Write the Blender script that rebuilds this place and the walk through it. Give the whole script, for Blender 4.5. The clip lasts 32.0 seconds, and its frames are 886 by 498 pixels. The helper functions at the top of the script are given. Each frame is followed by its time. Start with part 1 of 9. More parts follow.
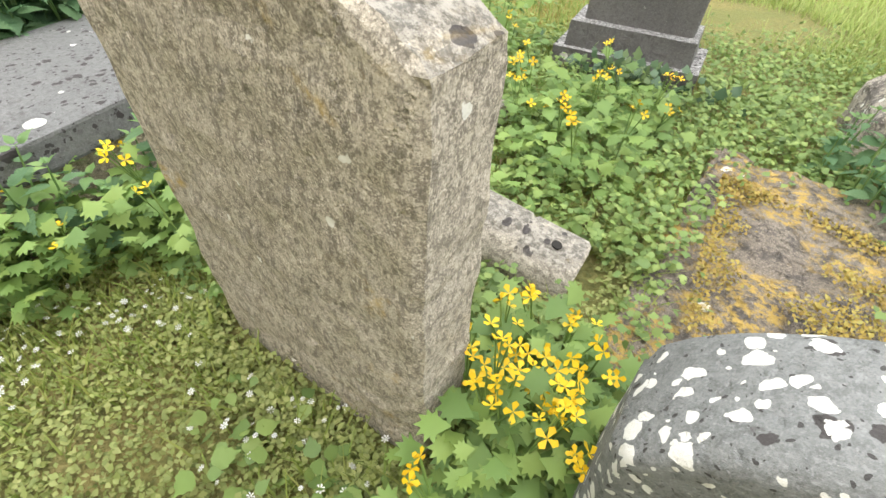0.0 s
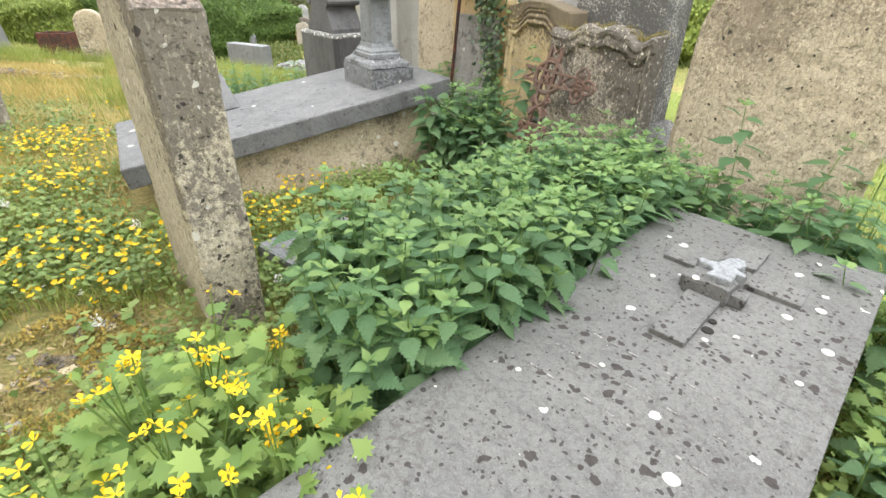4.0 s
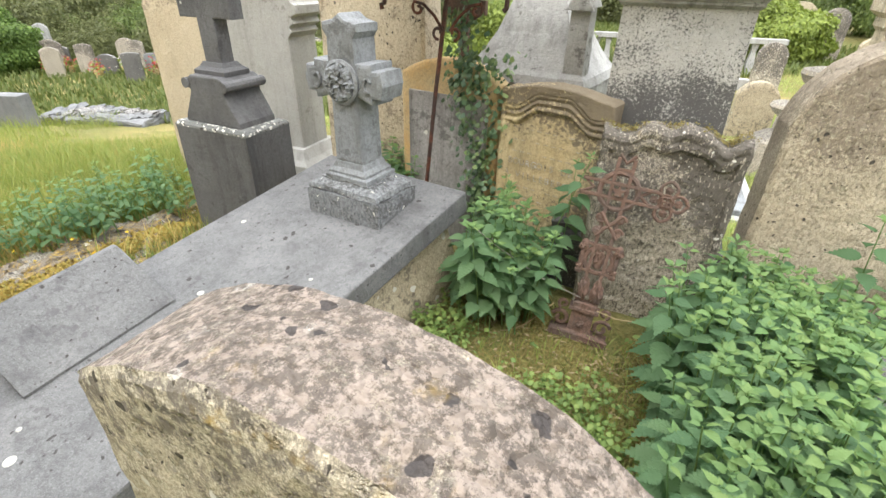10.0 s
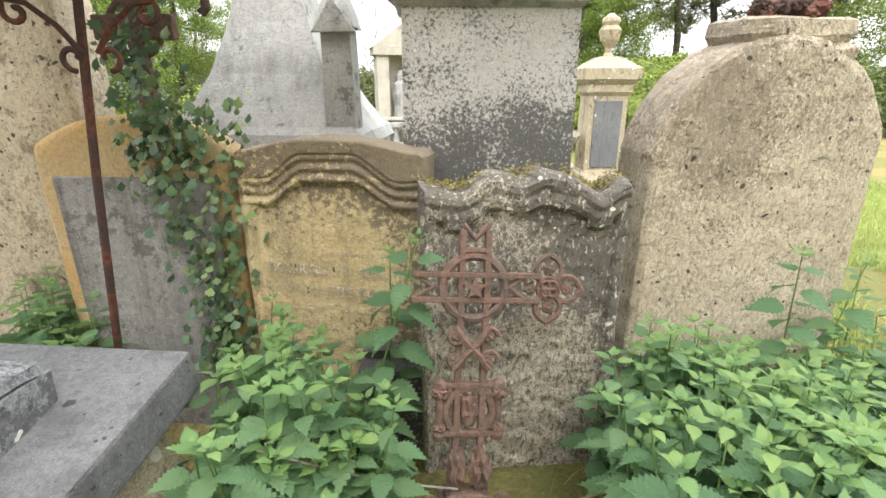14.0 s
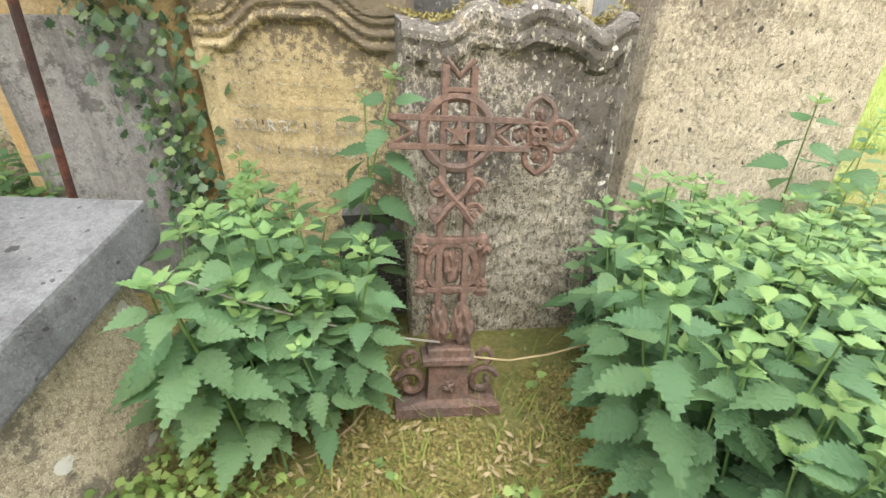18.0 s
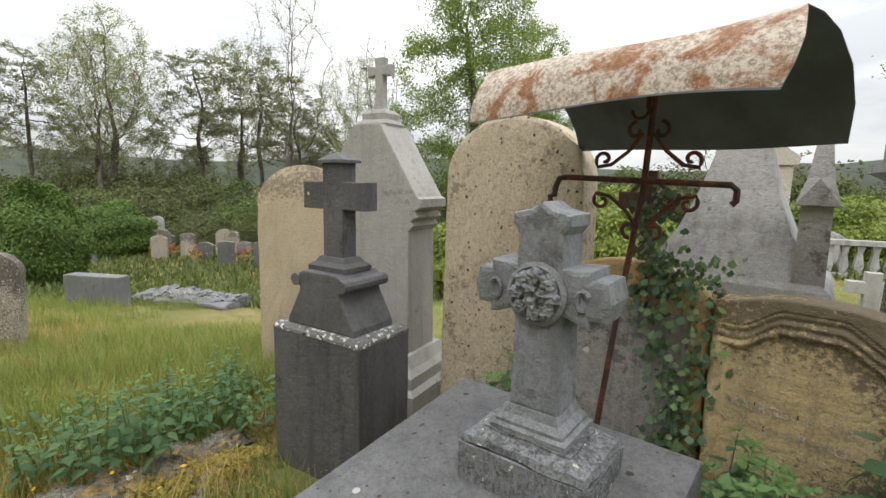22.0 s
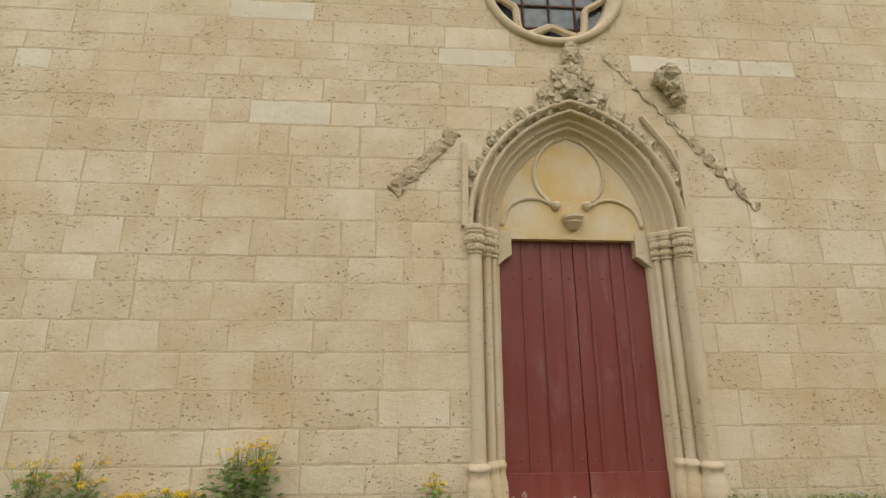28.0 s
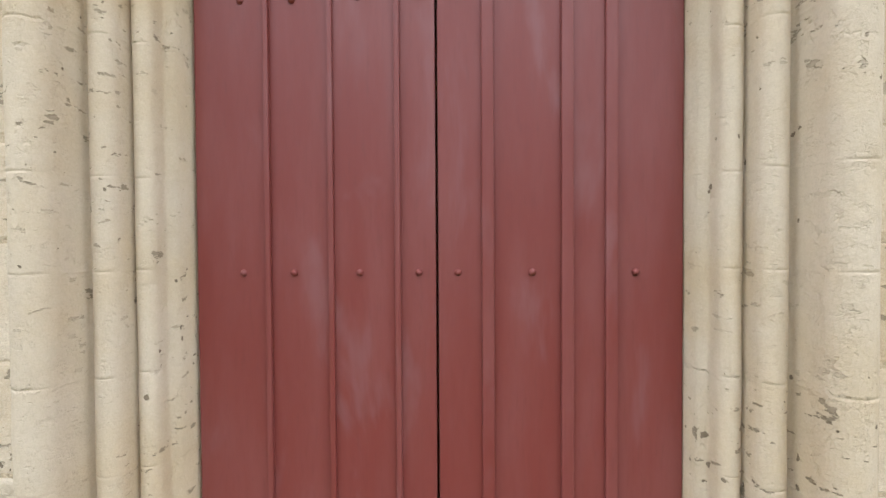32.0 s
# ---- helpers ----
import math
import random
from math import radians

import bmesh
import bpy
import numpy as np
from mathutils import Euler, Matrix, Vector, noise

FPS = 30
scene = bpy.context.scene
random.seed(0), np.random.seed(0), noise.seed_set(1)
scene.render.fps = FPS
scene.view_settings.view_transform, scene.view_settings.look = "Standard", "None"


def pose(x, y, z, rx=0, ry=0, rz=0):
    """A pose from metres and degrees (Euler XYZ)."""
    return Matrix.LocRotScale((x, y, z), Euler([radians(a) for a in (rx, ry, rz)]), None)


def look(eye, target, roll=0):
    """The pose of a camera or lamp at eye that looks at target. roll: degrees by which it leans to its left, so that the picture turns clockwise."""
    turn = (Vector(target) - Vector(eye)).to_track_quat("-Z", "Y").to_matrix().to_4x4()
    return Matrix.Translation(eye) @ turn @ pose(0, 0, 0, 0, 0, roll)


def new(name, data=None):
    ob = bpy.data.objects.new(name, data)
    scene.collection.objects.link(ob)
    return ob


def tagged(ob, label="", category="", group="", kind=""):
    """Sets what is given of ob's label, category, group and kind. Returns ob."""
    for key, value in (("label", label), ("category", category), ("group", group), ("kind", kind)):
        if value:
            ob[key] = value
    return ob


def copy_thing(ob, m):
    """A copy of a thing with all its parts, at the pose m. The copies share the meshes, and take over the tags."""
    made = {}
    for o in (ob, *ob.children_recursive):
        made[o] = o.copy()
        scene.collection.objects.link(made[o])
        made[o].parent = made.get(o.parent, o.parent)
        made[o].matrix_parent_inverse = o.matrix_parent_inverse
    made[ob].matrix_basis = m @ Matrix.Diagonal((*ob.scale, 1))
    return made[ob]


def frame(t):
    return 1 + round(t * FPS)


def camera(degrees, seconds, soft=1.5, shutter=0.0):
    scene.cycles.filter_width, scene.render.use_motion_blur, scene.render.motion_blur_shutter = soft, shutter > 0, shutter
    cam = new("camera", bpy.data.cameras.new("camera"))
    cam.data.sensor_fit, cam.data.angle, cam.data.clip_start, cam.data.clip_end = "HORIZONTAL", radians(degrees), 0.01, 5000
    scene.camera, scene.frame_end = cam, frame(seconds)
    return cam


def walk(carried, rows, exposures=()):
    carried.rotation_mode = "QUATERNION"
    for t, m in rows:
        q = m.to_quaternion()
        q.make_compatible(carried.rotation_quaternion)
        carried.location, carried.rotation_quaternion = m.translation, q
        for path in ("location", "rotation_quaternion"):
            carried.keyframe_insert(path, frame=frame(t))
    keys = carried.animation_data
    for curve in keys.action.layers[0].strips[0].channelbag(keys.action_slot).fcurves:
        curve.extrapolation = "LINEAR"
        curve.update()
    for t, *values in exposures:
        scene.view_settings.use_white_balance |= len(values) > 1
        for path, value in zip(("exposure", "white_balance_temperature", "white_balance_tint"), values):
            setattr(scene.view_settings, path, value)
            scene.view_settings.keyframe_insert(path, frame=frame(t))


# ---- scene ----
cam = camera(85.7, 32.0)
METRES, EYE, TILT, LEAN, TURN = 15.0, 1.25, 0.0, 0.0, 0.0
ROWS = [
    (0.0, 0.0, 0.0, 0.0, 0.89, -44.87, -0.9),
    (0.5, -0.0015, 0.0069, 0.0015, -12.84, -40.52, -1.03),
    (1.0, -0.0055, 0.0113, 0.0073, -21.64, -36.33, -1.12),
    (1.5, -0.0193, 0.0177, 0.0093, -13.52, -33.79, -1.35),
    (2.0, -0.0393, 0.0287, 0.0087, -0.42, -33.11, -1.4),
    (2.5, -0.0542, 0.0437, 0.0092, 8.26, -32.21, -1.22),
    (3.0, -0.0637, 0.0515, 0.0109, 14.14, -31.97, -1.22),
    (3.5, -0.0779, 0.0573, 0.0093, 15.42, -31.73, -1.29),
    (4.0, -0.0939, 0.0601, 0.0135, 16.68, -30.34, -1.22),
    (4.5, -0.0978, 0.0554, 0.0172, 19.68, -31.22, -1.14),
    (6.5, -0.1068, 0.0441, 0.0215, 6.14, -36.22, -1.01),
    (7.0, -0.1062, 0.0456, 0.0214, 2.74, -33.37, -1.06),
    (7.5, -0.1191, 0.0566, 0.0257, 4.08, -27.04, -1.25),
    (8.0, -0.1339, 0.0708, 0.0296, 1.97, -26.41, -1.31),
    (8.5, -0.1529, 0.0856, 0.0256, -1.59, -28.81, -1.23),
    (9.0, -0.1706, 0.0942, 0.0283, -2.27, -29.47, -1.2),
    (9.5, -0.1808, 0.1089, 0.0304, -5.05, -30.0, -1.12),
    (10.0, -0.1846, 0.1268, 0.0375, -7.46, -30.08, -0.96),
    (10.5, -0.1862, 0.1361, 0.0376, -14.6, -27.98, -0.88),
    (11.0, -0.19, 0.147, 0.0326, -24.67, -25.79, -0.67),
    (11.5, -0.1927, 0.1591, 0.0306, -30.92, -24.65, -0.47),
    (12.0, -0.1858, 0.1685, 0.027, -32.91, -23.49, -0.33),
    (12.5, -0.1807, 0.1785, 0.025, -30.77, -19.45, -0.29),
    (13.0, -0.1757, 0.187, 0.0243, -30.92, -17.41, -0.3),
    (13.5, -0.1676, 0.1937, 0.0169, -34.59, -17.8, -0.24),
    (15.5, -0.1594, 0.199, 0.0101, -37.89, -21.14, -0.12),
    (16.0, -0.1595, 0.1988, 0.0085, -37.77, -23.02, -0.12),
    (16.5, -0.1597, 0.1988, 0.0066, -37.52, -24.93, -0.13),
    (17.0, -0.1598, 0.1987, 0.0053, -37.52, -26.74, -0.15),
    (17.5, -0.1599, 0.1985, 0.0037, -37.59, -28.72, -0.17),
    (18.0, -0.1599, 0.1982, 0.0021, -37.61, -30.67, -0.21),
    (18.5, -0.1602, 0.1979, 0.0006, -36.47, -30.11, -0.25),
    (19.0, -0.1614, 0.1993, 0.0048, -33.64, -25.8, -0.31),
    (19.5, -0.1639, 0.1998, 0.0114, -30.48, -19.96, -0.38),
    (20.0, -0.1689, 0.1975, 0.0214, -26.47, -13.52, -0.46),
    (20.5, -0.1757, 0.1941, 0.0281, -22.04, -9.76, -0.49),
    (21.0, -0.183, 0.1911, 0.0304, -18.16, -7.35, -0.62),
    (21.5, -0.195, 0.1882, 0.0318, -11.68, -6.48, -0.9),
    (22.0, -0.2152, 0.1828, 0.0311, -0.71, -8.24, -1.24),
    (22.5, -0.2354, 0.179, 0.0284, 14.17, -10.13, -1.43),
    (23.0, -0.2566, 0.182, 0.0257, 30.18, -9.89, -1.57),
    (23.5, -0.2786, 0.1823, 0.0257, 45.67, -10.54, -1.56),
    (24.0, -0.3081, 0.1739, 0.0233, 59.59, -9.18, -1.56),
    (24.5, -0.3384, 0.1579, 0.0294, 78.37, -8.29, -1.38),
    (25.0, -0.3601, 0.1399, 0.0305, 101.23, -6.51, -0.97),
    (25.5, -0.3741, 0.1279, 0.0404, 121.89, -3.13, -0.52),
    (26.0, -0.3838, 0.1193, 0.0443, 135.94, -1.78, -0.18),
    (26.5, -0.4009, 0.1152, 0.0502, 145.93, 2.38, 0.09),
    (28.5, -0.5061, 0.121, 0.0675, 149.87, 16.22, 0.35),
    (29.0, -0.5405, 0.1139, 0.066, 148.72, 10.63, 0.29),
    (29.5, -0.5706, 0.103, 0.0637, 147.03, 6.38, 0.19),
    (30.0, -0.5989, 0.0792, 0.067, 147.02, 3.31, 0.17),
    (30.5, -0.6224, 0.0579, 0.0696, 148.88, 0.4, 0.19),
    (31.0, -0.6454, 0.0352, 0.0749, 151.68, 0.35, 0.31),
    (31.5, -0.6632, 0.0025, 0.0789, 153.44, -0.55, 0.33),
    (32.0, -0.6799, -0.0239, 0.0806, 156.5, -1.23, 0.36),
]
walk(cam, [(t, pose(0, 0, EYE, TILT, LEAN, TURN) @ pose(METRES * x, METRES * y, METRES * z, 90 + pitch, roll, yaw)) for t, x, y, z, yaw, pitch, roll in ROWS],
     exposures=[(0.0, 1.38, 6500, 10), (1.0, 1.3, 6500, 10), (2.0, 1.4, 6500, 10), (4.0, 1.42, 6500, 10), (8.0, 1.4, 6500, 10), (13.0, 1.48, 6500, 10), (15.5, 1.66, 6500, 10), (19.0, 1.93, 6500, 10), (20.0, 1.8, 6500, 10),
                (21.0, 1.25, 6500, 10), (22.0, 0.46, 6500, 10), (23.0, 0.33, 6500, 10), (24.5, 0.12, 6600, 11), (26, 0.25, 7350, 12), (29.0, 0.55, 6750, 12), (30.0, 0.68, 6450, 12), (31.0, 0.79, 6050, 12), (32.0, 1.12, 5870, 13.5)])

# ---- world, sun ----
world = bpy.data.worlds.new("overcast_sky")
scene.world = world
world.use_nodes = True
wt = world.node_tree
wt.nodes.clear()


def wn(kind, **vals):
    n = wt.nodes.new(kind)
    for k, v in vals.items():
        n.inputs[k.replace("_", " ")].default_value = v
    return n


w_out = wn("ShaderNodeOutputWorld")
w_sky = wn("ShaderNodeTexSky")
w_sky.sky_type, w_sky.sun_disc = "NISHITA", False
w_sky.sun_elevation, w_sky.sun_rotation = radians(50), radians(200)
w_b1 = wn("ShaderNodeBackground", Strength=0.09)
w_co = wn("ShaderNodeTexCoord")
w_map = wn("ShaderNodeMapping")
w_map.inputs["Scale"].default_value = (1.0, 1.0, 3.2)
w_n = wn("ShaderNodeTexNoise", Scale=2.2, Detail=6.0, Roughness=0.55)
w_r = wn("ShaderNodeValToRGB")
w_r.color_ramp.elements[0].position, w_r.color_ramp.elements[0].color = 0.34, (0.56, 0.58, 0.60, 1)
w_r.color_ramp.elements[1].position, w_r.color_ramp.elements[1].color = 0.62, (0.98, 0.98, 0.97, 1)
w_b2 = wn("ShaderNodeBackground", Strength=1.0)
w_z = wn("ShaderNodeSeparateXYZ")
w_h = wn("ShaderNodeMapRange")
# an overcast sky is about three times as bright overhead as at the horizon
w_h.inputs["To Min"].default_value, w_h.inputs["To Max"].default_value = 0.70, 2.75
w_mix = wn("ShaderNodeMixShader", Fac=0.93)
for a, b in ((w_co.outputs["Generated"], w_map.inputs["Vector"]), (w_map.outputs[0], w_n.inputs["Vector"]), (w_n.outputs[0], w_r.inputs[0]),
             (w_r.outputs[0], w_b2.inputs["Color"]), (w_sky.outputs[0], w_b1.inputs["Color"]), (w_b1.outputs[0], w_mix.inputs[1]),
             (w_b2.outputs[0], w_mix.inputs[2]), (w_mix.outputs[0], w_out.inputs["Surface"])):
    wt.links.new(a, b)
wt.links.new(w_co.outputs["Generated"], w_z.inputs[0]), wt.links.new(w_z.outputs[2], w_h.inputs["Value"]), wt.links.new(w_h.outputs[0], w_b2.inputs["Strength"])
sun_data = bpy.data.lights.new("sun", "SUN")
sun_data.energy, sun_data.angle, sun_data.color = 0.85, radians(40), (1.0, 0.96, 0.9)
sun = new("sun", sun_data)
sun.matrix_world = look((0, 0, 0), (0.25, 0.75, -0.95))

# ---- materials ----


class Mat:
    """A principled material with short names for its nodes."""

    def __init__(self, name, rough=0.85, metal=0.0, spec=0.3):
        self.m = bpy.data.materials.new(name)
        self.m.use_nodes = True
        self.t = self.m.node_tree
        self.b = self.t.nodes["Principled BSDF"]
        self.b.inputs["Roughness"].default_value = rough
        self.b.inputs["Metallic"].default_value = metal
        self.b.inputs["Specular IOR Level"].default_value = spec
        self.out = self.t.nodes["Material Output"]
        self.vec = None
        self.kept = {}

    def n(self, kind, ins=(), **attrs):
        nd = self.t.nodes.new(kind)
        if "operation" in attrs:
            nd.operation = attrs["operation"]
        if "interpolation_type" in attrs:
            nd.interpolation_type = attrs["interpolation_type"]
        if "data_type" in attrs:
            nd.data_type, nd.blend_type = attrs["data_type"], attrs["blend_type"]
        for k, v in dict(ins).items():
            self.put(nd.inputs[k], v)
        return nd

    def put(self, sock, v):
        if isinstance(v, bpy.types.NodeSocket):
            self.t.links.new(v, sock)
        elif isinstance(v, tuple) and len(v) == 3 and sock.type == "RGBA":
            sock.default_value = (*v, 1)
        else:
            sock.default_value = v

    def coords(self, stretch=(1, 1, 1), shift=True):
        if self.vec is None:
            co = self.n("ShaderNodeTexCoord").outputs["Object"]
            if shift:
                r = self.n("ShaderNodeObjectInfo").outputs["Random"]
                k = self.n("ShaderNodeMath", {0: r, 1: 37.0}, operation="MULTIPLY").outputs[0]
                co = self.n("ShaderNodeVectorMath", {0: co, 1: k}, operation="ADD").outputs[0]
            self.vec = co
        if stretch == (1, 1, 1):
            return self.vec
        return self.n("ShaderNodeMapping", {"Vector": self.vec, "Scale": stretch}).outputs[0]

    def noise(self, scale, detail=5.0, rough=0.6, stretch=(1, 1, 1), warp=0.0):
        return self.n("ShaderNodeTexNoise", {"Vector": self.coords(stretch), "Scale": scale, "Detail": detail, "Roughness": rough, "Distortion": warp}).outputs[0]

    def cells(self, scale, what="Distance", rnd=1.0, stretch=(1, 1, 1)):
        if "wv" not in self.kept:
            wob = self.n("ShaderNodeTexNoise", {"Vector": self.coords(), "Scale": 28.0, "Detail": 3.0}).outputs["Color"]
            off = self.n("ShaderNodeVectorMath", {0: wob, 1: (0.035, 0.035, 0.035)}, operation="MULTIPLY").outputs[0]
            self.kept["wv"] = self.n("ShaderNodeVectorMath", {0: self.coords(), 1: off}, operation="ADD").outputs[0]
        return self.n("ShaderNodeTexVoronoi", {"Vector": self.kept["wv"], "Scale": scale, "Randomness": rnd}).outputs[what]

    def step(self, v, a, b, lo=0.0, hi=1.0):
        return self.n("ShaderNodeMapRange", {"Value": v, "From Min": a, "From Max": b, "To Min": lo, "To Max": hi}, interpolation_type="SMOOTHSTEP").outputs[0]

    def mul(self, a, b, op="MULTIPLY"):
        return self.n("ShaderNodeMath", {0: a, 1: b}, operation=op).outputs[0]

    def mix(self, f, a, b, blend="MIX"):
        nd = self.n("ShaderNodeMix", data_type="RGBA", blend_type=blend)
        self.put(nd.inputs[0], f), self.put(nd.inputs[6], a), self.put(nd.inputs[7], b)
        return nd.outputs[2]

    def color(self, c):
        self.put(self.b.inputs["Base Color"], c)
        return self

    def bump(self, h, strength=0.5, dist=0.01):
        nd = self.n("ShaderNodeBump", {"Height": h, "Strength": strength, "Distance": dist})
        self.t.links.new(nd.outputs[0], self.b.inputs["Normal"])
        return self


def stone(name, base, alt, dark=0.4, dark_col=(0.06, 0.055, 0.05), white=0.0, ochre=0.0, pits=0.3, grain=60.0, blotch=2.5, streak=0.0, rough=0.9, black=0.0, depth=0.008, zone=None, dots=18.0, speck=1.0, crust=16.0, holes=0.0, top=None, pock=0.0, rim=None, sand=0.22, fleck=0.0, rosette=0.0):
    """Weathered stone: two tones, fine speckle, dark crust (zone: the heights between which it thickens), pale and ochre lichen, pits."""
    s = Mat(name, rough)
    big = s.noise(blotch, 6, 0.6)
    c = s.mix(s.step(big, 0.32, 0.68), base, alt)
    fine = s.noise(grain, 5, 0.75)
    grit = s.noise(grain * 2.6, 2, 0.6)
    c = s.mix(s.step(fine, 0.48, 0.575, 0.0, 0.62 * speck), c, tuple(v * 0.48 for v in alt))
    c = s.mix(s.step(grit, 0.57, 0.63, 0.0, 0.62 * speck), c, tuple(min(0.8, v * 1.45) for v in base))
    if sand:
        tiny = s.noise(grain * 5.0, 2, 0.6)
        c = s.mix(s.step(tiny, 0.53, 0.60, 0.0, sand * 1.6), c, tuple(v * 0.4 for v in alt))
        c = s.mix(s.step(tiny, 0.40, 0.46, sand * 1.3, 0.0), c, tuple(min(0.85, v * 1.5) for v in base))
    if streak:
        st = s.noise(4.0, 7, 0.7, (2.2, 2.2, 0.2))
        c = s.mix(s.step(st, 0.45, 0.7, 0.0, streak), c, tuple(v * 0.9 for v in dark_col))
    if dark:
        m = s.mul(s.mul(s.noise(crust, 8, 0.8), 0.75), s.mul(s.noise(blotch * 0.9, 4, 0.6, warp=0.4), 0.42), "ADD")
        if zone is not None:
            up = s.n("ShaderNodeSeparateXYZ", {0: s.n("ShaderNodeTexCoord").outputs["Object"]}).outputs[2]
            rise = s.step(up, zone[0], zone[1], -0.09, 0.09)
            if len(zone) == 4:
                rise = s.mul(s.step(up, zone[2], zone[3], 0.0, -0.18), rise, "ADD")
            m = s.mul(m, rise, "ADD")
        if rim is not None:
            across = s.n("ShaderNodeSeparateXYZ", {0: s.n("ShaderNodeTexCoord").outputs["Object"]}).outputs[0]
            m = s.mul(m, s.step(across, rim[0], rim[1], -0.03, rim[2]), "ADD")
        thr = 0.70 - 0.16 * dark
        c = s.mix(s.mul(s.step(m, thr - 0.01, thr + 0.05), min(0.95, 0.55 + dark * 0.4)), c, dark_col)
    if fleck:
        chip = s.noise(62.0, 3, 0.55, (1.25, 1.25, 0.6))
        c = s.mix(s.step(chip, 0.555, 0.60, 0.0, fleck), c, tuple(v * 0.34 for v in alt))
        c = s.mix(s.step(chip, 0.36, 0.41, fleck * 0.6, 0.0), c, tuple(min(0.75, v * 1.5) for v in base))
    if rosette:
        d = s.mul(s.cells(30.0), s.mul(s.noise(90.0, 3), 0.3), "ADD")
        rnd = s.n("ShaderNodeSeparateColor", {0: s.cells(30.0, "Color")}).outputs[0]
        rad = s.mul(s.step(rnd, 1.0 - rosette, 1.0, 0.0, 0.5), s.step(s.noise(2.6, 3), 0.38, 0.6, 0.45, 1.05))
        c = s.mix(s.step(s.mul(d, rad, "SUBTRACT"), 0.10, 0.14, 0.88, 0.0), c, (0.034, 0.028, 0.027))
    if black:
        d = s.cells(dots * 2.4)
        rnd = s.n("ShaderNodeSeparateColor", {0: s.cells(dots * 2.4, "Color")}).outputs[0]
        rad = s.mul(s.step(rnd, 1.0 - black, 1.0, 0.0, 0.26), s.mul(s.noise(60.0, 3), 0.12), "ADD")
        c = s.mix(s.step(s.mul(d, rad, "SUBTRACT"), 0.03, 0.075, 0.9, 0.0), c, (0.035, 0.032, 0.03))
    if white:
        d = s.mul(s.cells(dots), s.mul(s.noise(35.0, 4, 0.7), 0.28), "ADD")
        rnd = s.n("ShaderNodeSeparateColor", {0: s.cells(dots, "Color")}).outputs[1]
        rad = s.step(rnd, 1.0 - white, 1.0, 0.0, 0.42 if white < 0.9 else 0.56)
        c = s.mix(s.step(s.mul(d, rad, "SUBTRACT"), 0.10, 0.13, 0.9, 0.0), c, (0.62, 0.61, 0.56))
    if top is not None:
        facing = s.n("ShaderNodeSeparateXYZ", {0: s.n("ShaderNodeNewGeometry").outputs["Normal"]}).outputs[2]
        crusty = s.mul(s.step(facing, 0.55, 0.85), s.step(s.noise(26.0, 8, 0.85), 0.40, 0.49, 0.35, 0.95))
        c = s.mix(crusty, c, s.mix(s.step(s.noise(46.0, 8, 0.85), 0.47, 0.53), top, tuple(v * 0.42 for v in top)))
        d = s.cells(31.0)
        rnd = s.n("ShaderNodeSeparateColor", {0: s.cells(31.0, "Color")}).outputs[2]
        rosette = s.step(s.mul(s.mul(d, s.mul(s.noise(40.0, 3), 0.3), "ADD"), s.step(rnd, 0.62, 0.97, 0.0, 0.42), "SUBTRACT"), 0.13, 0.17, 0.9, 0.0)
        c = s.mix(s.mul(rosette, s.step(facing, 0.5, 0.8)), c, (0.045, 0.04, 0.04))
    if ochre:
        patch = s.mul(s.step(s.noise(3.4, 5, 0.65, warp=0.5), 0.7 - 0.25 * ochre, 0.82 - 0.25 * ochre), s.step(s.noise(30.0, 6, 0.75), 0.45, 0.58))
        c = s.mix(s.mul(patch, 0.8), c, (0.41, 0.275, 0.06))
    cobble = None
    if top is not None:
        cobble = s.mul(s.cells(48.0), s.step(facing, 0.5, 0.8, 0.2, 3.0))
    hole = s.step(s.noise(26.0, 5, 0.7), 0.34, 0.46)
    h = s.mul(s.mul(fine, 0.7), s.mul(s.noise(13.0, 8, 0.7), 1.1), "ADD")
    h = s.mul(h, s.mul(hole, pits), "ADD")
    if cobble is not None:
        h = s.mul(h, s.mul(cobble, -1.0), "ADD")
    if holes:
        gap = s.step(s.noise(17.0, 3, 0.6, (1.0, 1.0, 2.4)), 0.665 - 0.05 * holes, 0.685 - 0.05 * holes)
        gap = s.mul(gap, s.step(s.noise(1.4, 2), 0.44, 0.58, 0.08, 1.0))
        c = s.mix(s.mul(gap, 0.75), c, tuple(v * 0.4 for v in alt))
        h = s.mul(h, s.mul(gap, -4.0), "ADD")
    if pock:
        d = s.cells(34.0)
        rnd = s.n("ShaderNodeSeparateColor", {0: s.cells(34.0, "Color")}).outputs[0]
        rad = s.mul(s.step(rnd, 1.0 - pock, 1.0, 0.0, 0.34), s.step(s.noise(2.2, 4, 0.6), 0.4, 0.6, 0.15, 1.0))
        dot = s.step(s.mul(s.mul(d, s.mul(s.noise(60.0, 3), 0.25), "ADD"), rad, "SUBTRACT"), 0.08, 0.13, 1.0, 0.0)
        c = s.mix(s.mul(dot, 0.85), c, (0.16, 0.12, 0.075))
        h = s.mul(h, s.mul(dot, -3.0), "ADD")
    s.color(c).bump(h, 0.85, depth)
    return s.m


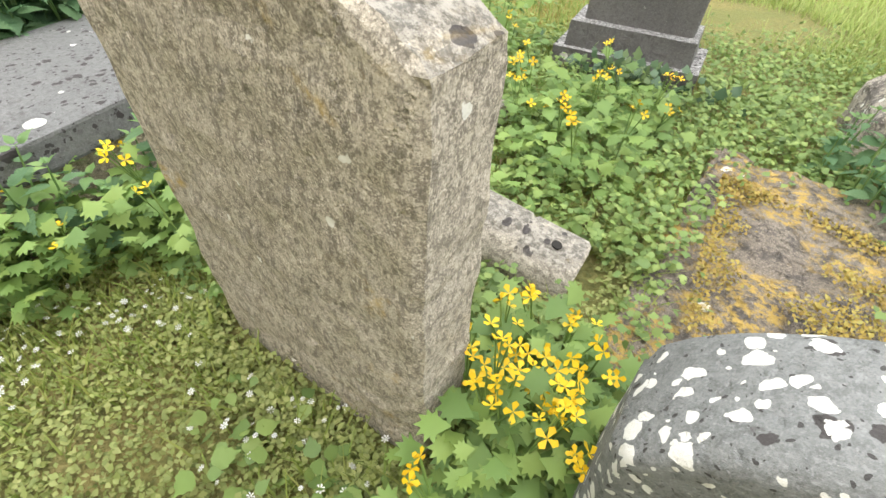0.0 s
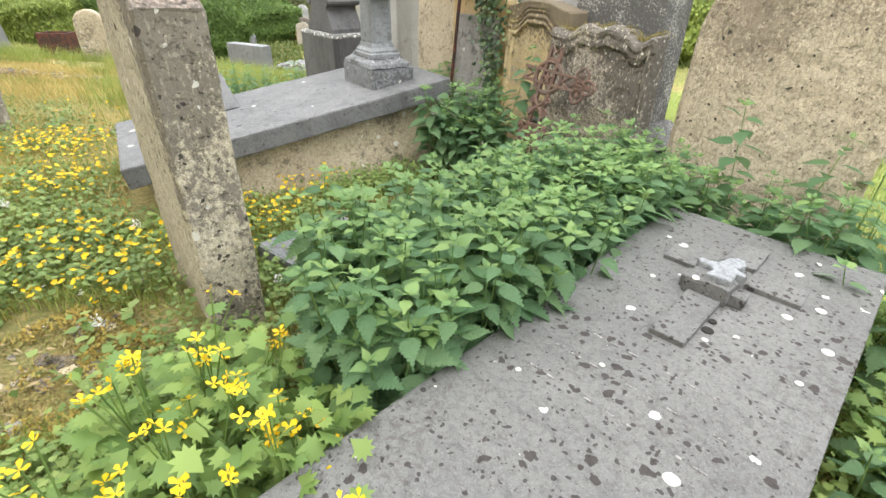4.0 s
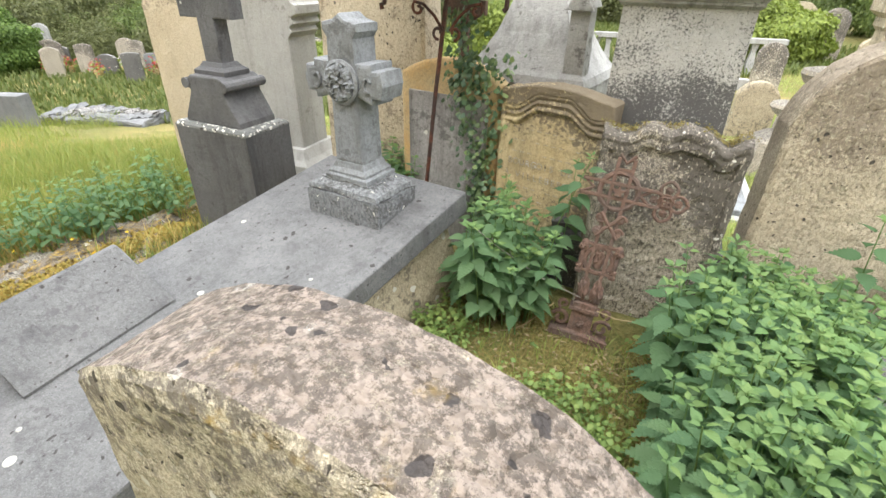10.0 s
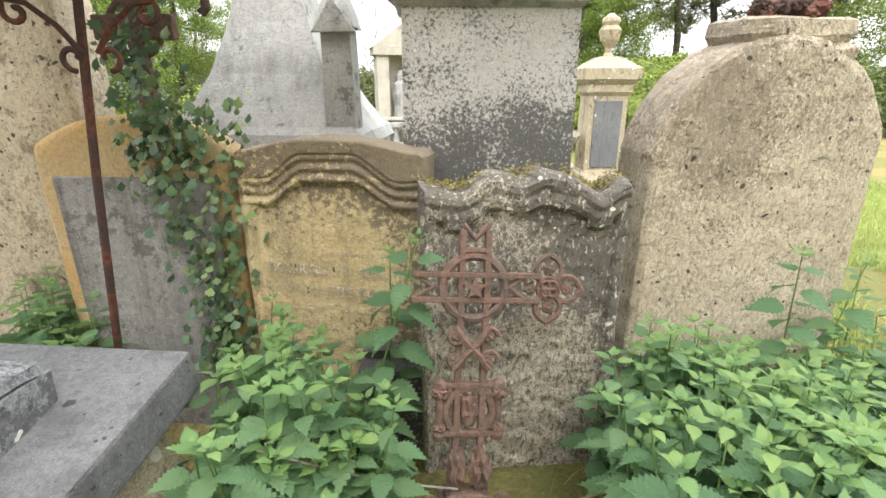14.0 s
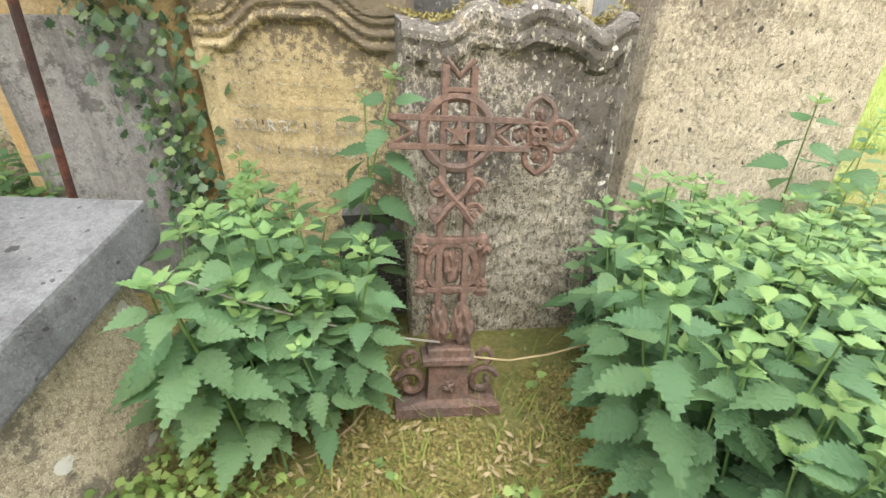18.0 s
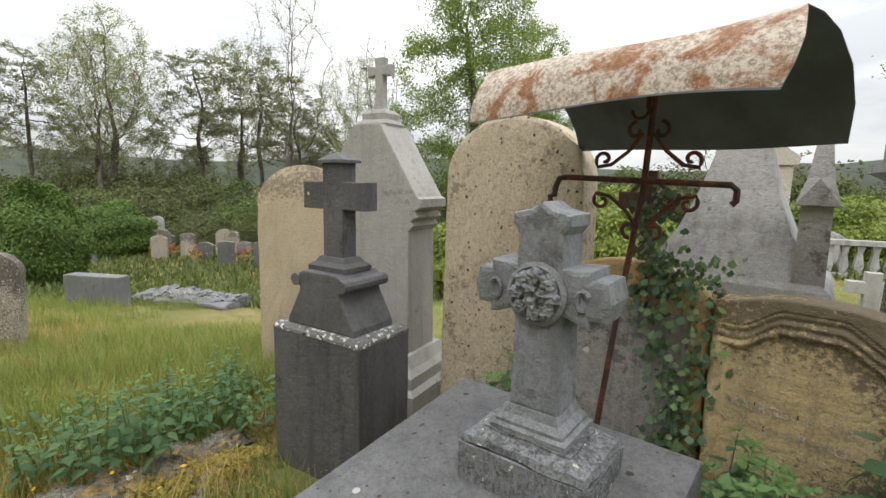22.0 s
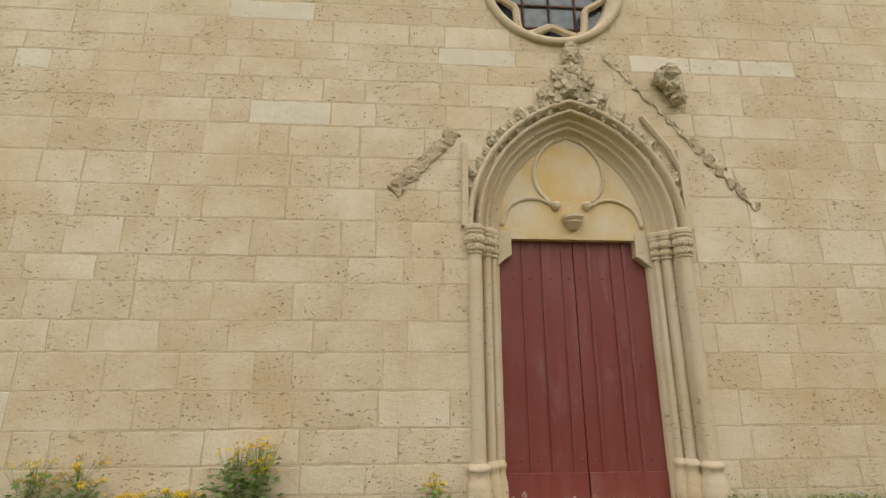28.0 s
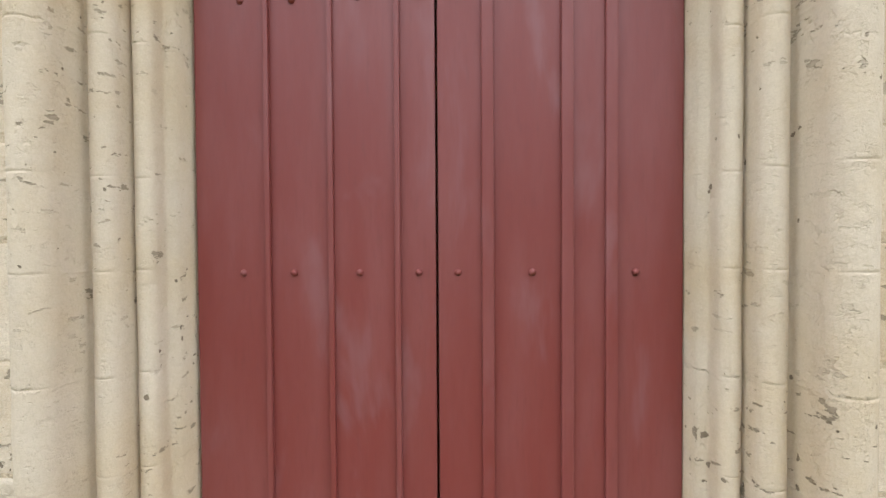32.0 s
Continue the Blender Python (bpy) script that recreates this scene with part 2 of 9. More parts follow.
LIME = stone("pale_limestone", (0.47, 0.405, 0.295), (0.39, 0.33, 0.235), dark=0.5, dark_col=(0.12, 0.105, 0.085), white=0.15, ochre=0.25, pits=0.6)
STELE_A = stone("rough_grey_brown_stone", (0.385, 0.345, 0.285), (0.31, 0.275, 0.222), dark=0.38, dark_col=(0.15, 0.132, 0.108), white=0.12, ochre=0.4, pits=0.5, grain=60, zone=(0.6, 1.3), depth=0.0035, crust=75, speck=1.2, dots=24, blotch=4.0, sand=0.3, fleck=0.5, top=(0.27, 0.25, 0.215))
STELE_B = stone("lichened_yellow_limestone", (0.53, 0.48, 0.375), (0.42, 0.37, 0.285), speck=0.8, dark=0.6, dark_col=(0.125, 0.11, 0.1), white=0.34, ochre=0.25, pits=0.9, black=0.16, rosette=0.12, fleck=0.3, zone=(0.7, 1.45), depth=0.008, crust=32, rim=(0.16, 0.34, 0.11), top=(0.29, 0.24, 0.205), sand=0.3)
YELLOW = stone("yellow_limestone", (0.56, 0.465, 0.285), (0.52, 0.40, 0.215), dark=0.72, dark_col=(0.13, 0.108, 0.085), ochre=0.12, pits=0.3, streak=0.3, zone=(0.85, 1.22), rim=(-0.2, 0.34, 0.1), speck=0.6, crust=40, sand=0.12)
CRUST = stone("dark_crusted_stone", (0.48, 0.43, 0.355), (0.34, 0.305, 0.25), dark=0.72, dark_col=(0.085, 0.076, 0.07), white=0.1, ochre=0.2, pits=0.9, zone=(0.45, 1.0), rim=(0.06, 0.33, 0.07), crust=52, dots=46, blotch=5.5, streak=0.25, sand=0.3, fleck=0.75, black=0.3)
RNDM = stone("cream_stone_with_brown_lichen", (0.55, 0.48, 0.365), (0.49, 0.42, 0.315), dark=0.62, dark_col=(0.22, 0.18, 0.14), ochre=0.1, pits=0.6, black=0.1, fleck=0.35, zone=(0.6, 1.6), rim=(0.1, -0.46, 0.04), crust=85, blotch=2.0, depth=0.012, speck=0.7)
SPECK = stone("cream_speckled_stone", (0.55, 0.475, 0.355), (0.50, 0.425, 0.31), dark=0.45, dark_col=(0.19, 0.15, 0.11), pits=0.5, black=0.14, fleck=0.2, speck=0.6, dots=17, sand=0.12)
GREY = stone("blue_grey_stone", (0.20, 0.206, 0.213), (0.15, 0.155, 0.162), dark=0.3, dark_col=(0.09, 0.09, 0.092), white=0.02, pits=0.15, streak=0.35, rough=0.7, speck=0.5, sand=0.06)
SLABM = stone("grey_ledger_stone", (0.158, 0.157, 0.153), (0.122, 0.122, 0.12), dark=0.3, dark_col=(0.085, 0.08, 0.077), white=0.06, pits=0.4, black=0.45, rough=0.8, dots=22, speck=0.55, rosette=0.5, sand=0.1, crust=40)
PALE = stone("pale_grey_stone", (0.40, 0.40, 0.39), (0.32, 0.32, 0.312), dark=0.2, pits=0.12, streak=0.45, rough=0.8, speck=0.4, sand=0.05)
RCM = stone("grey_stone_with_black_crust", (0.48, 0.47, 0.445), (0.40, 0.395, 0.375), dark=0.72, dark_col=(0.045, 0.045, 0.047), pits=0.3, streak=0.08, blotch=2.6, zone=(1.95, 1.0), speck=0.25, crust=80, sand=0.05)
BLACK = stone("dark_slate_stone", (0.135, 0.135, 0.14), (0.085, 0.085, 0.09), dark=0.2, dark_col=(0.05, 0.05, 0.052), white=0.03, pits=0.15, streak=0.6, rough=0.6, speck=0.5, sand=0.06)
LICH = stone("grey_stone_with_white_lichen", (0.19, 0.195, 0.19), (0.14, 0.145, 0.14), dark=0.35, white=0.95, pits=0.2, black=0.35, rough=0.7, dots=38, speck=0.6, sand=0.1, rosette=0.3)
GREYP = stone("crusted_blue_grey_stone", (0.25, 0.262, 0.275), (0.19, 0.2, 0.21), dark=0.62, dark_col=(0.075, 0.073, 0.072), white=0.22, pits=0.6, rough=0.8, speck=0.7, crust=45, dots=40, fleck=0.45, sand=0.1)
GREYX = stone("pale_blue_grey_stone", (0.26, 0.275, 0.29), (0.2, 0.21, 0.222), dark=0.4, dark_col=(0.11, 0.11, 0.112), pits=0.4, streak=0.55, rough=0.75, speck=0.6, sand=0.07)
MONU = stone("pale_monument_stone", (0.40, 0.395, 0.375), (0.34, 0.335, 0.315), dark=0.3, dark_col=(0.2, 0.19, 0.17), pits=0.2, streak=0.35, speck=0.3, sand=0.06)
CREAM = stone("smooth_cream_stone", (0.55, 0.47, 0.345), (0.49, 0.41, 0.29), dark=0.42, dark_col=(0.2, 0.165, 0.13), pits=0.3, zone=(1.2, 2.0), crust=30, streak=0.2, speck=0.4, sand=0.08)
OCHRE = stone("ochre_plaster", (0.52, 0.33, 0.13), (0.50, 0.40, 0.24), dark=0.2, pits=0.3, speck=0.6, sand=0.1)
PANEL = stone("slate_panel", (0.37, 0.355, 0.34), (0.25, 0.24, 0.235), dark=0.3, dark_col=(0.08, 0.075, 0.07), white=0.06, pits=0.1, streak=0.6, rough=0.7, speck=0.6, sand=0.08)
DKST = stone("charcoal_stone", (0.135, 0.13, 0.125), (0.10, 0.097, 0.095), dark=0.3, white=0.12, pits=0.3, streak=0.3, rough=0.7, speck=0.6, top=(0.36, 0.35, 0.34), sand=0.08)
MOSSY = stone("moss_covered_stone", (0.21, 0.18, 0.145), (0.15, 0.125, 0.1), dark=0.6, white=0.08, ochre=1.1, pits=0.8, depth=0.02)
WALL = stone("church_limestone", (0.69, 0.60, 0.465), (0.585, 0.475, 0.33), dark=0.0, ochre=0.06, pits=0.15, grain=48, blotch=1.4, depth=0.008, speck=0.12, holes=0.95, pock=0.36, sand=0.08)
WALLW = stone("new_white_limestone", (0.70, 0.63, 0.505), (0.63, 0.56, 0.44), dark=0.0, pits=0.15, grain=55, speck=0.2, holes=0.6, depth=0.0035, sand=0.05)
CARVED = stone("carved_limestone", (0.585, 0.495, 0.365), (0.54, 0.425, 0.27), dark=0.0, ochre=0.2, pits=0.3, grain=40, blotch=1.8, speck=0.1, holes=0.5, pock=0.14, depth=0.005, sand=0.03)
MORTAR = stone("lime_mortar", (0.57, 0.465, 0.32), (0.50, 0.385, 0.24), dark=0.2, dark_col=(0.3, 0.24, 0.16), pits=0.4, grain=80, speck=0.4, sand=0.1)
STAINED = stone("ochre_stained_limestone", (0.64, 0.55, 0.41), (0.60, 0.41, 0.16), dark=0.0, ochre=0.0, pits=0.2, grain=40, blotch=1.5, speck=0.15, depth=0.003, sand=0.06)
SCAR = stone("hacked_limestone", (0.58, 0.47, 0.33), (0.45, 0.34, 0.22), dark=0.25, dark_col=(0.22, 0.15, 0.09), pits=1.0, depth=0.02, speck=0.5, sand=0.1)
LEDGER = stone("grey_ledger_stone", (0.175, 0.176, 0.178), (0.125, 0.127, 0.13), dark=0.3, dark_col=(0.075, 0.075, 0.078), pits=0.3, streak=0.5, rough=0.7, speck=0.6, black=0.10, dots=9, sand=0.1)
ROUGHST = stone("broken_limestone", (0.64, 0.54, 0.39), (0.56, 0.46, 0.31), dark=0.15, dark_col=(0.3, 0.24, 0.17), pits=1.0, depth=0.02, speck=0.5)


def block_tint(m):
    """Neighbouring stones differ a little in tone."""
    s = [n for n in m.node_tree.nodes if n.type == "BSDF_PRINCIPLED"][0]
    t = m.node_tree
    old = s.inputs["Base Color"].links[0].from_socket
    info = t.nodes.new("ShaderNodeObjectInfo")
    geo = t.nodes.new("ShaderNodeNewGeometry")
    add = t.nodes.new("ShaderNodeMath")
    add.operation = "ADD"
    t.links.new(info.outputs["Random"], add.inputs[0]), t.links.new(geo.outputs["Random Per Island"], add.inputs[1])
    fr = t.nodes.new("ShaderNodeMath")
    fr.operation = "FRACT"
    t.links.new(add.outputs[0], fr.inputs[0])
    ramp = t.nodes.new("ShaderNodeValToRGB")
    ramp.color_ramp.elements[0].color, ramp.color_ramp.elements[1].color = (0.975, 0.96, 0.93, 1), (1.025, 1.03, 1.035, 1)
    e = ramp.color_ramp.elements.new(0.12)
    e.color = (0.97, 0.96, 0.935, 1)
    mx = t.nodes.new("ShaderNodeMix")
    mx.data_type, mx.blend_type = "RGBA", "MULTIPLY"
    mx.inputs[0].default_value = 1.0
    t.links.new(fr.outputs[0], ramp.inputs[0]), t.links.new(old, mx.inputs[6]), t.links.new(ramp.outputs[0], mx.inputs[7])
    co = t.nodes.new("ShaderNodeTexCoord")
    wide = t.nodes.new("ShaderNodeTexNoise")
    wide.inputs["Scale"].default_value, wide.inputs["Detail"].default_value, wide.inputs["Roughness"].default_value = 0.75, 6.0, 0.62
    stain = t.nodes.new("ShaderNodeValToRGB")
    for e_, pos_, col_ in zip((stain.color_ramp.elements[0], stain.color_ramp.elements[1]), (0.36, 0.6), ((0.93, 0.86, 0.75, 1), (1.03, 1.03, 1.03, 1))):
        e_.position, e_.color = pos_, col_
    mx2 = t.nodes.new("ShaderNodeMix")
    mx2.data_type, mx2.blend_type = "RGBA", "MULTIPLY"
    mx2.inputs[0].default_value = 1.0
    t.links.new(co.outputs["Object"], wide.inputs["Vector"]), t.links.new(wide.outputs[0], stain.inputs[0])
    t.links.new(mx.outputs[2], mx2.inputs[6]), t.links.new(stain.outputs[0], mx2.inputs[7])
    t.links.new(mx2.outputs[2], s.inputs["Base Color"])


block_tint(WALL)


def rusty(name, base, rust, amount, rough=0.75, metal=0.3):
    s = Mat(name, rough, metal)
    c = s.mix(s.step(s.noise(6.0, 6, 0.65, warp=0.6), 0.62 - 0.3 * amount, 0.74 - 0.3 * amount), base, rust)
    c = s.mix(s.step(s.noise(60.0, 6, 0.8), 0.42, 0.6, 0, 0.7), c, tuple(v * 0.4 for v in rust))
    c = s.mix(s.step(s.noise(110.0, 4, 0.7), 0.6, 0.68, 0, 0.4), c, tuple(v * 1.7 for v in base))
    return s.color(c).bump(s.noise(80.0, 6, 0.8), 0.8, 0.004).m


IRON = rusty("rusted_cast_iron", (0.135, 0.098, 0.082), (0.175, 0.11, 0.085), 0.7, 0.85, 0.1)
WROUGHT = rusty("rusted_wrought_iron", (0.065, 0.045, 0.04), (0.15, 0.06, 0.04), 0.6, 0.8, 0.2)
TIN = rusty("rusty_zinc_sheet", (0.56, 0.50, 0.42), (0.31, 0.145, 0.065), 0.42, 0.6, 0.2)
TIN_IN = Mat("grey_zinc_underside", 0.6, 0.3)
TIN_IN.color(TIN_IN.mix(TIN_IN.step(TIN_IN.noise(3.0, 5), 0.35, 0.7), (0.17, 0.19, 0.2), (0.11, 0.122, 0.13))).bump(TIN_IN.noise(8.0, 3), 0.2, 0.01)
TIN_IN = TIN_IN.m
s = Mat("dark_red_door_paint", 0.45, 0.0, 0.4)
c = s.mix(s.step(s.noise(2.2, 5, 0.6, (3, 3, 0.6)), 0.35, 0.7), (0.18, 0.037, 0.029), (0.20, 0.056, 0.048))
c = s.mix(s.step(s.noise(26.0, 5, 0.7, (3, 3, 0.35)), 0.5, 0.8, 0, 0.35), c, (0.11, 0.03, 0.026))
c = s.mix(s.step(s.noise(1.5, 4, 0.55, (3.0, 3.0, 1.0), warp=0.4), 0.56, 0.70, 0, 0.55), c, (0.225, 0.095, 0.092))
DOOR = s.color(c).bump(s.noise(40.0, 5, 0.65, (4, 4, 0.25)), 0.15, 0.002).m
s = Mat("leaded_window_glass", 0.12, 0.0, 0.6)
LICHEN = Mat("white_lichen", 0.95)
LICHEN = LICHEN.color(LICHEN.mix(LICHEN.noise(90.0), (0.3, 0.3, 0.275), (0.5, 0.5, 0.465))).bump(LICHEN.noise(120.0), 0.6, 0.003).m
GLASS = s.color(s.mix(s.cells(9.0), (0.03, 0.045, 0.055), (0.10, 0.13, 0.15))).m
PLAIN_DARK = Mat("dark_gap", 0.95).color((0.02, 0.018, 0.016)).m


def leafy(name, a, b, c, rough=0.55, trans=0.3, vein=0.0):
    """Leaves whose colour changes from leaf to leaf, with light shining through."""
    s = Mat(name, rough, 0.0, 0.35)
    rnd = s.n("ShaderNodeNewGeometry").outputs["Random Per Island"]
    r = s.n("ShaderNodeValToRGB", {0: rnd})
    el = r.color_ramp.elements
    el[0].color, el[1].color = (*a, 1), (*c, 1)
    m = el.new(0.5)
    m.color = (*b, 1)
    col = s.mix(s.step(s.noise(0.9, 3), 0.35, 0.65, 0.0, 0.35), r.outputs[0], tuple(v * 0.62 for v in a))
    s.color(col)
    if vein:
        s.bump(s.mul(s.cells(95.0, rnd=0.8), s.mul(s.noise(160.0, 2), 0.4), "ADD"), vein, 0.004)
    tr = s.n("ShaderNodeBsdfTranslucent", {"Color": col})
    mx = s.n("ShaderNodeMixShader", {0: trans, 1: s.b.outputs[0], 2: tr.outputs[0]})
    s.t.links.new(mx.outputs[0], s.out.inputs["Surface"])
    return s.m


NETTLE = leafy("nettle_leaves", (0.13, 0.245, 0.12), (0.175, 0.305, 0.148), (0.23, 0.36, 0.17), vein=0.8, trans=0.58)
NETTLE_TOP = leafy("young_nettle_leaves", (0.155, 0.275, 0.10), (0.195, 0.315, 0.11), (0.25, 0.36, 0.12), vein=0.3, trans=0.45)
WEED = leafy("ground_weeds", (0.115, 0.18, 0.05), (0.175, 0.26, 0.07), (0.27, 0.345, 0.10))
CHICK = leafy("chickweed_leaves", (0.2, 0.235, 0.07), (0.29, 0.33, 0.10), (0.39, 0.40, 0.15), trans=0.35)
WLM = stone("pale_speckled_headstone", (0.50, 0.47, 0.41), (0.40, 0.37, 0.31), dark=0.4, dark_col=(0.19, 0.165, 0.135), white=0.1, pits=0.7, crust=55, dots=30, speck=0.9)
POSTM = stone("black_crusted_post_stone", (0.42, 0.38, 0.32), (0.3, 0.265, 0.215), dark=0.75, dark_col=(0.085, 0.075, 0.068), white=0.3, pits=0.9, crust=22, dots=30, depth=0.015)
CELAND = leafy("celandine_leaves", (0.14, 0.235, 0.068), (0.205, 0.31, 0.082), (0.29, 0.39, 0.105), trans=0.4)
IVY = leafy("ivy_leaves", (0.06, 0.115, 0.06), (0.10, 0.165, 0.08), (0.2, 0.27, 0.10), rough=0.38, trans=0.2)
GRASS_DRY = leafy("short_dry_grass", (0.46, 0.335, 0.115), (0.37, 0.31, 0.09), (0.57, 0.435, 0.165))
GRASS_TALL = leafy("tall_green_grass", (0.17, 0.235, 0.045), (0.24, 0.295, 0.06), (0.35, 0.345, 0.10))
GRASS_LAWN = leafy("green_lawn_grass", (0.13, 0.185, 0.045), (0.18, 0.24, 0.055), (0.25, 0.28, 0.08))
GRASS_FAR = leafy("far_dark_grass", (0.08, 0.115, 0.028), (0.115, 0.155, 0.036), (0.18, 0.2, 0.06))
GRASS_BRIGHT = leafy("bright_meadow_grass", (0.24, 0.33, 0.08), (0.32, 0.40, 0.105), (0.44, 0.47, 0.17))
YEW = leafy("yew_needles", (0.08, 0.145, 0.03), (0.115, 0.19, 0.04), (0.175, 0.26, 0.055), trans=0.3)
THICKET = leafy("thicket_leaves", (0.09, 0.105, 0.042), (0.125, 0.14, 0.052), (0.18, 0.195, 0.075), trans=0.35)
BOX = leafy("bright_shrub_leaves", (0.14, 0.19, 0.035), (0.2, 0.26, 0.045), (0.28, 0.34, 0.065), trans=0.25)
LEAF_Y = leafy("young_tree_leaves", (0.15, 0.22, 0.05), (0.22, 0.31, 0.06), (0.33, 0.42, 0.09), trans=0.4)
LEAF_L = leafy("lime_tree_leaves", (0.14, 0.185, 0.06), (0.19, 0.24, 0.075), (0.26, 0.305, 0.10), trans=0.45)
LEAF_O = leafy("pale_bud_leaves", (0.24, 0.27, 0.10), (0.30, 0.33, 0.13), (0.38, 0.40, 0.17), trans=0.5)
SCRUB = leafy("scrub_leaves", (0.085, 0.125, 0.036), (0.125, 0.175, 0.046), (0.2, 0.255, 0.07), trans=0.35)
PINE = leafy("pine_needles", (0.15, 0.165, 0.075), (0.2, 0.215, 0.095), (0.28, 0.285, 0.13), trans=0.4)
PETAL = leafy("yellow_petals", (0.75, 0.46, 0.01), (0.80, 0.55, 0.015), (0.85, 0.62, 0.03), trans=0.3)
DAISY = leafy("white_petals", (0.62, 0.62, 0.58), (0.7, 0.7, 0.66), (0.75, 0.74, 0.7), trans=0.2)
REDPETAL = leafy("red_petals", (0.4, 0.02, 0.02), (0.5, 0.05, 0.06), (0.55, 0.2, 0.2), trans=0.2)
BARK = stone("grey_bark", (0.12, 0.105, 0.085), (0.075, 0.065, 0.055), dark=0.3, pits=0.4, sand=0)
STRAW = Mat("dry_straw", 0.9)
STRAW = STRAW.color(STRAW.mix(STRAW.noise(20.0), (0.35, 0.28, 0.16), (0.24, 0.18, 0.1))).m
EARTHMOSS = leafy("brown_earth_moss", (0.2, 0.16, 0.06), (0.27, 0.215, 0.075), (0.27, 0.27, 0.085), rough=0.95, trans=0.1)
MOSS = leafy("orange_moss", (0.25, 0.17, 0.045), (0.37, 0.28, 0.065), (0.31, 0.29, 0.09), rough=0.95, trans=0.1)
WIRE = Mat("galvanised_wire", 0.5, 0.6).color((0.35, 0.33, 0.3)).m

s = Mat("meadow_soil_and_turf", 0.95)
far_n = s.n("ShaderNodeTexNoise", {"Vector": s.coords(shift=False), "Scale": 0.45, "Detail": 5.0, "Roughness": 0.6}).outputs[0]
mid_n = s.noise(3.2, 6, 0.65)
fine_n = s.noise(45.0, 5, 0.75)
c = s.mix(s.step(far_n, 0.40, 0.60), (0.22, 0.2, 0.066), (0.345, 0.27, 0.11))
c = s.mix(s.step(mid_n, 0.47, 0.58, 0, 0.5), c, (0.14, 0.165, 0.048))
c = s.mix(s.step(fine_n, 0.38, 0.62, 0.0, 0.65), c, (0.11, 0.115, 0.036))
SOIL = s.color(c).bump(s.mul(fine_n, s.mul(mid_n, 0.6), "ADD"), 0.9, 0.03).m
HAZE = Mat("far_wooded_hill", 0.95)
HAZE = HAZE.color(HAZE.mix(HAZE.step(HAZE.noise(0.05, 8, 0.7), 0.35, 0.65), (0.028, 0.036, 0.024), (0.045, 0.055, 0.036))).m

# ---- building helpers ----


def ss(x, a, b):
    t = np.clip((x - a) / (b - a), 0, 1)
    return t * t * (3 - 2 * t)


CH = Vector((-10.7, -1.53, 0))
CH_A = 153.6


def ground(x, y):
    """The height of the ground: it falls from the church to the graves and on to the north-west."""
    x, y = np.asarray(x, float), np.asarray(y, float)
    d = (x + 10.7) * 0.444 + (y + 1.53) * 0.896
    e = -(x + 10.7) * 0.896 + (y + 1.53) * 0.444
    z = 1.05 - 0.88 * ss(d, 0.5, 7.0)
    z = z - np.clip(d - 6.5, 0, 9.5) * (0.05 + 0.12 * ss(e, -4, 3)) - 0.45 * ss(e, 4, 9) * ss(d, 2.5, 7)
    z = z + 0.13 * np.exp(-((x + 2.9) ** 2 + (y - 4.7) ** 2) / 5.0)
    near = np.exp(-(d * d) / 900.0)
    return z + near * (0.025 * np.sin(x * 1.7 + 0.6 * y) * np.sin(y * 1.3 - 0.4 * x) + 0.012 * np.sin(3.9 * x + 1.0) * np.sin(4.3 * y)) * ss(d, 0.3, 1.5)


def gz(x, y):
    return float(ground(x, y))


def part(name, bm, material, parent=None, label="", smooth=False):
    """Links a bmesh as one mesh object under a thing or a part."""
    me = bpy.data.meshes.new(name)
    bm.to_mesh(me)
    bm.free()
    me.materials.append(material)
    if smooth:
        me.shade_smooth()
    ob = new(name, me)
    if parent is not None:
        ob.parent = parent
    if label:
        ob["label"] = label
    return ob


def thing(name, x, y, z, yaw, label, category, group=""):
    ob = new(name)
    ob.empty_display_size = 0.1
    ob.matrix_basis = pose(x, y, z, 0, 0, yaw)
    return tagged(ob, label, category, group)


def solo(ob, x, y, z, yaw, label, category, group="", rx=0, ry=0):
    ob.matrix_basis = pose(x, y, z, rx, ry, yaw)
    return tagged(ob, label, category, group)


def rough_up(bm, amp, scale=9.0, seed=0.0):
    for v in bm.verts:
        p = v.co * scale + Vector((seed, seed * 1.7, 0))
        v.co += noise.noise_vector(p) * amp + noise.noise_vector(p * 3.1) * amp * 0.4


def grid_face(bm, rows):
    for a, b in zip(rows, rows[1:]):
        for i in range(len(a) - 1):
            bm.faces.new((a[i], a[i + 1], b[i + 1], b[i]))


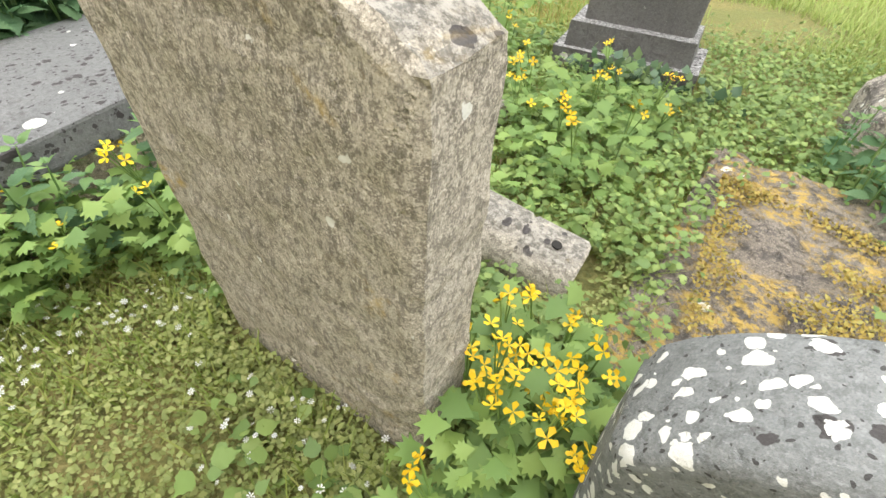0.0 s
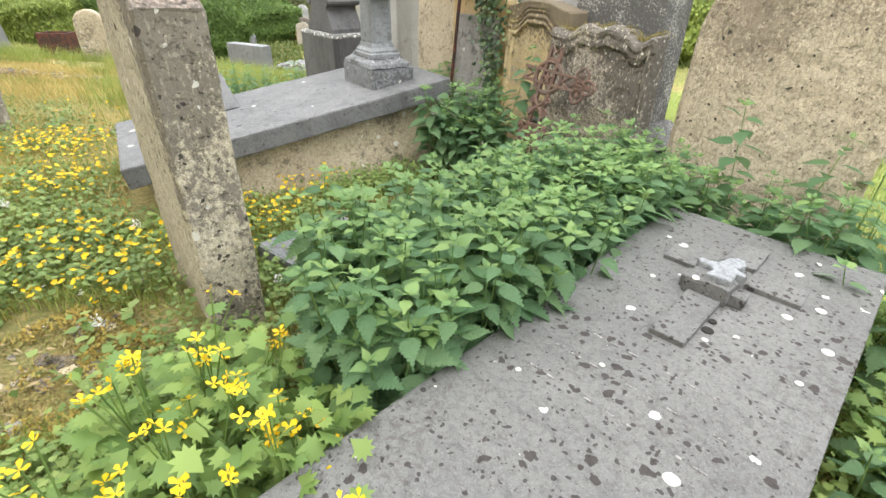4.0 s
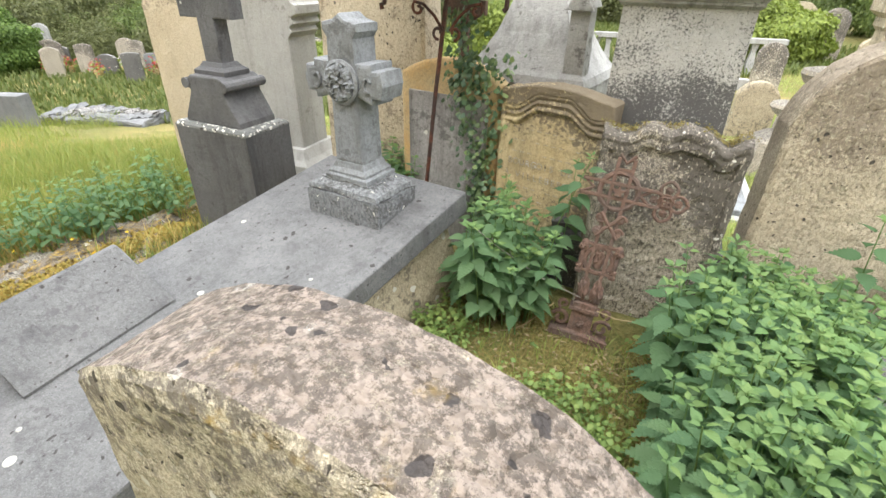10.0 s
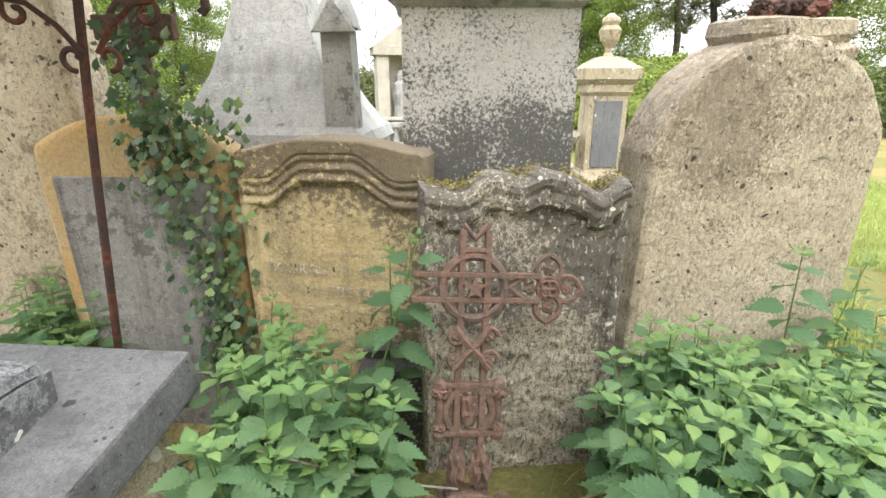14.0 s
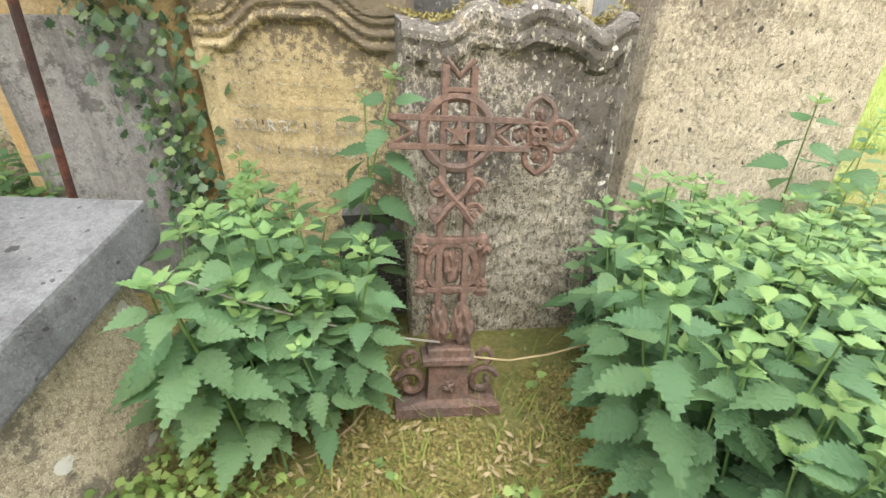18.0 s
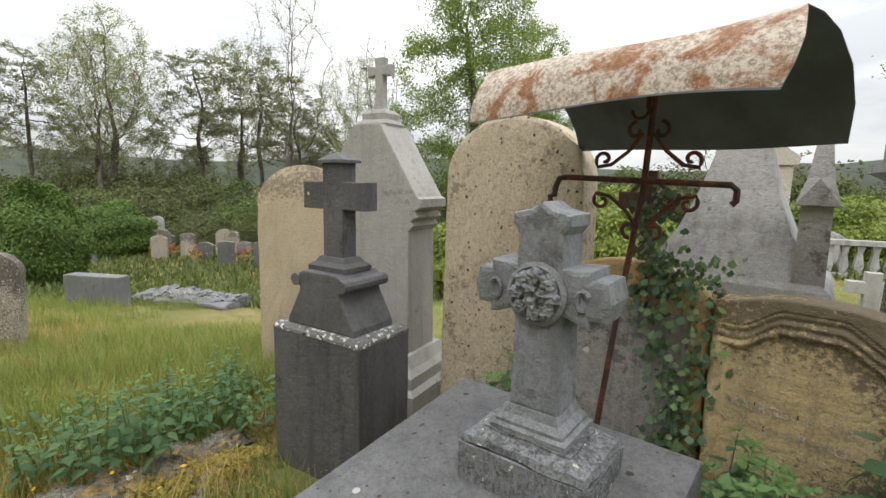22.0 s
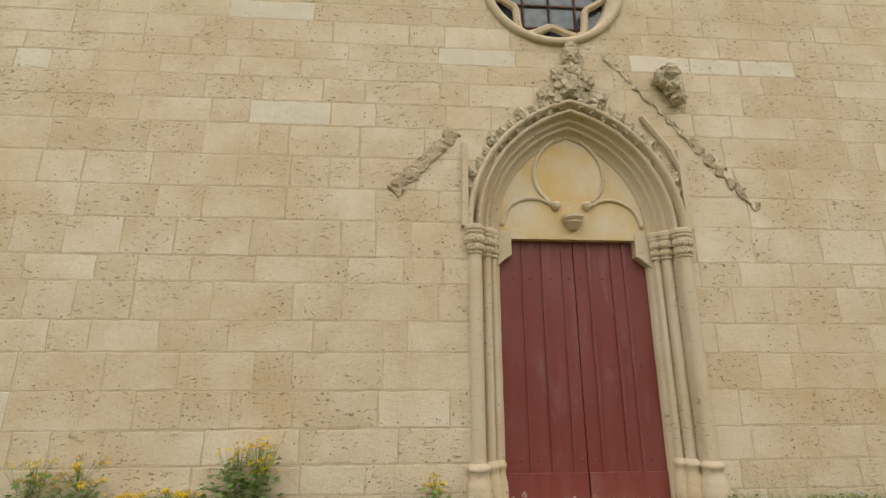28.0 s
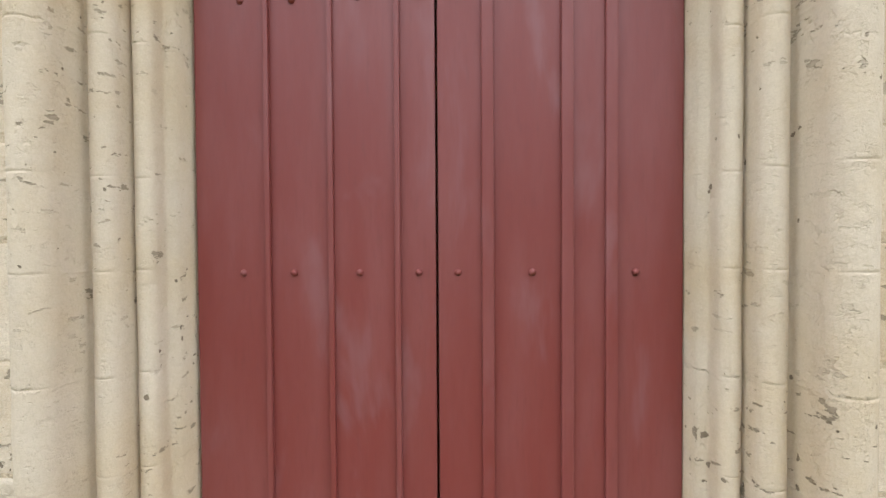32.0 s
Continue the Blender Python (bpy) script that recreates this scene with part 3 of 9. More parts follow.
def stele_bm(w, t, top, nx=26, nz=34, r=0.014, amp=0.004, seed=1.0, taper=0.0, front=None):
    """A standing stone: front at y = 0, back at y = t, foot at z = 0, its top edge given by top(x), worn and rounded along the edges."""
    us = [0.0, 0.02] + [i / nx for i in range(1, nx)] + [0.98, 1.0]
    vs = [i / nz for i in range(nz)] + [1 - 0.4 / nz, 1.0]
    bm = bmesh.new()
    sheets = []
    for back in (0, 1):
        rows = []
        for v in vs:
            row = []
            for u in us:
                x = (u - 0.5) * w
                h = top(max(-w / 2 + 1e-4, min(w / 2 - 1e-4, x)))
                z = h * v
                edge = 1.0 if u in (0.0, 1.0) or v == 1.0 else 0.0
                soft = 0.3 if u in (0.02, 0.98) or v == vs[-2] else 0.0
                y = r * edge + r * soft
                if back:
                    y = t - y
                elif front is not None and not edge:
                    y += front(x, z, h)
                xx = x * (1 + taper * (1 - v))
                row.append(bm.verts.new((xx, y, z)))
            rows.append(row)
        sheets.append(rows)
    f, k = sheets
    grid_face(bm, f)
    grid_face(bm, [list(reversed(row)) for row in k])
    n = len(us) - 1
    for j in range(len(vs) - 1):
        bm.faces.new((f[j + 1][0], k[j + 1][0], k[j][0], f[j][0]))
        bm.faces.new((f[j][n], k[j][n], k[j + 1][n], f[j + 1][n]))
    for i in range(n):
        bm.faces.new((f[-1][i], f[-1][i + 1], k[-1][i + 1], k[-1][i]))
        bm.faces.new((f[0][i + 1], f[0][i], k[0][i], k[0][i + 1]))
    top_edges = [e for e in bm.edges if (e.verts[0] in f[-1] and e.verts[1] in k[-1]) or (e.verts[1] in f[-1] and e.verts[0] in k[-1])]
    bmesh.ops.subdivide_edges(bm, edges=top_edges, cuts=5, use_grid_fill=True)
    rough_up(bm, amp, 14.0, seed)
    bmesh.ops.recalc_face_normals(bm, faces=bm.faces)
    return bm


def arc_top(w, h, rise):
    """A top edge that is a flat arc of that rise."""
    rad = (w * w / 4 + rise * rise) / (2 * rise)
    return lambda x: h - rad + math.sqrt(max(rad * rad - x * x, 0))


def frusta_bm(secs, amp=0.0, seed=0.0, cut=0):
    """Rectangular sections (z, half width, half depth) joined one above another: plinths and mouldings."""
    bm = bmesh.new()
    loops = []
    for z, hx, hy in secs:
        loops.append([bm.verts.new(p) for p in ((-hx, -hy, z), (hx, -hy, z), (hx, hy, z), (-hx, hy, z))])
    for a, b in zip(loops, loops[1:]):
        for i in range(4):
            j = (i + 1) % 4
            bm.faces.new((a[i], a[j], b[j], b[i]))
    bm.faces.new(list(reversed(loops[0])))
    bm.faces.new(loops[-1])
    if cut:
        bmesh.ops.subdivide_edges(bm, edges=bm.edges[:], cuts=cut, use_grid_fill=True)
    if amp:
        rough_up(bm, amp, 11.0, seed)
    return bm


def box_into(bm, x0, x1, y0, y1, z0, z1, bevel=0.0):
    vs = [bm.verts.new((x, y, z)) for z in (z0, z1) for x, y in ((x0, y0), (x1, y0), (x1, y1), (x0, y1))]
    fs = [bm.faces.new([vs[i] for i in ids]) for ids in ((3, 2, 1, 0), (4, 5, 6, 7), (0, 1, 5, 4), (1, 2, 6, 5), (2, 3, 7, 6), (3, 0, 4, 7))]
    if bevel:
        es = {e for f in fs for e in f.edges}
        bmesh.ops.bevel(bm, geom=list(es), offset=bevel, segments=2, affect="EDGES", profile=0.6)
    return bm


def box_bm(x0, x1, y0, y1, z0, z1, bevel=0.006, cut=0, amp=0.0, seed=0.0):
    bm = box_into(bmesh.new(), x0, x1, y0, y1, z0, z1, bevel)
    if cut:
        bmesh.ops.subdivide_edges(bm, edges=[e for e in bm.edges if e.calc_length() > 0.06], cuts=cut, use_grid_fill=True)
    if amp:
        rough_up(bm, amp, 9.0, seed)
    return bm


def prism_bm(pts, y0, y1, bevel=0.0, amp=0.0, seed=0.0):
    """A flat outline in x and z, given depth from y0 to y1."""
    bm = bmesh.new()
    a = [bm.verts.new((x, y0, z)) for x, z in pts]
    b = [bm.verts.new((x, y1, z)) for x, z in pts]
    bm.faces.new(a)
    bm.faces.new(list(reversed(b)))
    n = len(pts)
    for i in range(n):
        j = (i + 1) % n
        bm.faces.new((a[j], a[i], b[i], b[j]))
    bmesh.ops.recalc_face_normals(bm, faces=bm.faces)
    if bevel:
        rim = [e for e in bm.edges if abs(e.verts[0].co.y - e.verts[1].co.y) < 1e-6]
        bmesh.ops.bevel(bm, geom=rim, offset=bevel, segments=2, affect="EDGES", profile=0.6)
    if amp:
        rough_up(bm, amp, 9.0, seed)
    return bm


def lathe_bm(profile, n=20, amp=0.0, seed=0.0):
    bm = bmesh.new()
    rings = []
    for r, z in profile:
        rings.append([bm.verts.new((r * math.cos(2 * math.pi * i / n), r * math.sin(2 * math.pi * i / n), z)) for i in range(n)])
    for a, b in zip(rings, rings[1:]):
        for i in range(n):
            j = (i + 1) % n
            bm.faces.new((a[i], a[j], b[j], b[i]))
    bm.faces.new(list(reversed(rings[0])))
    bm.faces.new(rings[-1])
    if amp:
        rough_up(bm, amp, 12.0, seed)
    return bm


def tube_into(bm, pts, rad, n=7, flat=1.0):
    """A round bar along points; rad may be a list."""
    pts = [Vector(p) for p in pts]
    rads = rad if isinstance(rad, (list, tuple)) else [rad] * len(pts)
    rings = []
    side = None
    for i, p in enumerate(pts):
        d = (pts[min(i + 1, len(pts) - 1)] - pts[max(i - 1, 0)]).normalized()
        if side is None:
            side = d.orthogonal().normalized()
        side = (side - d * side.dot(d))
        side = side.normalized() if side.length > 1e-5 else d.orthogonal().normalized()
        up = d.cross(side)
        rings.append([bm.verts.new(p + (side * math.cos(2 * math.pi * k / n) + up * math.sin(2 * math.pi * k / n) * flat) * rads[i]) for k in range(n)])
    for a, b in zip(rings, rings[1:]):
        for k in range(n):
            j = (k + 1) % n
            bm.faces.new((a[k], a[j], b[j], b[k]))
    bm.faces.new(list(reversed(rings[0])))
    bm.faces.new(rings[-1])
    return bm


def tube_bm(pts, rad, n=7, flat=1.0):
    return tube_into(bmesh.new(), pts, rad, n, flat)


def cross_pts(hw, arm, z0, top, zc, ah, flare=0.0):
    """The outline of a cross: half shaft width, arm reach, foot, top, arm centre, half arm height; flared ends."""
    f = flare
    return [(-hw - f, z0), (hw + f, z0), (hw, z0 + 0.09 if f else z0 + 0.001), (hw, zc - ah), (arm, zc - ah - f), (arm, zc + ah + f), (hw, zc + ah), (hw + f, top), (-hw - f, top),
            (-hw, zc + ah), (-arm, zc + ah + f), (-arm, zc - ah - f), (-hw, zc - ah), (-hw, z0 + 0.09 if f else z0 + 0.001)]


# leaves and blades, stamped by the thousand into one mesh

def tris_mesh(name, verts, tris, material, smooth=False):
    me = bpy.data.meshes.new(name)
    me.vertices.add(len(verts))
    me.vertices.foreach_set("co", np.asarray(verts, np.float32).ravel())
    k = len(tris)
    me.loops.add(3 * k)
    me.loops.foreach_set("vertex_index", np.asarray(tris, np.int32).ravel())
    me.polygons.add(k)
    me.polygons.foreach_set("loop_start", np.arange(k, dtype=np.int32) * 3)
    me.update(calc_edges=True)
    me.materials.append(material)
    if smooth:
        me.shade_smooth()
    return me


def turns(yaw, pitch, roll):
    """Rotation matrices, one for each row of angles in radians: roll about y, then pitch about x, then yaw about z."""
    cy, sy, cp, sp, cr, sr = np.cos(yaw), np.sin(yaw), np.cos(pitch), np.sin(pitch), np.cos(roll), np.sin(roll)
    z, o = np.zeros_like(cy), np.ones_like(cy)
    rz = np.array([[cy, -sy, z], [sy, cy, z], [z, z, o]]).transpose(2, 0, 1)
    rx = np.array([[o, z, z], [z, cp, -sp], [z, sp, cp]]).transpose(2, 0, 1)
    ry = np.array([[cr, z, sr], [z, o, z], [-sr, z, cr]]).transpose(2, 0, 1)
    return rz @ rx @ ry


def stamp(shape, pos, yaw, pitch, roll, size):
    """Copies of a leaf shape (verts, tris): its base at each place, pointing along +y before it is turned."""
    v, f = shape
    v, f = np.asarray(v, float), np.asarray(f, int)
    k = len(pos)
    m = turns(np.asarray(yaw), np.asarray(pitch), np.asarray(roll))
    size = np.asarray(size, float)
    size = size[:, None, None] if size.ndim == 1 else size[:, None, :]
    vv = np.einsum("kij,knj->kni", m, v[None] * size) + np.asarray(pos)[:, None, :]
    ff = f[None] + (np.arange(k) * len(v))[:, None, None]
    return vv.reshape(-1, 3), ff.reshape(-1, 3)


def join(parts):
    vs, fs, n = [], [], 0
    for v, f in parts:
        vs.append(v), fs.append(f + n)
        n += len(v)
    return np.concatenate(vs), np.concatenate(fs)


def toothed_leaf(n=6, wide=0.32, tooth=0.12, droop=0.25, fold=0.12):
    """A pointed leaf with a toothed edge and a fold along the midrib, one long."""
    v, f = [], []
    for i in range(n + 1):
        t = i / n
        v.append((0, t, -droop * t * t))
    left, right = [], []
    for i in range(n):
        for half in (0, 1):
            t = (i + (0.12 if half == 0 else 0.8)) / n
            w = max(0.006, wide * math.sin(math.pi * min(1, t ** 0.62)) ** (1.0 if t < 0.4 else 1.4) + (tooth if half else -tooth) * (1 - 0.6 * t))
            for s, lst in ((-1, left), (1, right)):
                lst.append(len(v))
                v.append((s * w, t + (0.03 if half else 0), -droop * t * t + fold * w - 0.35 * w * w + (0.012 if half else -0.012)))
    for i in range(n):
        for lst, s in ((left, 0), (right, 1)):
            a, b = lst[2 * i], lst[2 * i + 1]
            for tri in ((i, a, b), (i, b, i + 1)):
                f.append(tri if s == 0 else tri[::-1])
            if i < n - 1:
                c2 = lst[2 * i + 2]
                f.append((b, c2, i + 1) if s == 0 else (i + 1, c2, b))
    return v, f


def lobed_leaf(lobes=5, reach=0.45, spread=2.4, notch=0.5):
    """A leaf cut into round lobes that fan out from its stalk."""
    v = [(0, 0, 0), (0, 0.55, 0.04)]
    f = []
    ring = []
    for i in range(lobes * 2 + 1):
        a = -spread / 2 * 1.15 + spread * 1.15 * i / (lobes * 2)
        r = reach * (1.0 if i % 2 else notch) * (1.0 - 0.25 * abs(a) / spread)
        ring.append(len(v))
        v.append((math.sin(a) * r * 1.1, 0.5 + math.cos(a) * r, -0.06 * (i % 2)))
    for a, b in zip(ring, ring[1:]):
        f.append((1, b, a))
    f += [(0, 1, ring[0]), (0, ring[-1], 1)]
    return v, f


def flower_shape(petals=4, r=1.0, cup=0.35, wide=1.7):
    v, f = [(0, 0, 0)], []
    for i in range(petals):
        a = 2 * math.pi * i / petals
        for da, rr in ((-wide / petals, 0.8), (0, 1.0), (wide / petals, 0.8)):
            v.append((math.cos(a + da) * r * rr, math.sin(a + da) * r * rr, cup * r * rr))
        k = len(v)
        f += [(0, k - 3, k - 2), (0, k - 2, k - 1)]
    return v, f


BLADE = ([(-0.5, 0, 0), (0.5, 0, 0), (-0.4, 0.25, 0.5), (0.4, 0.25, 0.5), (0, 0.7, 0.95)], [(0, 1, 3), (0, 3, 2), (2, 3, 4)])
SHORT_BLADE = ([(-0.5, 0, 0), (0.5, 0, 0), (0, 0.5, 1.0)], [(0, 1, 2)])
SMALL_LEAF = ([(0, 0, 0), (0.36, 0.45, 0.08), (0, 1, -0.1), (-0.36, 0.45, 0.08)], [(0, 1, 2), (0, 2, 3)])
IVY_LEAF = lobed_leaf(5, 0.5, 3.4, 0.72)
NETTLE_LEAF = toothed_leaf(9, 0.30, 0.05, 0.36, 0.14)
CEL_LEAF = lobed_leaf(7, 0.5, 3.6, 0.62)
FOUR = flower_shape(4)
FIVE = flower_shape(5, 1.0, 0.6, 2.9)
MANY = flower_shape(7, 1.0, 0.1)
rng = np.random.default_rng(7)


def blades(xy, height, width, lean=0.5, shape=BLADE, dz=0.0):
    """Grass at places xy; height and width in metres."""
    k = len(xy)
    z = ground(xy[:, 0], xy[:, 1]) - 0.005 + dz
    h = height * rng.uniform(0.55, 1.25, k)
    size = np.stack([width * rng.uniform(0.7, 1.3, k), h * rng.uniform(0.1, 2 * lean, k), h], 1)
    return stamp(shape, np.column_stack([xy, z]), rng.uniform(0, 6.28, k), np.zeros(k), np.zeros(k), size)


def area(k, x0, x1, y0, y1):
    return np.column_stack([rng.uniform(x0, x1, k), rng.uniform(y0, y1, k)])


def loose_area(k, x0, x1, y0, y1, fringe):
    """A patch whose edges thin out."""
    return area(k, x0, x1, y0, y1) + rng.normal(0, fringe, (k, 2))


def quad_area(k, a, b, c, d):
    """Random places inside the quadrangle a b c d."""
    u, v = rng.uniform(0, 1, (2, k))
    a, b, c, d = (np.array(p) for p in (a, b, c, d))
    return (a[None] * ((1 - u) * (1 - v))[:, None] + b[None] * (u * (1 - v))[:, None] + c[None] * (u * v)[:, None] + d[None] * ((1 - u) * v)[:, None])


def clumpy(xy, scale, cut, seed=0.0):
    """Keeps the places where a slow wave pattern is high, so that growth comes in patches."""
    x, y = xy[:, 0] * scale, xy[:, 1] * scale
    w = np.sin(x + seed) * np.sin(1.3 * y - seed) + 0.6 * np.sin(2.3 * x - 1.7 * y + seed) + 0.4 * np.sin(4.1 * y + 3.3 * x)
    return xy[w + rng.normal(0, 0.25, len(xy)) > cut]


def stuff(name, shape, material, label, category, smooth=False):
    ob = new(name, tris_mesh(name, shape[0], shape[1], material, smooth))
    return tagged(ob, label, category, kind="stuff")


def avoid(xy, spots):
    """Drops places that fall inside rectangles (x, y, yaw, half width, half depth)."""
    keep = np.ones(len(xy), bool)
    for x, y, a, hx, hy in spots:
        c, s_ = math.cos(radians(a)), math.sin(radians(a))
        dx, dy = xy[:, 0] - x, xy[:, 1] - y
        keep &= ~((np.abs(dx * c + dy * s_) < hx) & (np.abs(-dx * s_ + dy * c) < hy))
    return xy[keep]


# ---- the ground, one sheet out to the horizon ----
def steps(lo, hi, fine_lo, fine_hi, fine):
    mid = list(np.arange(fine_lo, fine_hi + 1e-6, fine))
    out, s_ = [], fine
    p = fine_hi
    while p < hi:
        s_ *= 1.22
        p += s_
        out.append(min(p, hi))
    back, s_, p = [], fine, fine_lo
    while p > lo:
        s_ *= 1.22
        p -= s_
        back.append(max(p, lo))
    return np.array(back[::-1] + mid + out)


gx, gy = steps(-2500, 2500, -20, 8, 0.16), steps(-2500, 2500, -4, 18, 0.16)
GX, GY = np.meshgrid(gx, gy)
GZ = ground(GX, GY)
nv = len(gx)
idx = np.arange(len(gy) * nv).reshape(len(gy), nv)
q0, q1, q2, q3 = idx[:-1, :-1].ravel(), idx[:-1, 1:].ravel(), idx[1:, 1:].ravel(), idx[1:, :-1].ravel()
g_me = tris_mesh("ground", np.column_stack([GX.ravel(), GY.ravel(), GZ.ravel()]), np.concatenate([np.column_stack([q0, q1, q2]), np.column_stack([q0, q2, q3])]), SOIL, True)
tagged(new("ground", g_me), "uneven turf of short dry and green grass", "ground", kind="structure")

# ---- the church ----
ARCH_C, SPRING, U0 = 0.372, 3.70, -0.04
church_m = pose(CH.x, CH.y, 0, 0, 0, CH_A)


def arch_line(rad, n=14):
    """A pointed arch from the left spring over the apex to the right one."""
    end = math.acos(ARCH_C / rad)
    left = [(ARCH_C - rad * math.cos(end * i / n), SPRING + rad * math.sin(end * i / n)) for i in range(n + 1)]
    return [(x + U0, z) for x, z in left] + [(-x + U0, z) for x, z in reversed(left[:-1])]


PROFILE = [(1.47, 0.03), (1.47, -0.03), (1.455, -0.06), (1.43, -0.075), (1.40, -0.065), (1.385, -0.035), (1.38, 0.0), (1.365, 0.015), (1.34, 0.015), (1.33, -0.01), (1.315, -0.03), (1.295, -0.035), (1.275, -0.025),
           (1.265, 0.0), (1.26, 0.03), (1.24, 0.055), (1.215, 0.065), (1.205, 0.045), (1.19, 0.035), (1.175, 0.045), (1.17, 0.07), (1.155, 0.095), (1.135, 0.105), (1.125, 0.09), (1.11, 0.082), (1.095, 0.092), (1.09, 0.115), (1.075, 0.135), (1.065, 0.14), (1.06, 0.155), (1.0, 0.16), (0.99, 0.17), (0.99, 0.34)]
PROFILE = [(1.17 + (r - 0.99) * 0.745, y) for r, y in PROFILE]

wall = bmesh.new()
box_into(wall, -14, -1.09, 0.0035, 0.9, 0.2, 10)
box_into(wall, 1.01, 6.0, 0.0035, 0.9, 0.2, 10)
box_into(wall, -1.09, 1.01, 0.0035, 0.9, 7.6, 10)
box_into(wall, -1.09, 1.01, 0.45, 0.9, 0.2, 7.6)
box_into(wall, 5.1, 5.998, 0.9, 12, 0.2, 10)
box_into(wall, -14, -13.1, 0.9, 12, 0.2, 10)
box_into(wall, -14, 6, 12, 12.9, 0.2, 10)
wall_ob = part("wall_south", wall, MORTAR)
wall_ob.matrix_basis = church_m
tagged(wall_ob, "tall church wall of pale coursed limestone blocks", "wall", kind="structure")
arc = arch_line(1.49)
half = len(arc) // 2
for pts in (arc[:half + 1] + [(U0, 5.94), (-1.09, 5.94), (-1.09, 3.7)], [(U0, 5.94)] + arc[half:] + [(1.01, 3.7), (1.01, 5.94)]):
    part("spandrel", prism_bm(pts, 0.0035, 0.45), MORTAR, wall_ob)
ring = [(-0.13 + 0.78 * math.cos(a * math.pi / 16), 6.75 + 0.78 * math.sin(a * math.pi / 16)) for a in range(33)]
for pts in (ring[16:33] + [(1.01, 6.75), (1.01, 5.94), (-1.09, 5.94), (-1.09, 6.75)], ring[0:17] + [(-1.09, 6.75), (-1.09, 7.6), (1.01, 7.6), (1.01, 6.75)]):
    part("window_surround", prism_bm(pts, 0.0035, 0.45), MORTAR, wall_ob)
roof = prism_bm([(-14.4, 9.9), (6.4, 9.9), (6.4, 10.1), (-14.4, 10.1)], -0.4, 13.3)
r_ob = part("roof", roof, PANEL)
r_ob.matrix_basis = church_m
tagged(r_ob, "plain dark church roof above the wall", "roof", kind="structure")

def lump(size, seed, squash=1.0):
    bm = bmesh.new()
    bmesh.ops.create_icosphere(bm, subdivisions=3, radius=size)
    for v in bm.verts:
        d = v.co.normalized()
        v.co *= 1 + 0.45 * noise.noise(d * 2.6 + Vector((seed, 0, 0))) + 0.3 * noise.noise(d * 6 + Vector((0, seed, 0)))
        v.co.y *= squash
    return bm




def arc_pts(cx, cy, r, a0, a1, n):
    return [(cx + r * math.cos(radians(a0 + (a1 - a0) * i / n)), cy + r * math.sin(radians(a0 + (a1 - a0) * i / n))) for i in range(n + 1)]


# the jamb in plan, from the wall to the door: three round shafts with hollows between
JAMB = [(1.19, 0.02), (1.165, 0.0), (1.145, 0.012)] + arc_pts(1.075, -0.005, 0.066, 10, -185, 12) + [(1.0, 0.035), (1.003, 0.075), (0.998, 0.09)] + arc_pts(0.945, 0.09, 0.044, 0, -170, 8) + [(0.9, 0.115), (0.905, 0.14)] + arc_pts(0.865, 0.15, 0.036, 0, -170, 7) + [(0.826, 0.165), (0.822, 0.185), (0.798, 0.188), (0.798, 0.34)]
courses = [(1.02, 0.0)]
for z in (1.77, 2.06, 2.37, 2.645, 3.05):
    courses += [(z - 0.15, 0.0), (z - 0.012, 0.0), (z - 0.009, 0.0), (z - 0.002, 0.0), (z, 0.002), (z + 0.002, 0.0), (z + 0.009, 0.0), (z + 0.012, 0.0)]
courses += [(3.25, 0.0), (3.72, 0.0)]
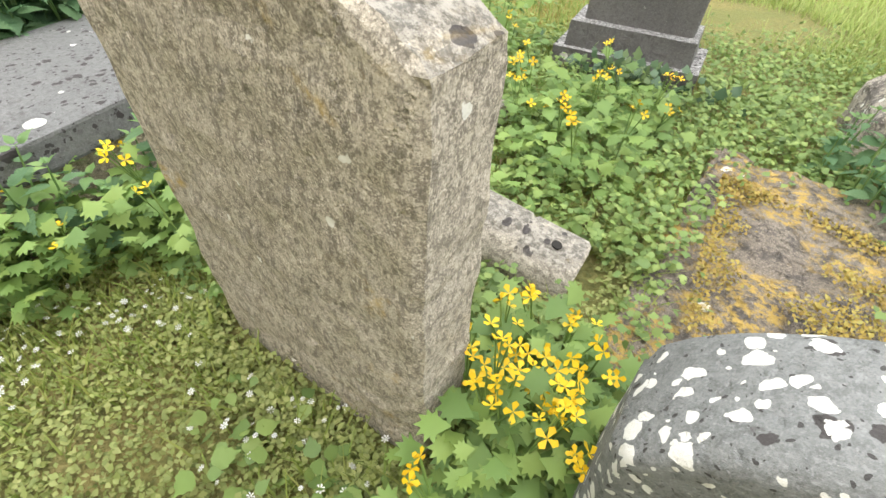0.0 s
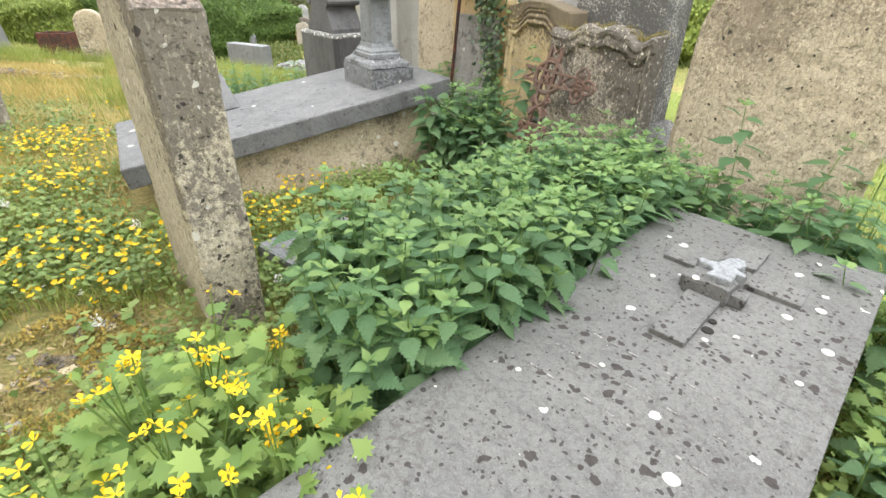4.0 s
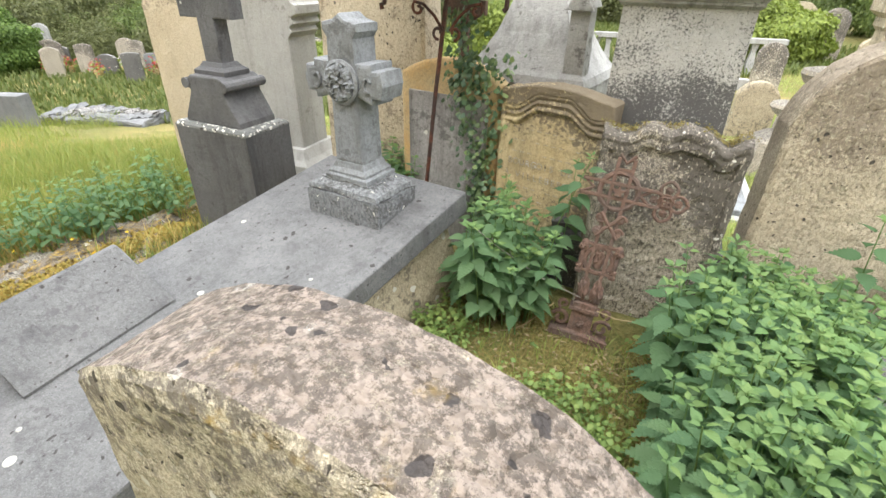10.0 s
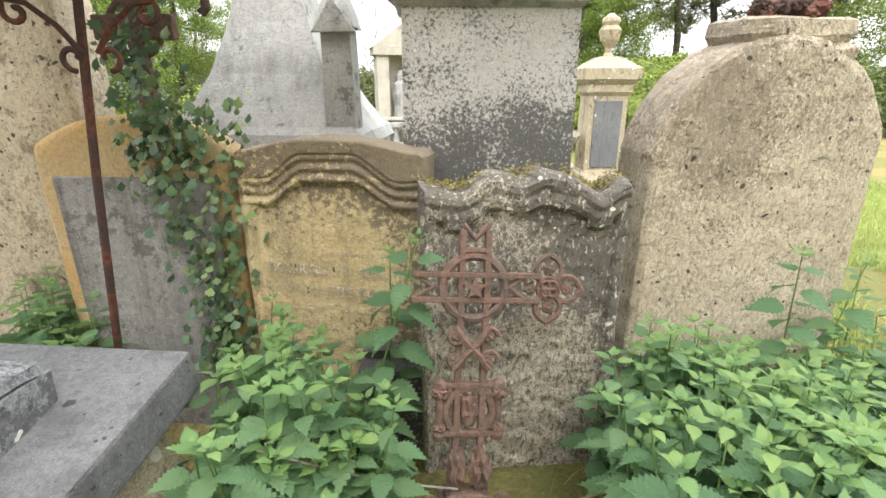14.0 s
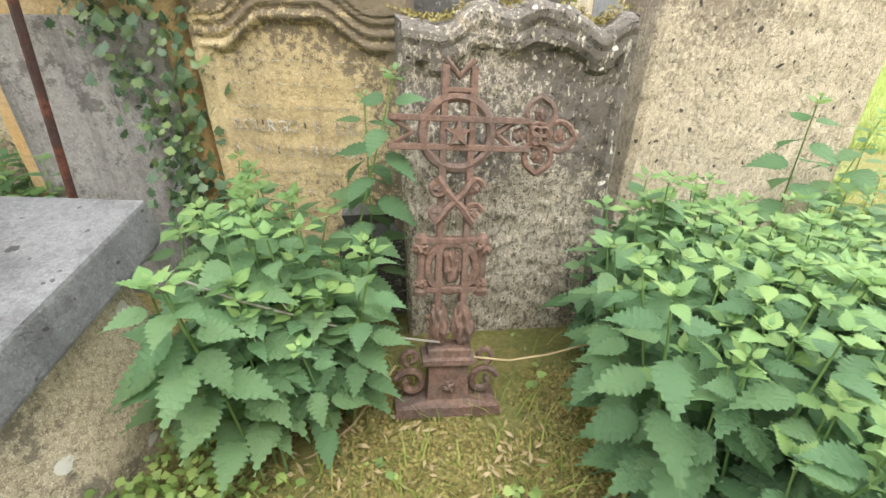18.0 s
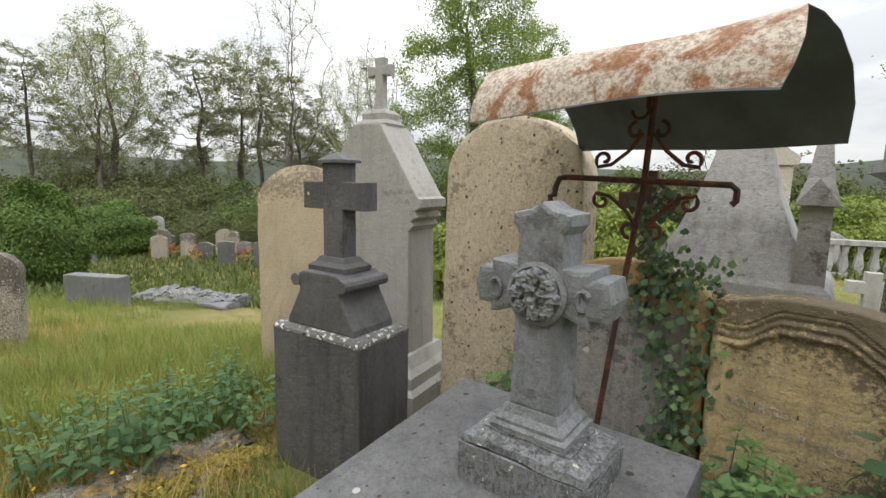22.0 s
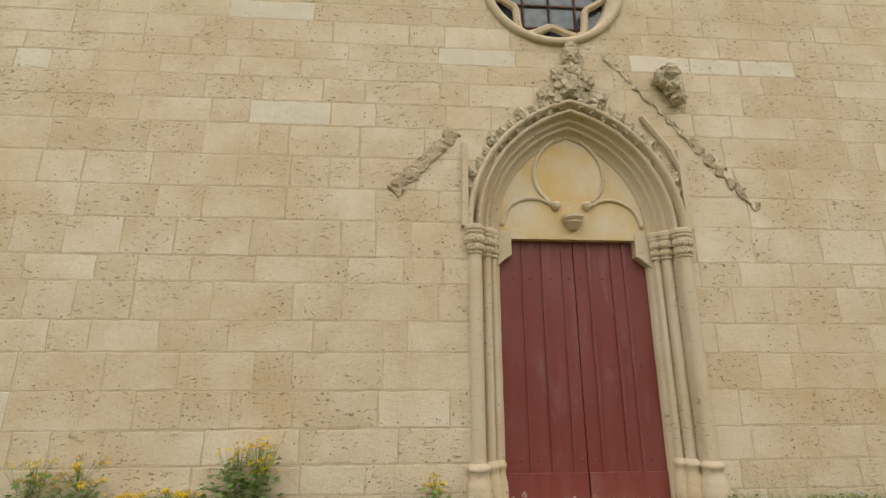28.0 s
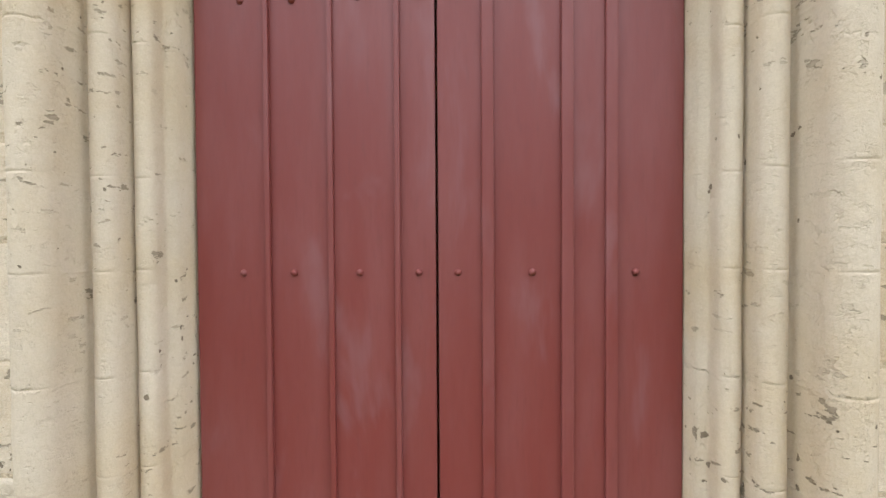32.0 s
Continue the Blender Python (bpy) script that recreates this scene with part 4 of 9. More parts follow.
# the portal, its mouldings lofted up the jambs and round the pointed arch
portal = thing("church_portal", CH.x, CH.y, 0, CH_A, "gothic limestone portal with moulded jambs and pointed arch", "portal")
portal.matrix_basis = church_m
bm = bmesh.new()
lines = [[bm.verts.new((x, y, z)) for x, z in arch_line(r)] for r, y in PROFILE]
grid_face(bm, lines)
bmesh.ops.recalc_face_normals(bm, faces=bm.faces)
part("archivolt", bm, CARVED, portal, "moulded pointed arch", True)
for side in (-1, 1):
    bm = bmesh.new()
    rows = []
    for z, deep in courses:
        rows.append([bm.verts.new((U0 + side * (w - deep * 0.5), y + deep, z)) for w, y in JAMB])
    grid_face(bm, rows)
    bmesh.ops.recalc_face_normals(bm, faces=bm.faces)
    rough_up(bm, 0.003, 14.0, 3.0 + side)
    part("jamb", bm, CARVED, portal, "moulded jamb with slender shafts", True)
    for w, rad, y in ((1.075, 0.066, -0.005), (0.945, 0.05, 0.09), (0.865, 0.042, 0.15)):
        bm = lathe_bm([(rad * 0.95, 3.405), (rad * 1.2, 3.418), (rad * 1.2, 3.43), (rad * 0.98, 3.445), (rad * 1.1, 3.52), (rad * 1.42, 3.595), (rad * 1.25, 3.605), (rad * 1.5, 3.63), (rad * 1.5, 3.65), (rad * 1.65, 3.665), (rad * 1.65, 3.70), (rad * 1.4, 3.712)], 24)
        cap = part("capital", bm, CARVED, portal, "weathered leaf capital")
        cap.location = (U0 + side * w, y, 0)
        for k in range(14):
            a_ = -math.pi + k % 7 * math.pi / 6 + (k > 6) * 0.26
            lf = part("carved_leaf", lump(rad * 0.42, k * 5 + side + w * 9, 1.0), CARVED, cap)
            lf.matrix_basis = pose(rad * 1.12 * math.cos(a_) * (1.0 if k < 7 else 1.18), rad * 1.12 * math.sin(a_) * (1.0 if k < 7 else 1.18), 3.48 if k < 7 else 3.56, 0, 0, math.degrees(a_)) @ Matrix.Diagonal((0.8, 1.0, 1.5, 1))
        bm = lathe_bm([(rad * 1.85, 1.0), (rad * 1.85, 1.27), (rad * 1.75, 1.285), (rad * 1.8, 1.31), (rad * 1.62, 1.335), (rad * 1.4, 1.38), (rad * 1.35, 1.42), (rad * 1.62, 1.438), (rad * 1.68, 1.455), (rad * 1.55, 1.472), (rad * 1.15, 1.485), (rad * 0.95, 1.50)], 24, 0.003, side + w)
        base = part("column_base", bm, CARVED, portal, "moulded column base", True)
        base.location = (U0 + side * w, y, 0)
    part("lintel_corbel", prism_bm([(U0 + side * 0.82, 3.34), (U0 + side * 0.82, 3.72), (U0 + side * 0.665, 3.72), (U0 + side * 0.665, 3.46), (U0 + side * 0.72, 3.43)], 0.17, 0.40, 0.008), CARVED, portal)
    pil = box_bm(U0 + side * 1.17 - 0.035, U0 + side * 1.17 + 0.035, -0.05, 0.03, 3.7, 4.62, 0.008, 2, 0.006, side)
    part("pilaster_strip", pil, CARVED, portal)
    if side > 0:
        part("gable_strip", tube_bm([(1.13, -0.02, 4.35), (1.0, -0.05, 4.62), (0.75, -0.03, 5.0)], 0.03, 5), CARVED, portal)
tym = [p for p in arch_line(1.18)] + [(U0 + 0.81, 3.64), (U0 - 0.81, 3.64)]
part("tympanum", prism_bm(tym, 0.18, 0.44), STAINED, portal, "plain stone tympanum over the door")
# tracery of three cusps in relief on the tympanum
def rounded(pts, steps=5):
    """A smooth curve through the points."""
    p = [pts[0]] + list(pts) + [pts[-1]]
    line = []
    for i in range(1, len(p) - 2):
        for k in range(steps):
            t = k / steps
            line.append(tuple(0.5 * (2 * b + (c - a) * t + (2 * a - 5 * b + 4 * c - d) * t * t + (3 * b - a - 3 * c + d) * t ** 3) for a, b, c, d in zip(p[i - 1], p[i], p[i + 1], p[i + 2])))
    return line + [tuple(pts[-1])]


for pts in ([(-0.80, 3.78), (-0.72, 3.98), (-0.55, 4.08), (-0.38, 4.08), (-0.27, 4.03), (-0.20, 4.02)], [(0.72, 3.78), (0.64, 3.98), (0.47, 4.08), (0.30, 4.08), (0.19, 4.03), (0.12, 4.02)],
            [(-0.27, 4.05), (-0.40, 4.22), (-0.42, 4.42), (-0.36, 4.6), (-0.22, 4.76), (-0.04, 4.9)], [(0.19, 4.05), (0.32, 4.22), (0.34, 4.42), (0.28, 4.6), (0.14, 4.76), (-0.04, 4.9)]):
    part("tracery_rib", tube_bm([(x, 0.178, z) for x, z in rounded(pts)], 0.026, 10, 0.8), CARVED, portal, "", True)
for x in (-0.21, 0.13):
    b = lathe_bm([(0.02, -0.05), (0.05, -0.02), (0.06, 0.02), (0.03, 0.05)], 10, 0.012, x)
    o = part("cusp_knob", b, CARVED, portal)
    o.location = (x, 0.165, 4.01)
br = lathe_bm([(0.035, 0.0), (0.06, 0.03), (0.085, 0.06), (0.10, 0.07), (0.085, 0.085), (0.115, 0.12), (0.115, 0.155)], 14)
o = part("bracket", br, CARVED, portal, "small empty statue bracket")
o.location = (-0.04, 0.15, 3.74)
part("door_sill", box_bm(-1.16, 1.08, -0.2, 0.5, 0.85, 1.10, 0.02, 6, 0.008, 5), WALL, portal, "worn stone door sill")


for i in range(11):
    for side in (-1, 1):
        x, z = arch_line(1.525 + 0.03 * (i % 3 == 1))[3 + i]
        o = part("crocket", lump(0.05 + 0.003 * i + 0.012 * (i % 3 == 1), i * 3 + side), ROUGHST, portal, "broken carved crocket")
        o.location = (U0 + side * (U0 - x), -0.01, z)
        o.rotation_euler = (0, side * (0.75 - 0.04 * i), 0)
        o.scale = (0.8, 0.75, 1.35)
for i, (x, z, s_) in enumerate(((-0.04, 5.36, 0.15), (0.0, 5.55, 0.11), (0.02, 5.74, 0.12), (-0.12, 5.5, 0.1), (0.14, 5.42, 0.11), (0.02, 5.88, 0.07), (-0.3, 5.22, 0.1), (0.28, 5.2, 0.1))):
    o = part("finial_piece", lump(s_, i + 20, 0.6), ROUGHST, portal, "broken carved finial")
    o.location = (x, -0.02, z)
for i, (x, z, s_) in enumerate(((1.08, 5.5, 0.12), (1.12, 5.36, 0.09), (1.18, 5.22, 0.08), (1.02, 5.44, 0.09))):
    o = part("leaf_boss", lump(s_, i + 40, 1.0), ROUGHST, portal, "leafy carved boss")
    o.location = (x, -0.08, z)
# scars of a vanished gable: flat ridges of hacked-off stone
for (x0, z0), (x1, z1), n, s_ in (((-1.96, 4.05), (-1.28, 4.78), 34, 0.10), ((1.95, 3.95), (1.28, 4.74), 34, 0.075), ((1.28, 4.74), (0.36, 5.84), 40, 0.035)):
    line = [Vector((x0 + (x1 - x0) * k / n + 0.02 * noise.noise(Vector((k * 0.6, x0, 0))), 0.004, z0 + (z1 - z0) * k / n + 0.02 * noise.noise(Vector((0, k * 0.6, x0))))) for k in range(n + 1)]
    bm = tube_bm(line, [s_ * (0.75 + 0.6 * noise.noise(Vector((k * 0.35, 0, x0 * 3)))) * (0.3 if k in (0, n) else 1) for k in range(n + 1)], 10)
    for v in bm.verts:
        v.co.y = v.co.y * 0.13 + 0.01 * noise.noise(v.co * 18)
        v.co += noise.noise_vector(v.co * 16) * 0.035
        v.co.y = max(-0.016, min(0.012, v.co.y * 2 - 0.012)) + 0.004 * noise.noise(v.co * 40)
    part("gable_scar", bm, SCAR if s_ > 0.04 else ROUGHST, portal, "hacked-off ridge of a lost gable")

# the round window above
win = thing("window_1", CH.x, CH.y, 0, CH_A, "round church window with stone tracery and dark leaded glass", "window")
win.matrix_basis, win["kind"] = church_m, "structure"
bm = bmesh.new()
tor = [[bm.verts.new((-0.13 + (0.80 + a) * math.cos(k * math.pi / 20), y, 6.75 + (0.80 + a) * math.sin(k * math.pi / 20))) for k in range(41)] for a, y in ((0.06, 0.03), (0.06, -0.03), (0.02, -0.05), (-0.03, -0.03), (-0.08, 0.06), (-0.12, 0.2))]
grid_face(bm, tor)
bmesh.ops.recalc_face_normals(bm, faces=bm.faces)
part("window_frame", bm, CARVED, win, "moulded stone ring", True)
for k in range(6):
    a = k * math.pi / 3 + math.pi / 2
    part("tracery_cusp", tube_bm([(-0.13 + math.cos(a + d) * r, 0.14, 6.75 + math.sin(a + d) * r) for d, r in ((-0.5, 0.72), (-0.3, 0.6), (-0.06, 0.5), (0.06, 0.5), (0.3, 0.6), (0.5, 0.72))], 0.045, 6), CARVED, win)
part("pane", lathe_bm([(0.72, 0.0), (0.72, 0.012)], 30), GLASS, win, "dark leaded glass").matrix_basis = pose(-0.13, 0.22, 6.75, 90, 0, 0)
for x in (-0.45, -0.13, 0.19):
    part("window_bar", box_bm(x - 0.012, x + 0.012, 0.185, 0.205, 6.1, 7.4, 0), WROUGHT, win)
for z in (6.28, 6.6, 6.95):
    part("window_bar", box_bm(-0.8, 0.55, 0.187, 0.203, z - 0.012, z + 0.012, 0), WROUGHT, win)

# the red door: two leaves of upright boards, studded
door = thing("door_1", CH.x, CH.y, 0, CH_A, "closed double church door of dark red painted boards", "door")
door.matrix_basis, door["kind"] = church_m, "structure"
for side, boards in ((-1, (-0.825, -0.58, -0.37, -0.152, -0.029)), (1, (-0.023, 0.14, 0.392, 0.53, 0.755))):
    leaf = part("door_leaf", box_bm(boards[0], boards[-1], 0.30, 0.33, 1.11, 3.70, 0.003), DOOR, door)
    for k, (a, b) in enumerate(zip(boards, boards[1:])):
        part("board", box_bm(a + 0.0008, b - 0.0008, 0.27 + 0.003 * (k % 2), 0.30, 1.11, 3.70, 0.006), DOOR, leaf)
        if side < 0 and k:
            part("bead", box_bm(a - 0.010, a + 0.009, 0.256, 0.276, 1.36, 3.70, 0.005), DOOR, leaf)
        if side > 0 and k:
            part("cover_strip", box_bm(a - 0.022, a + 0.018, 0.256, 0.276, 1.11, 3.70, 0.006), DOOR, leaf)
    for u in ((-0.667, -0.497, -0.279, -0.085) if side < 0 else (0.042, 0.28, 0.605)):
        for z in (3.24, 2.35, 1.47):
            st = part("stud", lathe_bm([(0.012, -0.004), (0.012, 0.001), (0.010, 0.005), (0.006, 0.009), (0.002, 0.0105)], 10), DOOR, leaf)
            st.matrix_basis = pose(u, 0.27, z, 90, 0, 0)
    part("kick_board", box_bm(boards[0] + 0.004, boards[-1] - 0.004, 0.255, 0.278, 1.12, 1.36, 0.006), DOOR, leaf)

# ---- gravestones ----


def put_stele(x, y, yaw, w, t, top, mat, label, sink=0.08, lean=0.0, side=0.0, base=None, group="", cat="gravestone", name="gravestone", **kw):
    z = gz(x, y) - sink if base is None else base
    ob = part(name, stele_bm(w, t, lambda u: top(u) - z, **kw), mat)
    return solo(ob, x, y, z, yaw, label, cat, group, rx=lean, ry=side)


def along(x, y, yaw, u, back=0.0):
    """A place u to the right and back behind a front line at x, y."""
    a = radians(yaw)
    return x + u * math.cos(a) - back * math.sin(a), y + u * math.sin(a) + back * math.cos(a)


# the leaning grey-brown stone beside the start
sx, sy = along(-0.022, 0.383, -36, -0.35)
put_stele(sx, sy, -36, 0.70, 0.155, lambda u: arc_top(0.70, 1.205, 0.11)(u) - 0.085 * u, STELE_A, "thick grey-brown headstone with a cambered lichened top", base=0.02, amp=0.006, r=0.012, lean=0, taper=-0.08)
# the yellow lichened stone in the path
sx, sy = along(-2.9, 2.215, -35, 0.0)
put_stele(sx, sy, -35, 0.71, 0.2, lambda u: arc_top(0.71, 1.465, 0.12)(u), STELE_B, "yellow-grey lichened headstone with a cambered crusty top", base=0.1, amp=0.005, r=0.01, taper=-0.05)


# yellow stone with moulded shoulders
def shoulder(x, z, h):
    """An arched panel with stepped rolls round its head, and a raised border down the sides."""
    a = min(max((abs(x) - 0.08) / 0.16, 0.0), 1.0)
    d = z - (1.005 + 0.085 * (1 - a * a * (3 - 2 * a)))
    side = float(ss(abs(x), 0.30, 0.315))
    rolls = 0.008 + 0.0045 * math.cos(d * 2 * math.pi / 0.036)
    inner = 0.026 - 0.016 * float(ss(abs(x), 0.265, 0.28))
    k = rolls * (1 - float(ss(d, 0.095, 0.108)))
    w = float(ss(-d, -0.006, 0.008))
    return (k * (1 - w) + inner * w) * (1 - side)


def ogee(u):
    a = abs(u) / 0.335
    return 1.232 + 0.06 * (1 - a * a) + 0.012 * math.exp(-((a - 0.93) / 0.08) ** 2)


ys = put_stele(-1.82, 4.44, -46, 0.67, 0.15, ogee, YELLOW, "yellow limestone headstone with curved moulded top and faint lettering", base=0.05, amp=0.003, nx=90, nz=170, r=0.012, front=shoulder)


def lettering(words, size, mat, stone_, m):
    """Shallow letters on the face of a stone, each a part of its own."""
    for k, letter in enumerate(words):
        if letter == " ":
            continue
        cu = bpy.data.curves.new("letter", "FONT")
        cu.body, cu.size, cu.extrude, cu.align_x = letter, size, 0.001, "CENTER"
        tmp = bpy.data.objects.new("tmp_text", cu)
        me = bpy.data.meshes.new_from_object(tmp)
        bpy.data.objects.remove(tmp)
        me.materials.clear()
        me.materials.append(mat)
        o = new("letter", me)
        o.parent = stone_
        o.matrix_basis = m @ Matrix.Translation(((k - (len(words) - 1) / 2) * size * 0.72, 0, 0))


for words, z in (("BOURGOIS DE", 0.81), ("A VILLEBEROL", 0.73)):
    lettering(words, 0.055, STELE_B, ys, pose(-0.05, 0.0185, z - 0.05, 90, 0, 0))
for z in (1.03, 0.96, 0.89, 0.67, 0.60, 0.53):
    for k in range(9):
        if (k * 7 + int(z * 100)) % 5:
            o = part("worn_letter", box_bm(-0.24 + k * 0.05, -0.24 + k * 0.05 + 0.03, 0.0185, 0.02, z - 0.05, z - 0.046, 0), STELE_B, ys)


# dark crusted stone with a wavy scrolled top
def wavy(u):
    hump = math.exp(-(abs(u + 0.10) / 0.085) ** 3) + 1.15 * math.exp(-(abs(u - 0.075) / 0.095) ** 3)
    return 1.14 + 0.055 * hump + 0.03 * ss(abs(u), 0.22, 0.31) + 0.006 * math.sin(u * 47)


def crest(x, z, h):
    d = h - z
    return -0.009 * math.exp(-((d - 0.03) / 0.018) ** 2) - 0.004 * math.exp(-((d - 0.075) / 0.012) ** 2) + 0.006 * noise.noise(Vector((x * 22, z * 22, 3))) + (0.014 if d > 0.11 and abs(x) < 0.29 else 0.0)


bs = put_stele(-1.395, 3.93, -30, 0.66, 0.15, wavy, CRUST, "dark crusted headstone with a wavy scrolled top", base=-0.02, amp=0.006, nx=56, nz=64, r=0.015, front=crest)
for words, z in (("REQU", 0.80), ("ET  PACE", 0.735)):
    lettering(words, 0.048, CRUST, bs, pose(0.06, 0.011, z - 0.05, 90, 0, 0))

# ochre-framed stone with a slate panel
frm = thing("panel_gravestone", -2.35 + 0.02, 4.95, 0.1, -42, "ochre-framed headstone with grey slate panel, overgrown by ivy", "gravestone")
part("body", stele_bm(0.74, 0.12, lambda u: arc_top(0.74, 1.26, 0.11)(u), amp=0.003), OCHRE, frm, "ochre plastered frame", True)
part("slate_panel", box_bm(-0.30, 0.30, -0.012, 0.03, 0.0, 1.05, 0.006), PANEL, frm, "stained grey slate panel")

# tall round-headed stone behind
sx, sy = along(-2.798, 5.614, -40, -0.01)
put_stele(sx, sy, -40, 0.94, 0.22, lambda u: 1.68 + 0.42 * math.sqrt(max(0, 1 - (u / 0.475) ** 2)) ** 0.9, SPECK, "tall round-headed cream headstone speckled with lichen", base=-0.05, amp=0.004, taper=0.06, nx=34)
sx, sy = along(-0.5, 3.613, -27, -0.02)
rnd = put_stele(sx, sy, -27, 0.90, 0.24, lambda u: 1.16 + 0.45 * math.sqrt(max(0, 1 - (u / 0.455) ** 2)), RNDM, "broad round-headed headstone crusted with lichen", base=-0.08, amp=0.006, taper=0.04, nx=34)
o = part("capstone", frusta_bm([(1.60, 0.21, 0.11), (1.645, 0.215, 0.115), (1.665, 0.185, 0.1), (1.69, 0.20, 0.11), (1.735, 0.195, 0.105), (1.745, 0.17, 0.09)], 0.007, 3, 3), RNDM, rnd, "weathered moulded ledge")
o.location = (0.03, 0.12, 0)
wr = thing("metal_wreath", *along(sx, sy, -27, 0.04, 0.1), 1.655, -27, "rusty metal flower wreath lying on a headstone", "wreath")
for k in range(14):
    a = k * 2 * math.pi / 14
    o = part("metal_flower", lump(0.028, k + 60), WROUGHT, wr)
    o.location = (0.11 * math.cos(a), 0.05 * math.sin(a), 0.03 + 0.02 * math.sin(k * 2.1))
part("wreath_wire", tube_bm([(0.11 * math.cos(k * math.pi / 8), 0.05 * math.sin(k * math.pi / 8), 0.02) for k in range(17)], 0.01, 5), WROUGHT, wr)

# ---- the ledger slab with a broken cross ----
sl = thing("grave_ledger", 0, 0, 0, 0, "raised grey ledger slab with black lichen dots and a broken cross", "grave slab")
# head corners about (-0.95, 3.12) and (-0.24, 2.78); foot corners about (-1.97, 1.28) and (-1.26, 0.92)
sl.matrix_basis = pose(-1.105, 2.025, 0, 0, 0, -28.7) @ pose(0, 0, 0.52, 0.4, 0, 0)
bm = box_bm(-0.40, 0.40, -1.06, 1.06, -0.11, 0.0, 0.012, 6, 0.003, 5)
part("slab", bm, SLABM, sl, "worn grey slab")
part("slab_base", box_bm(-0.34, 0.34, -0.98, 0.98, -0.6, -0.11, 0.01, 4, 0.006, 8), LIME, sl, "rough stone plinth")
for nm, x0, x1, y0, y1 in (("cross_foot", -0.075, 0.03, 0.11, 0.42), ("cross_arm", -0.23, -0.08, 0.57, 0.68), ("cross_arm", 0.05, 0.22, 0.57, 0.68), ("cross_head", -0.06, 0.05, 0.70, 0.88)):
    part(nm, box_bm(x0, x1, y0, y1, -0.01, 0.018, 0.004, 1, 0.002, x0), SLABM, sl, "broken relief arm of a cross")
part("crucifix_block", box_bm(-0.10, 0.045, 0.40, 0.58, 0.0, 0.065, 0.014, 2, 0.008, 3), SLABM, sl, "broken stub of a stone cross")
o = part("broken_crucifix", prism_bm([(-0.02, 0.592), (0.0, 0.607), (0.022, 0.602), (0.036, 0.575), (0.03, 0.545), (0.02, 0.522), (0.055, 0.505), (0.058, 0.49), (0.032, 0.488), (0.034, 0.43), (-0.046, 0.424), (-0.034, 0.47), (-0.055, 0.487), (-0.082, 0.484), (-0.098, 0.5), (-0.09, 0.518), (-0.066, 0.516), (-0.038, 0.528), (-0.03, 0.56)], -0.088, -0.05, 0.007, 0.004, 3), GREYX, sl, "broken pale core of a cross")
o.matrix_basis = pose(0, 0, 0, -90, 0, 0)
part("broken_arm_stub", box_bm(-0.115, -0.06, 0.43, 0.5, 0.0, 0.045, 0.008, 1, 0.006, 9), SLABM, sl)
part("broken_arm_stub", box_bm(0.03, 0.09, 0.425, 0.49, 0.0, 0.04, 0.008, 1, 0.006, 4), SLABM, sl)
for px2, py2, r2 in ((0.045, 0.30, 0.013), (0.05, 0.245, 0.018), (0.012, 0.17, 0.014)):
    b2 = lathe_bm([(0.001, 0.004), (r2 * 0.9, 0.004), (r2, 0.002), (r2, 0.0)], 12)
    part("pin_hole", b2, PLAIN_DARK, sl).location = (px2, py2, 0.002)
for k, (x, y, r2) in enumerate(((0.2, 0.5, 0.022), (0.27, 0.62, 0.024), (0.33, 0.4, 0.022), (0.12, 0.28, 0.016), (0.06, 0.2, 0.014), (-0.2, 0.42, 0.014), (0.3, 0.2, 0.015), (-0.1, -0.12, 0.012), (0.18, -0.32, 0.026), (0.32, -0.75, 0.04), (0.2, -0.6, 0.012), (-0.25, -0.3, 0.012), (0.02, -0.7, 0.014), (-0.28, 0.75, 0.014))):
    part("lichen_patch", lathe_bm([(0.001, 0.003), (r2 * 0.6, 0.0025), (r2 * 0.75, 0.0005)], 13, 0.004, k + 30), LICHEN, sl, "white lichen rosette").location = (x, y, 0.0005)
for j, y in enumerate((-0.02, -0.14, -0.26)):
    for k in range(9):
        if (k + j) % 4:
            part("worn_letter", box_bm(-0.24 + 0.055 * k, -0.24 + 0.055 * k + 0.03, y, y + 0.006, -0.002, 0.0012, 0), DKST, sl)

# ---- the grey tomb with its stone cross ----
tomb = thing("tomb", 0, 0, 0, 0, "grey stone tomb with a sloping ledger slab", "tomb")
tomb.matrix_basis = pose(-3.375, 3.77, 0.662, 0, 0, -41.5) @ pose(0, 0, 0, 8.3, 0, 0)
part("ledger", box_bm(-0.5, 0.5, -1.03, 1.03, -0.12, 0.0, 0.012, 5, 0.002, 2), LEDGER, tomb, "smooth grey ledger slab")
bm = box_bm(-0.42, 0.42, -0.95, 0.95, -0.65, -0.12, 0.015, 5, 0.008, 4)
for v in bm.verts:
    v.co.x *= 1 + 0.12 * ss(-v.co.z, 0.2, 0.5)
part("tomb_base", bm, LIME, tomb, "rough limestone base")
part("foot_wedge", prism_bm([(-0.46, -0.01), (-0.1, -0.01), (-0.1, 0.01), (-0.42, 0.17), (-0.46, 0.165)], -0.84, -0.28, 0.008, 0.004, 3), LEDGER, tomb, "sloping tablet on the slab, white with lichen")
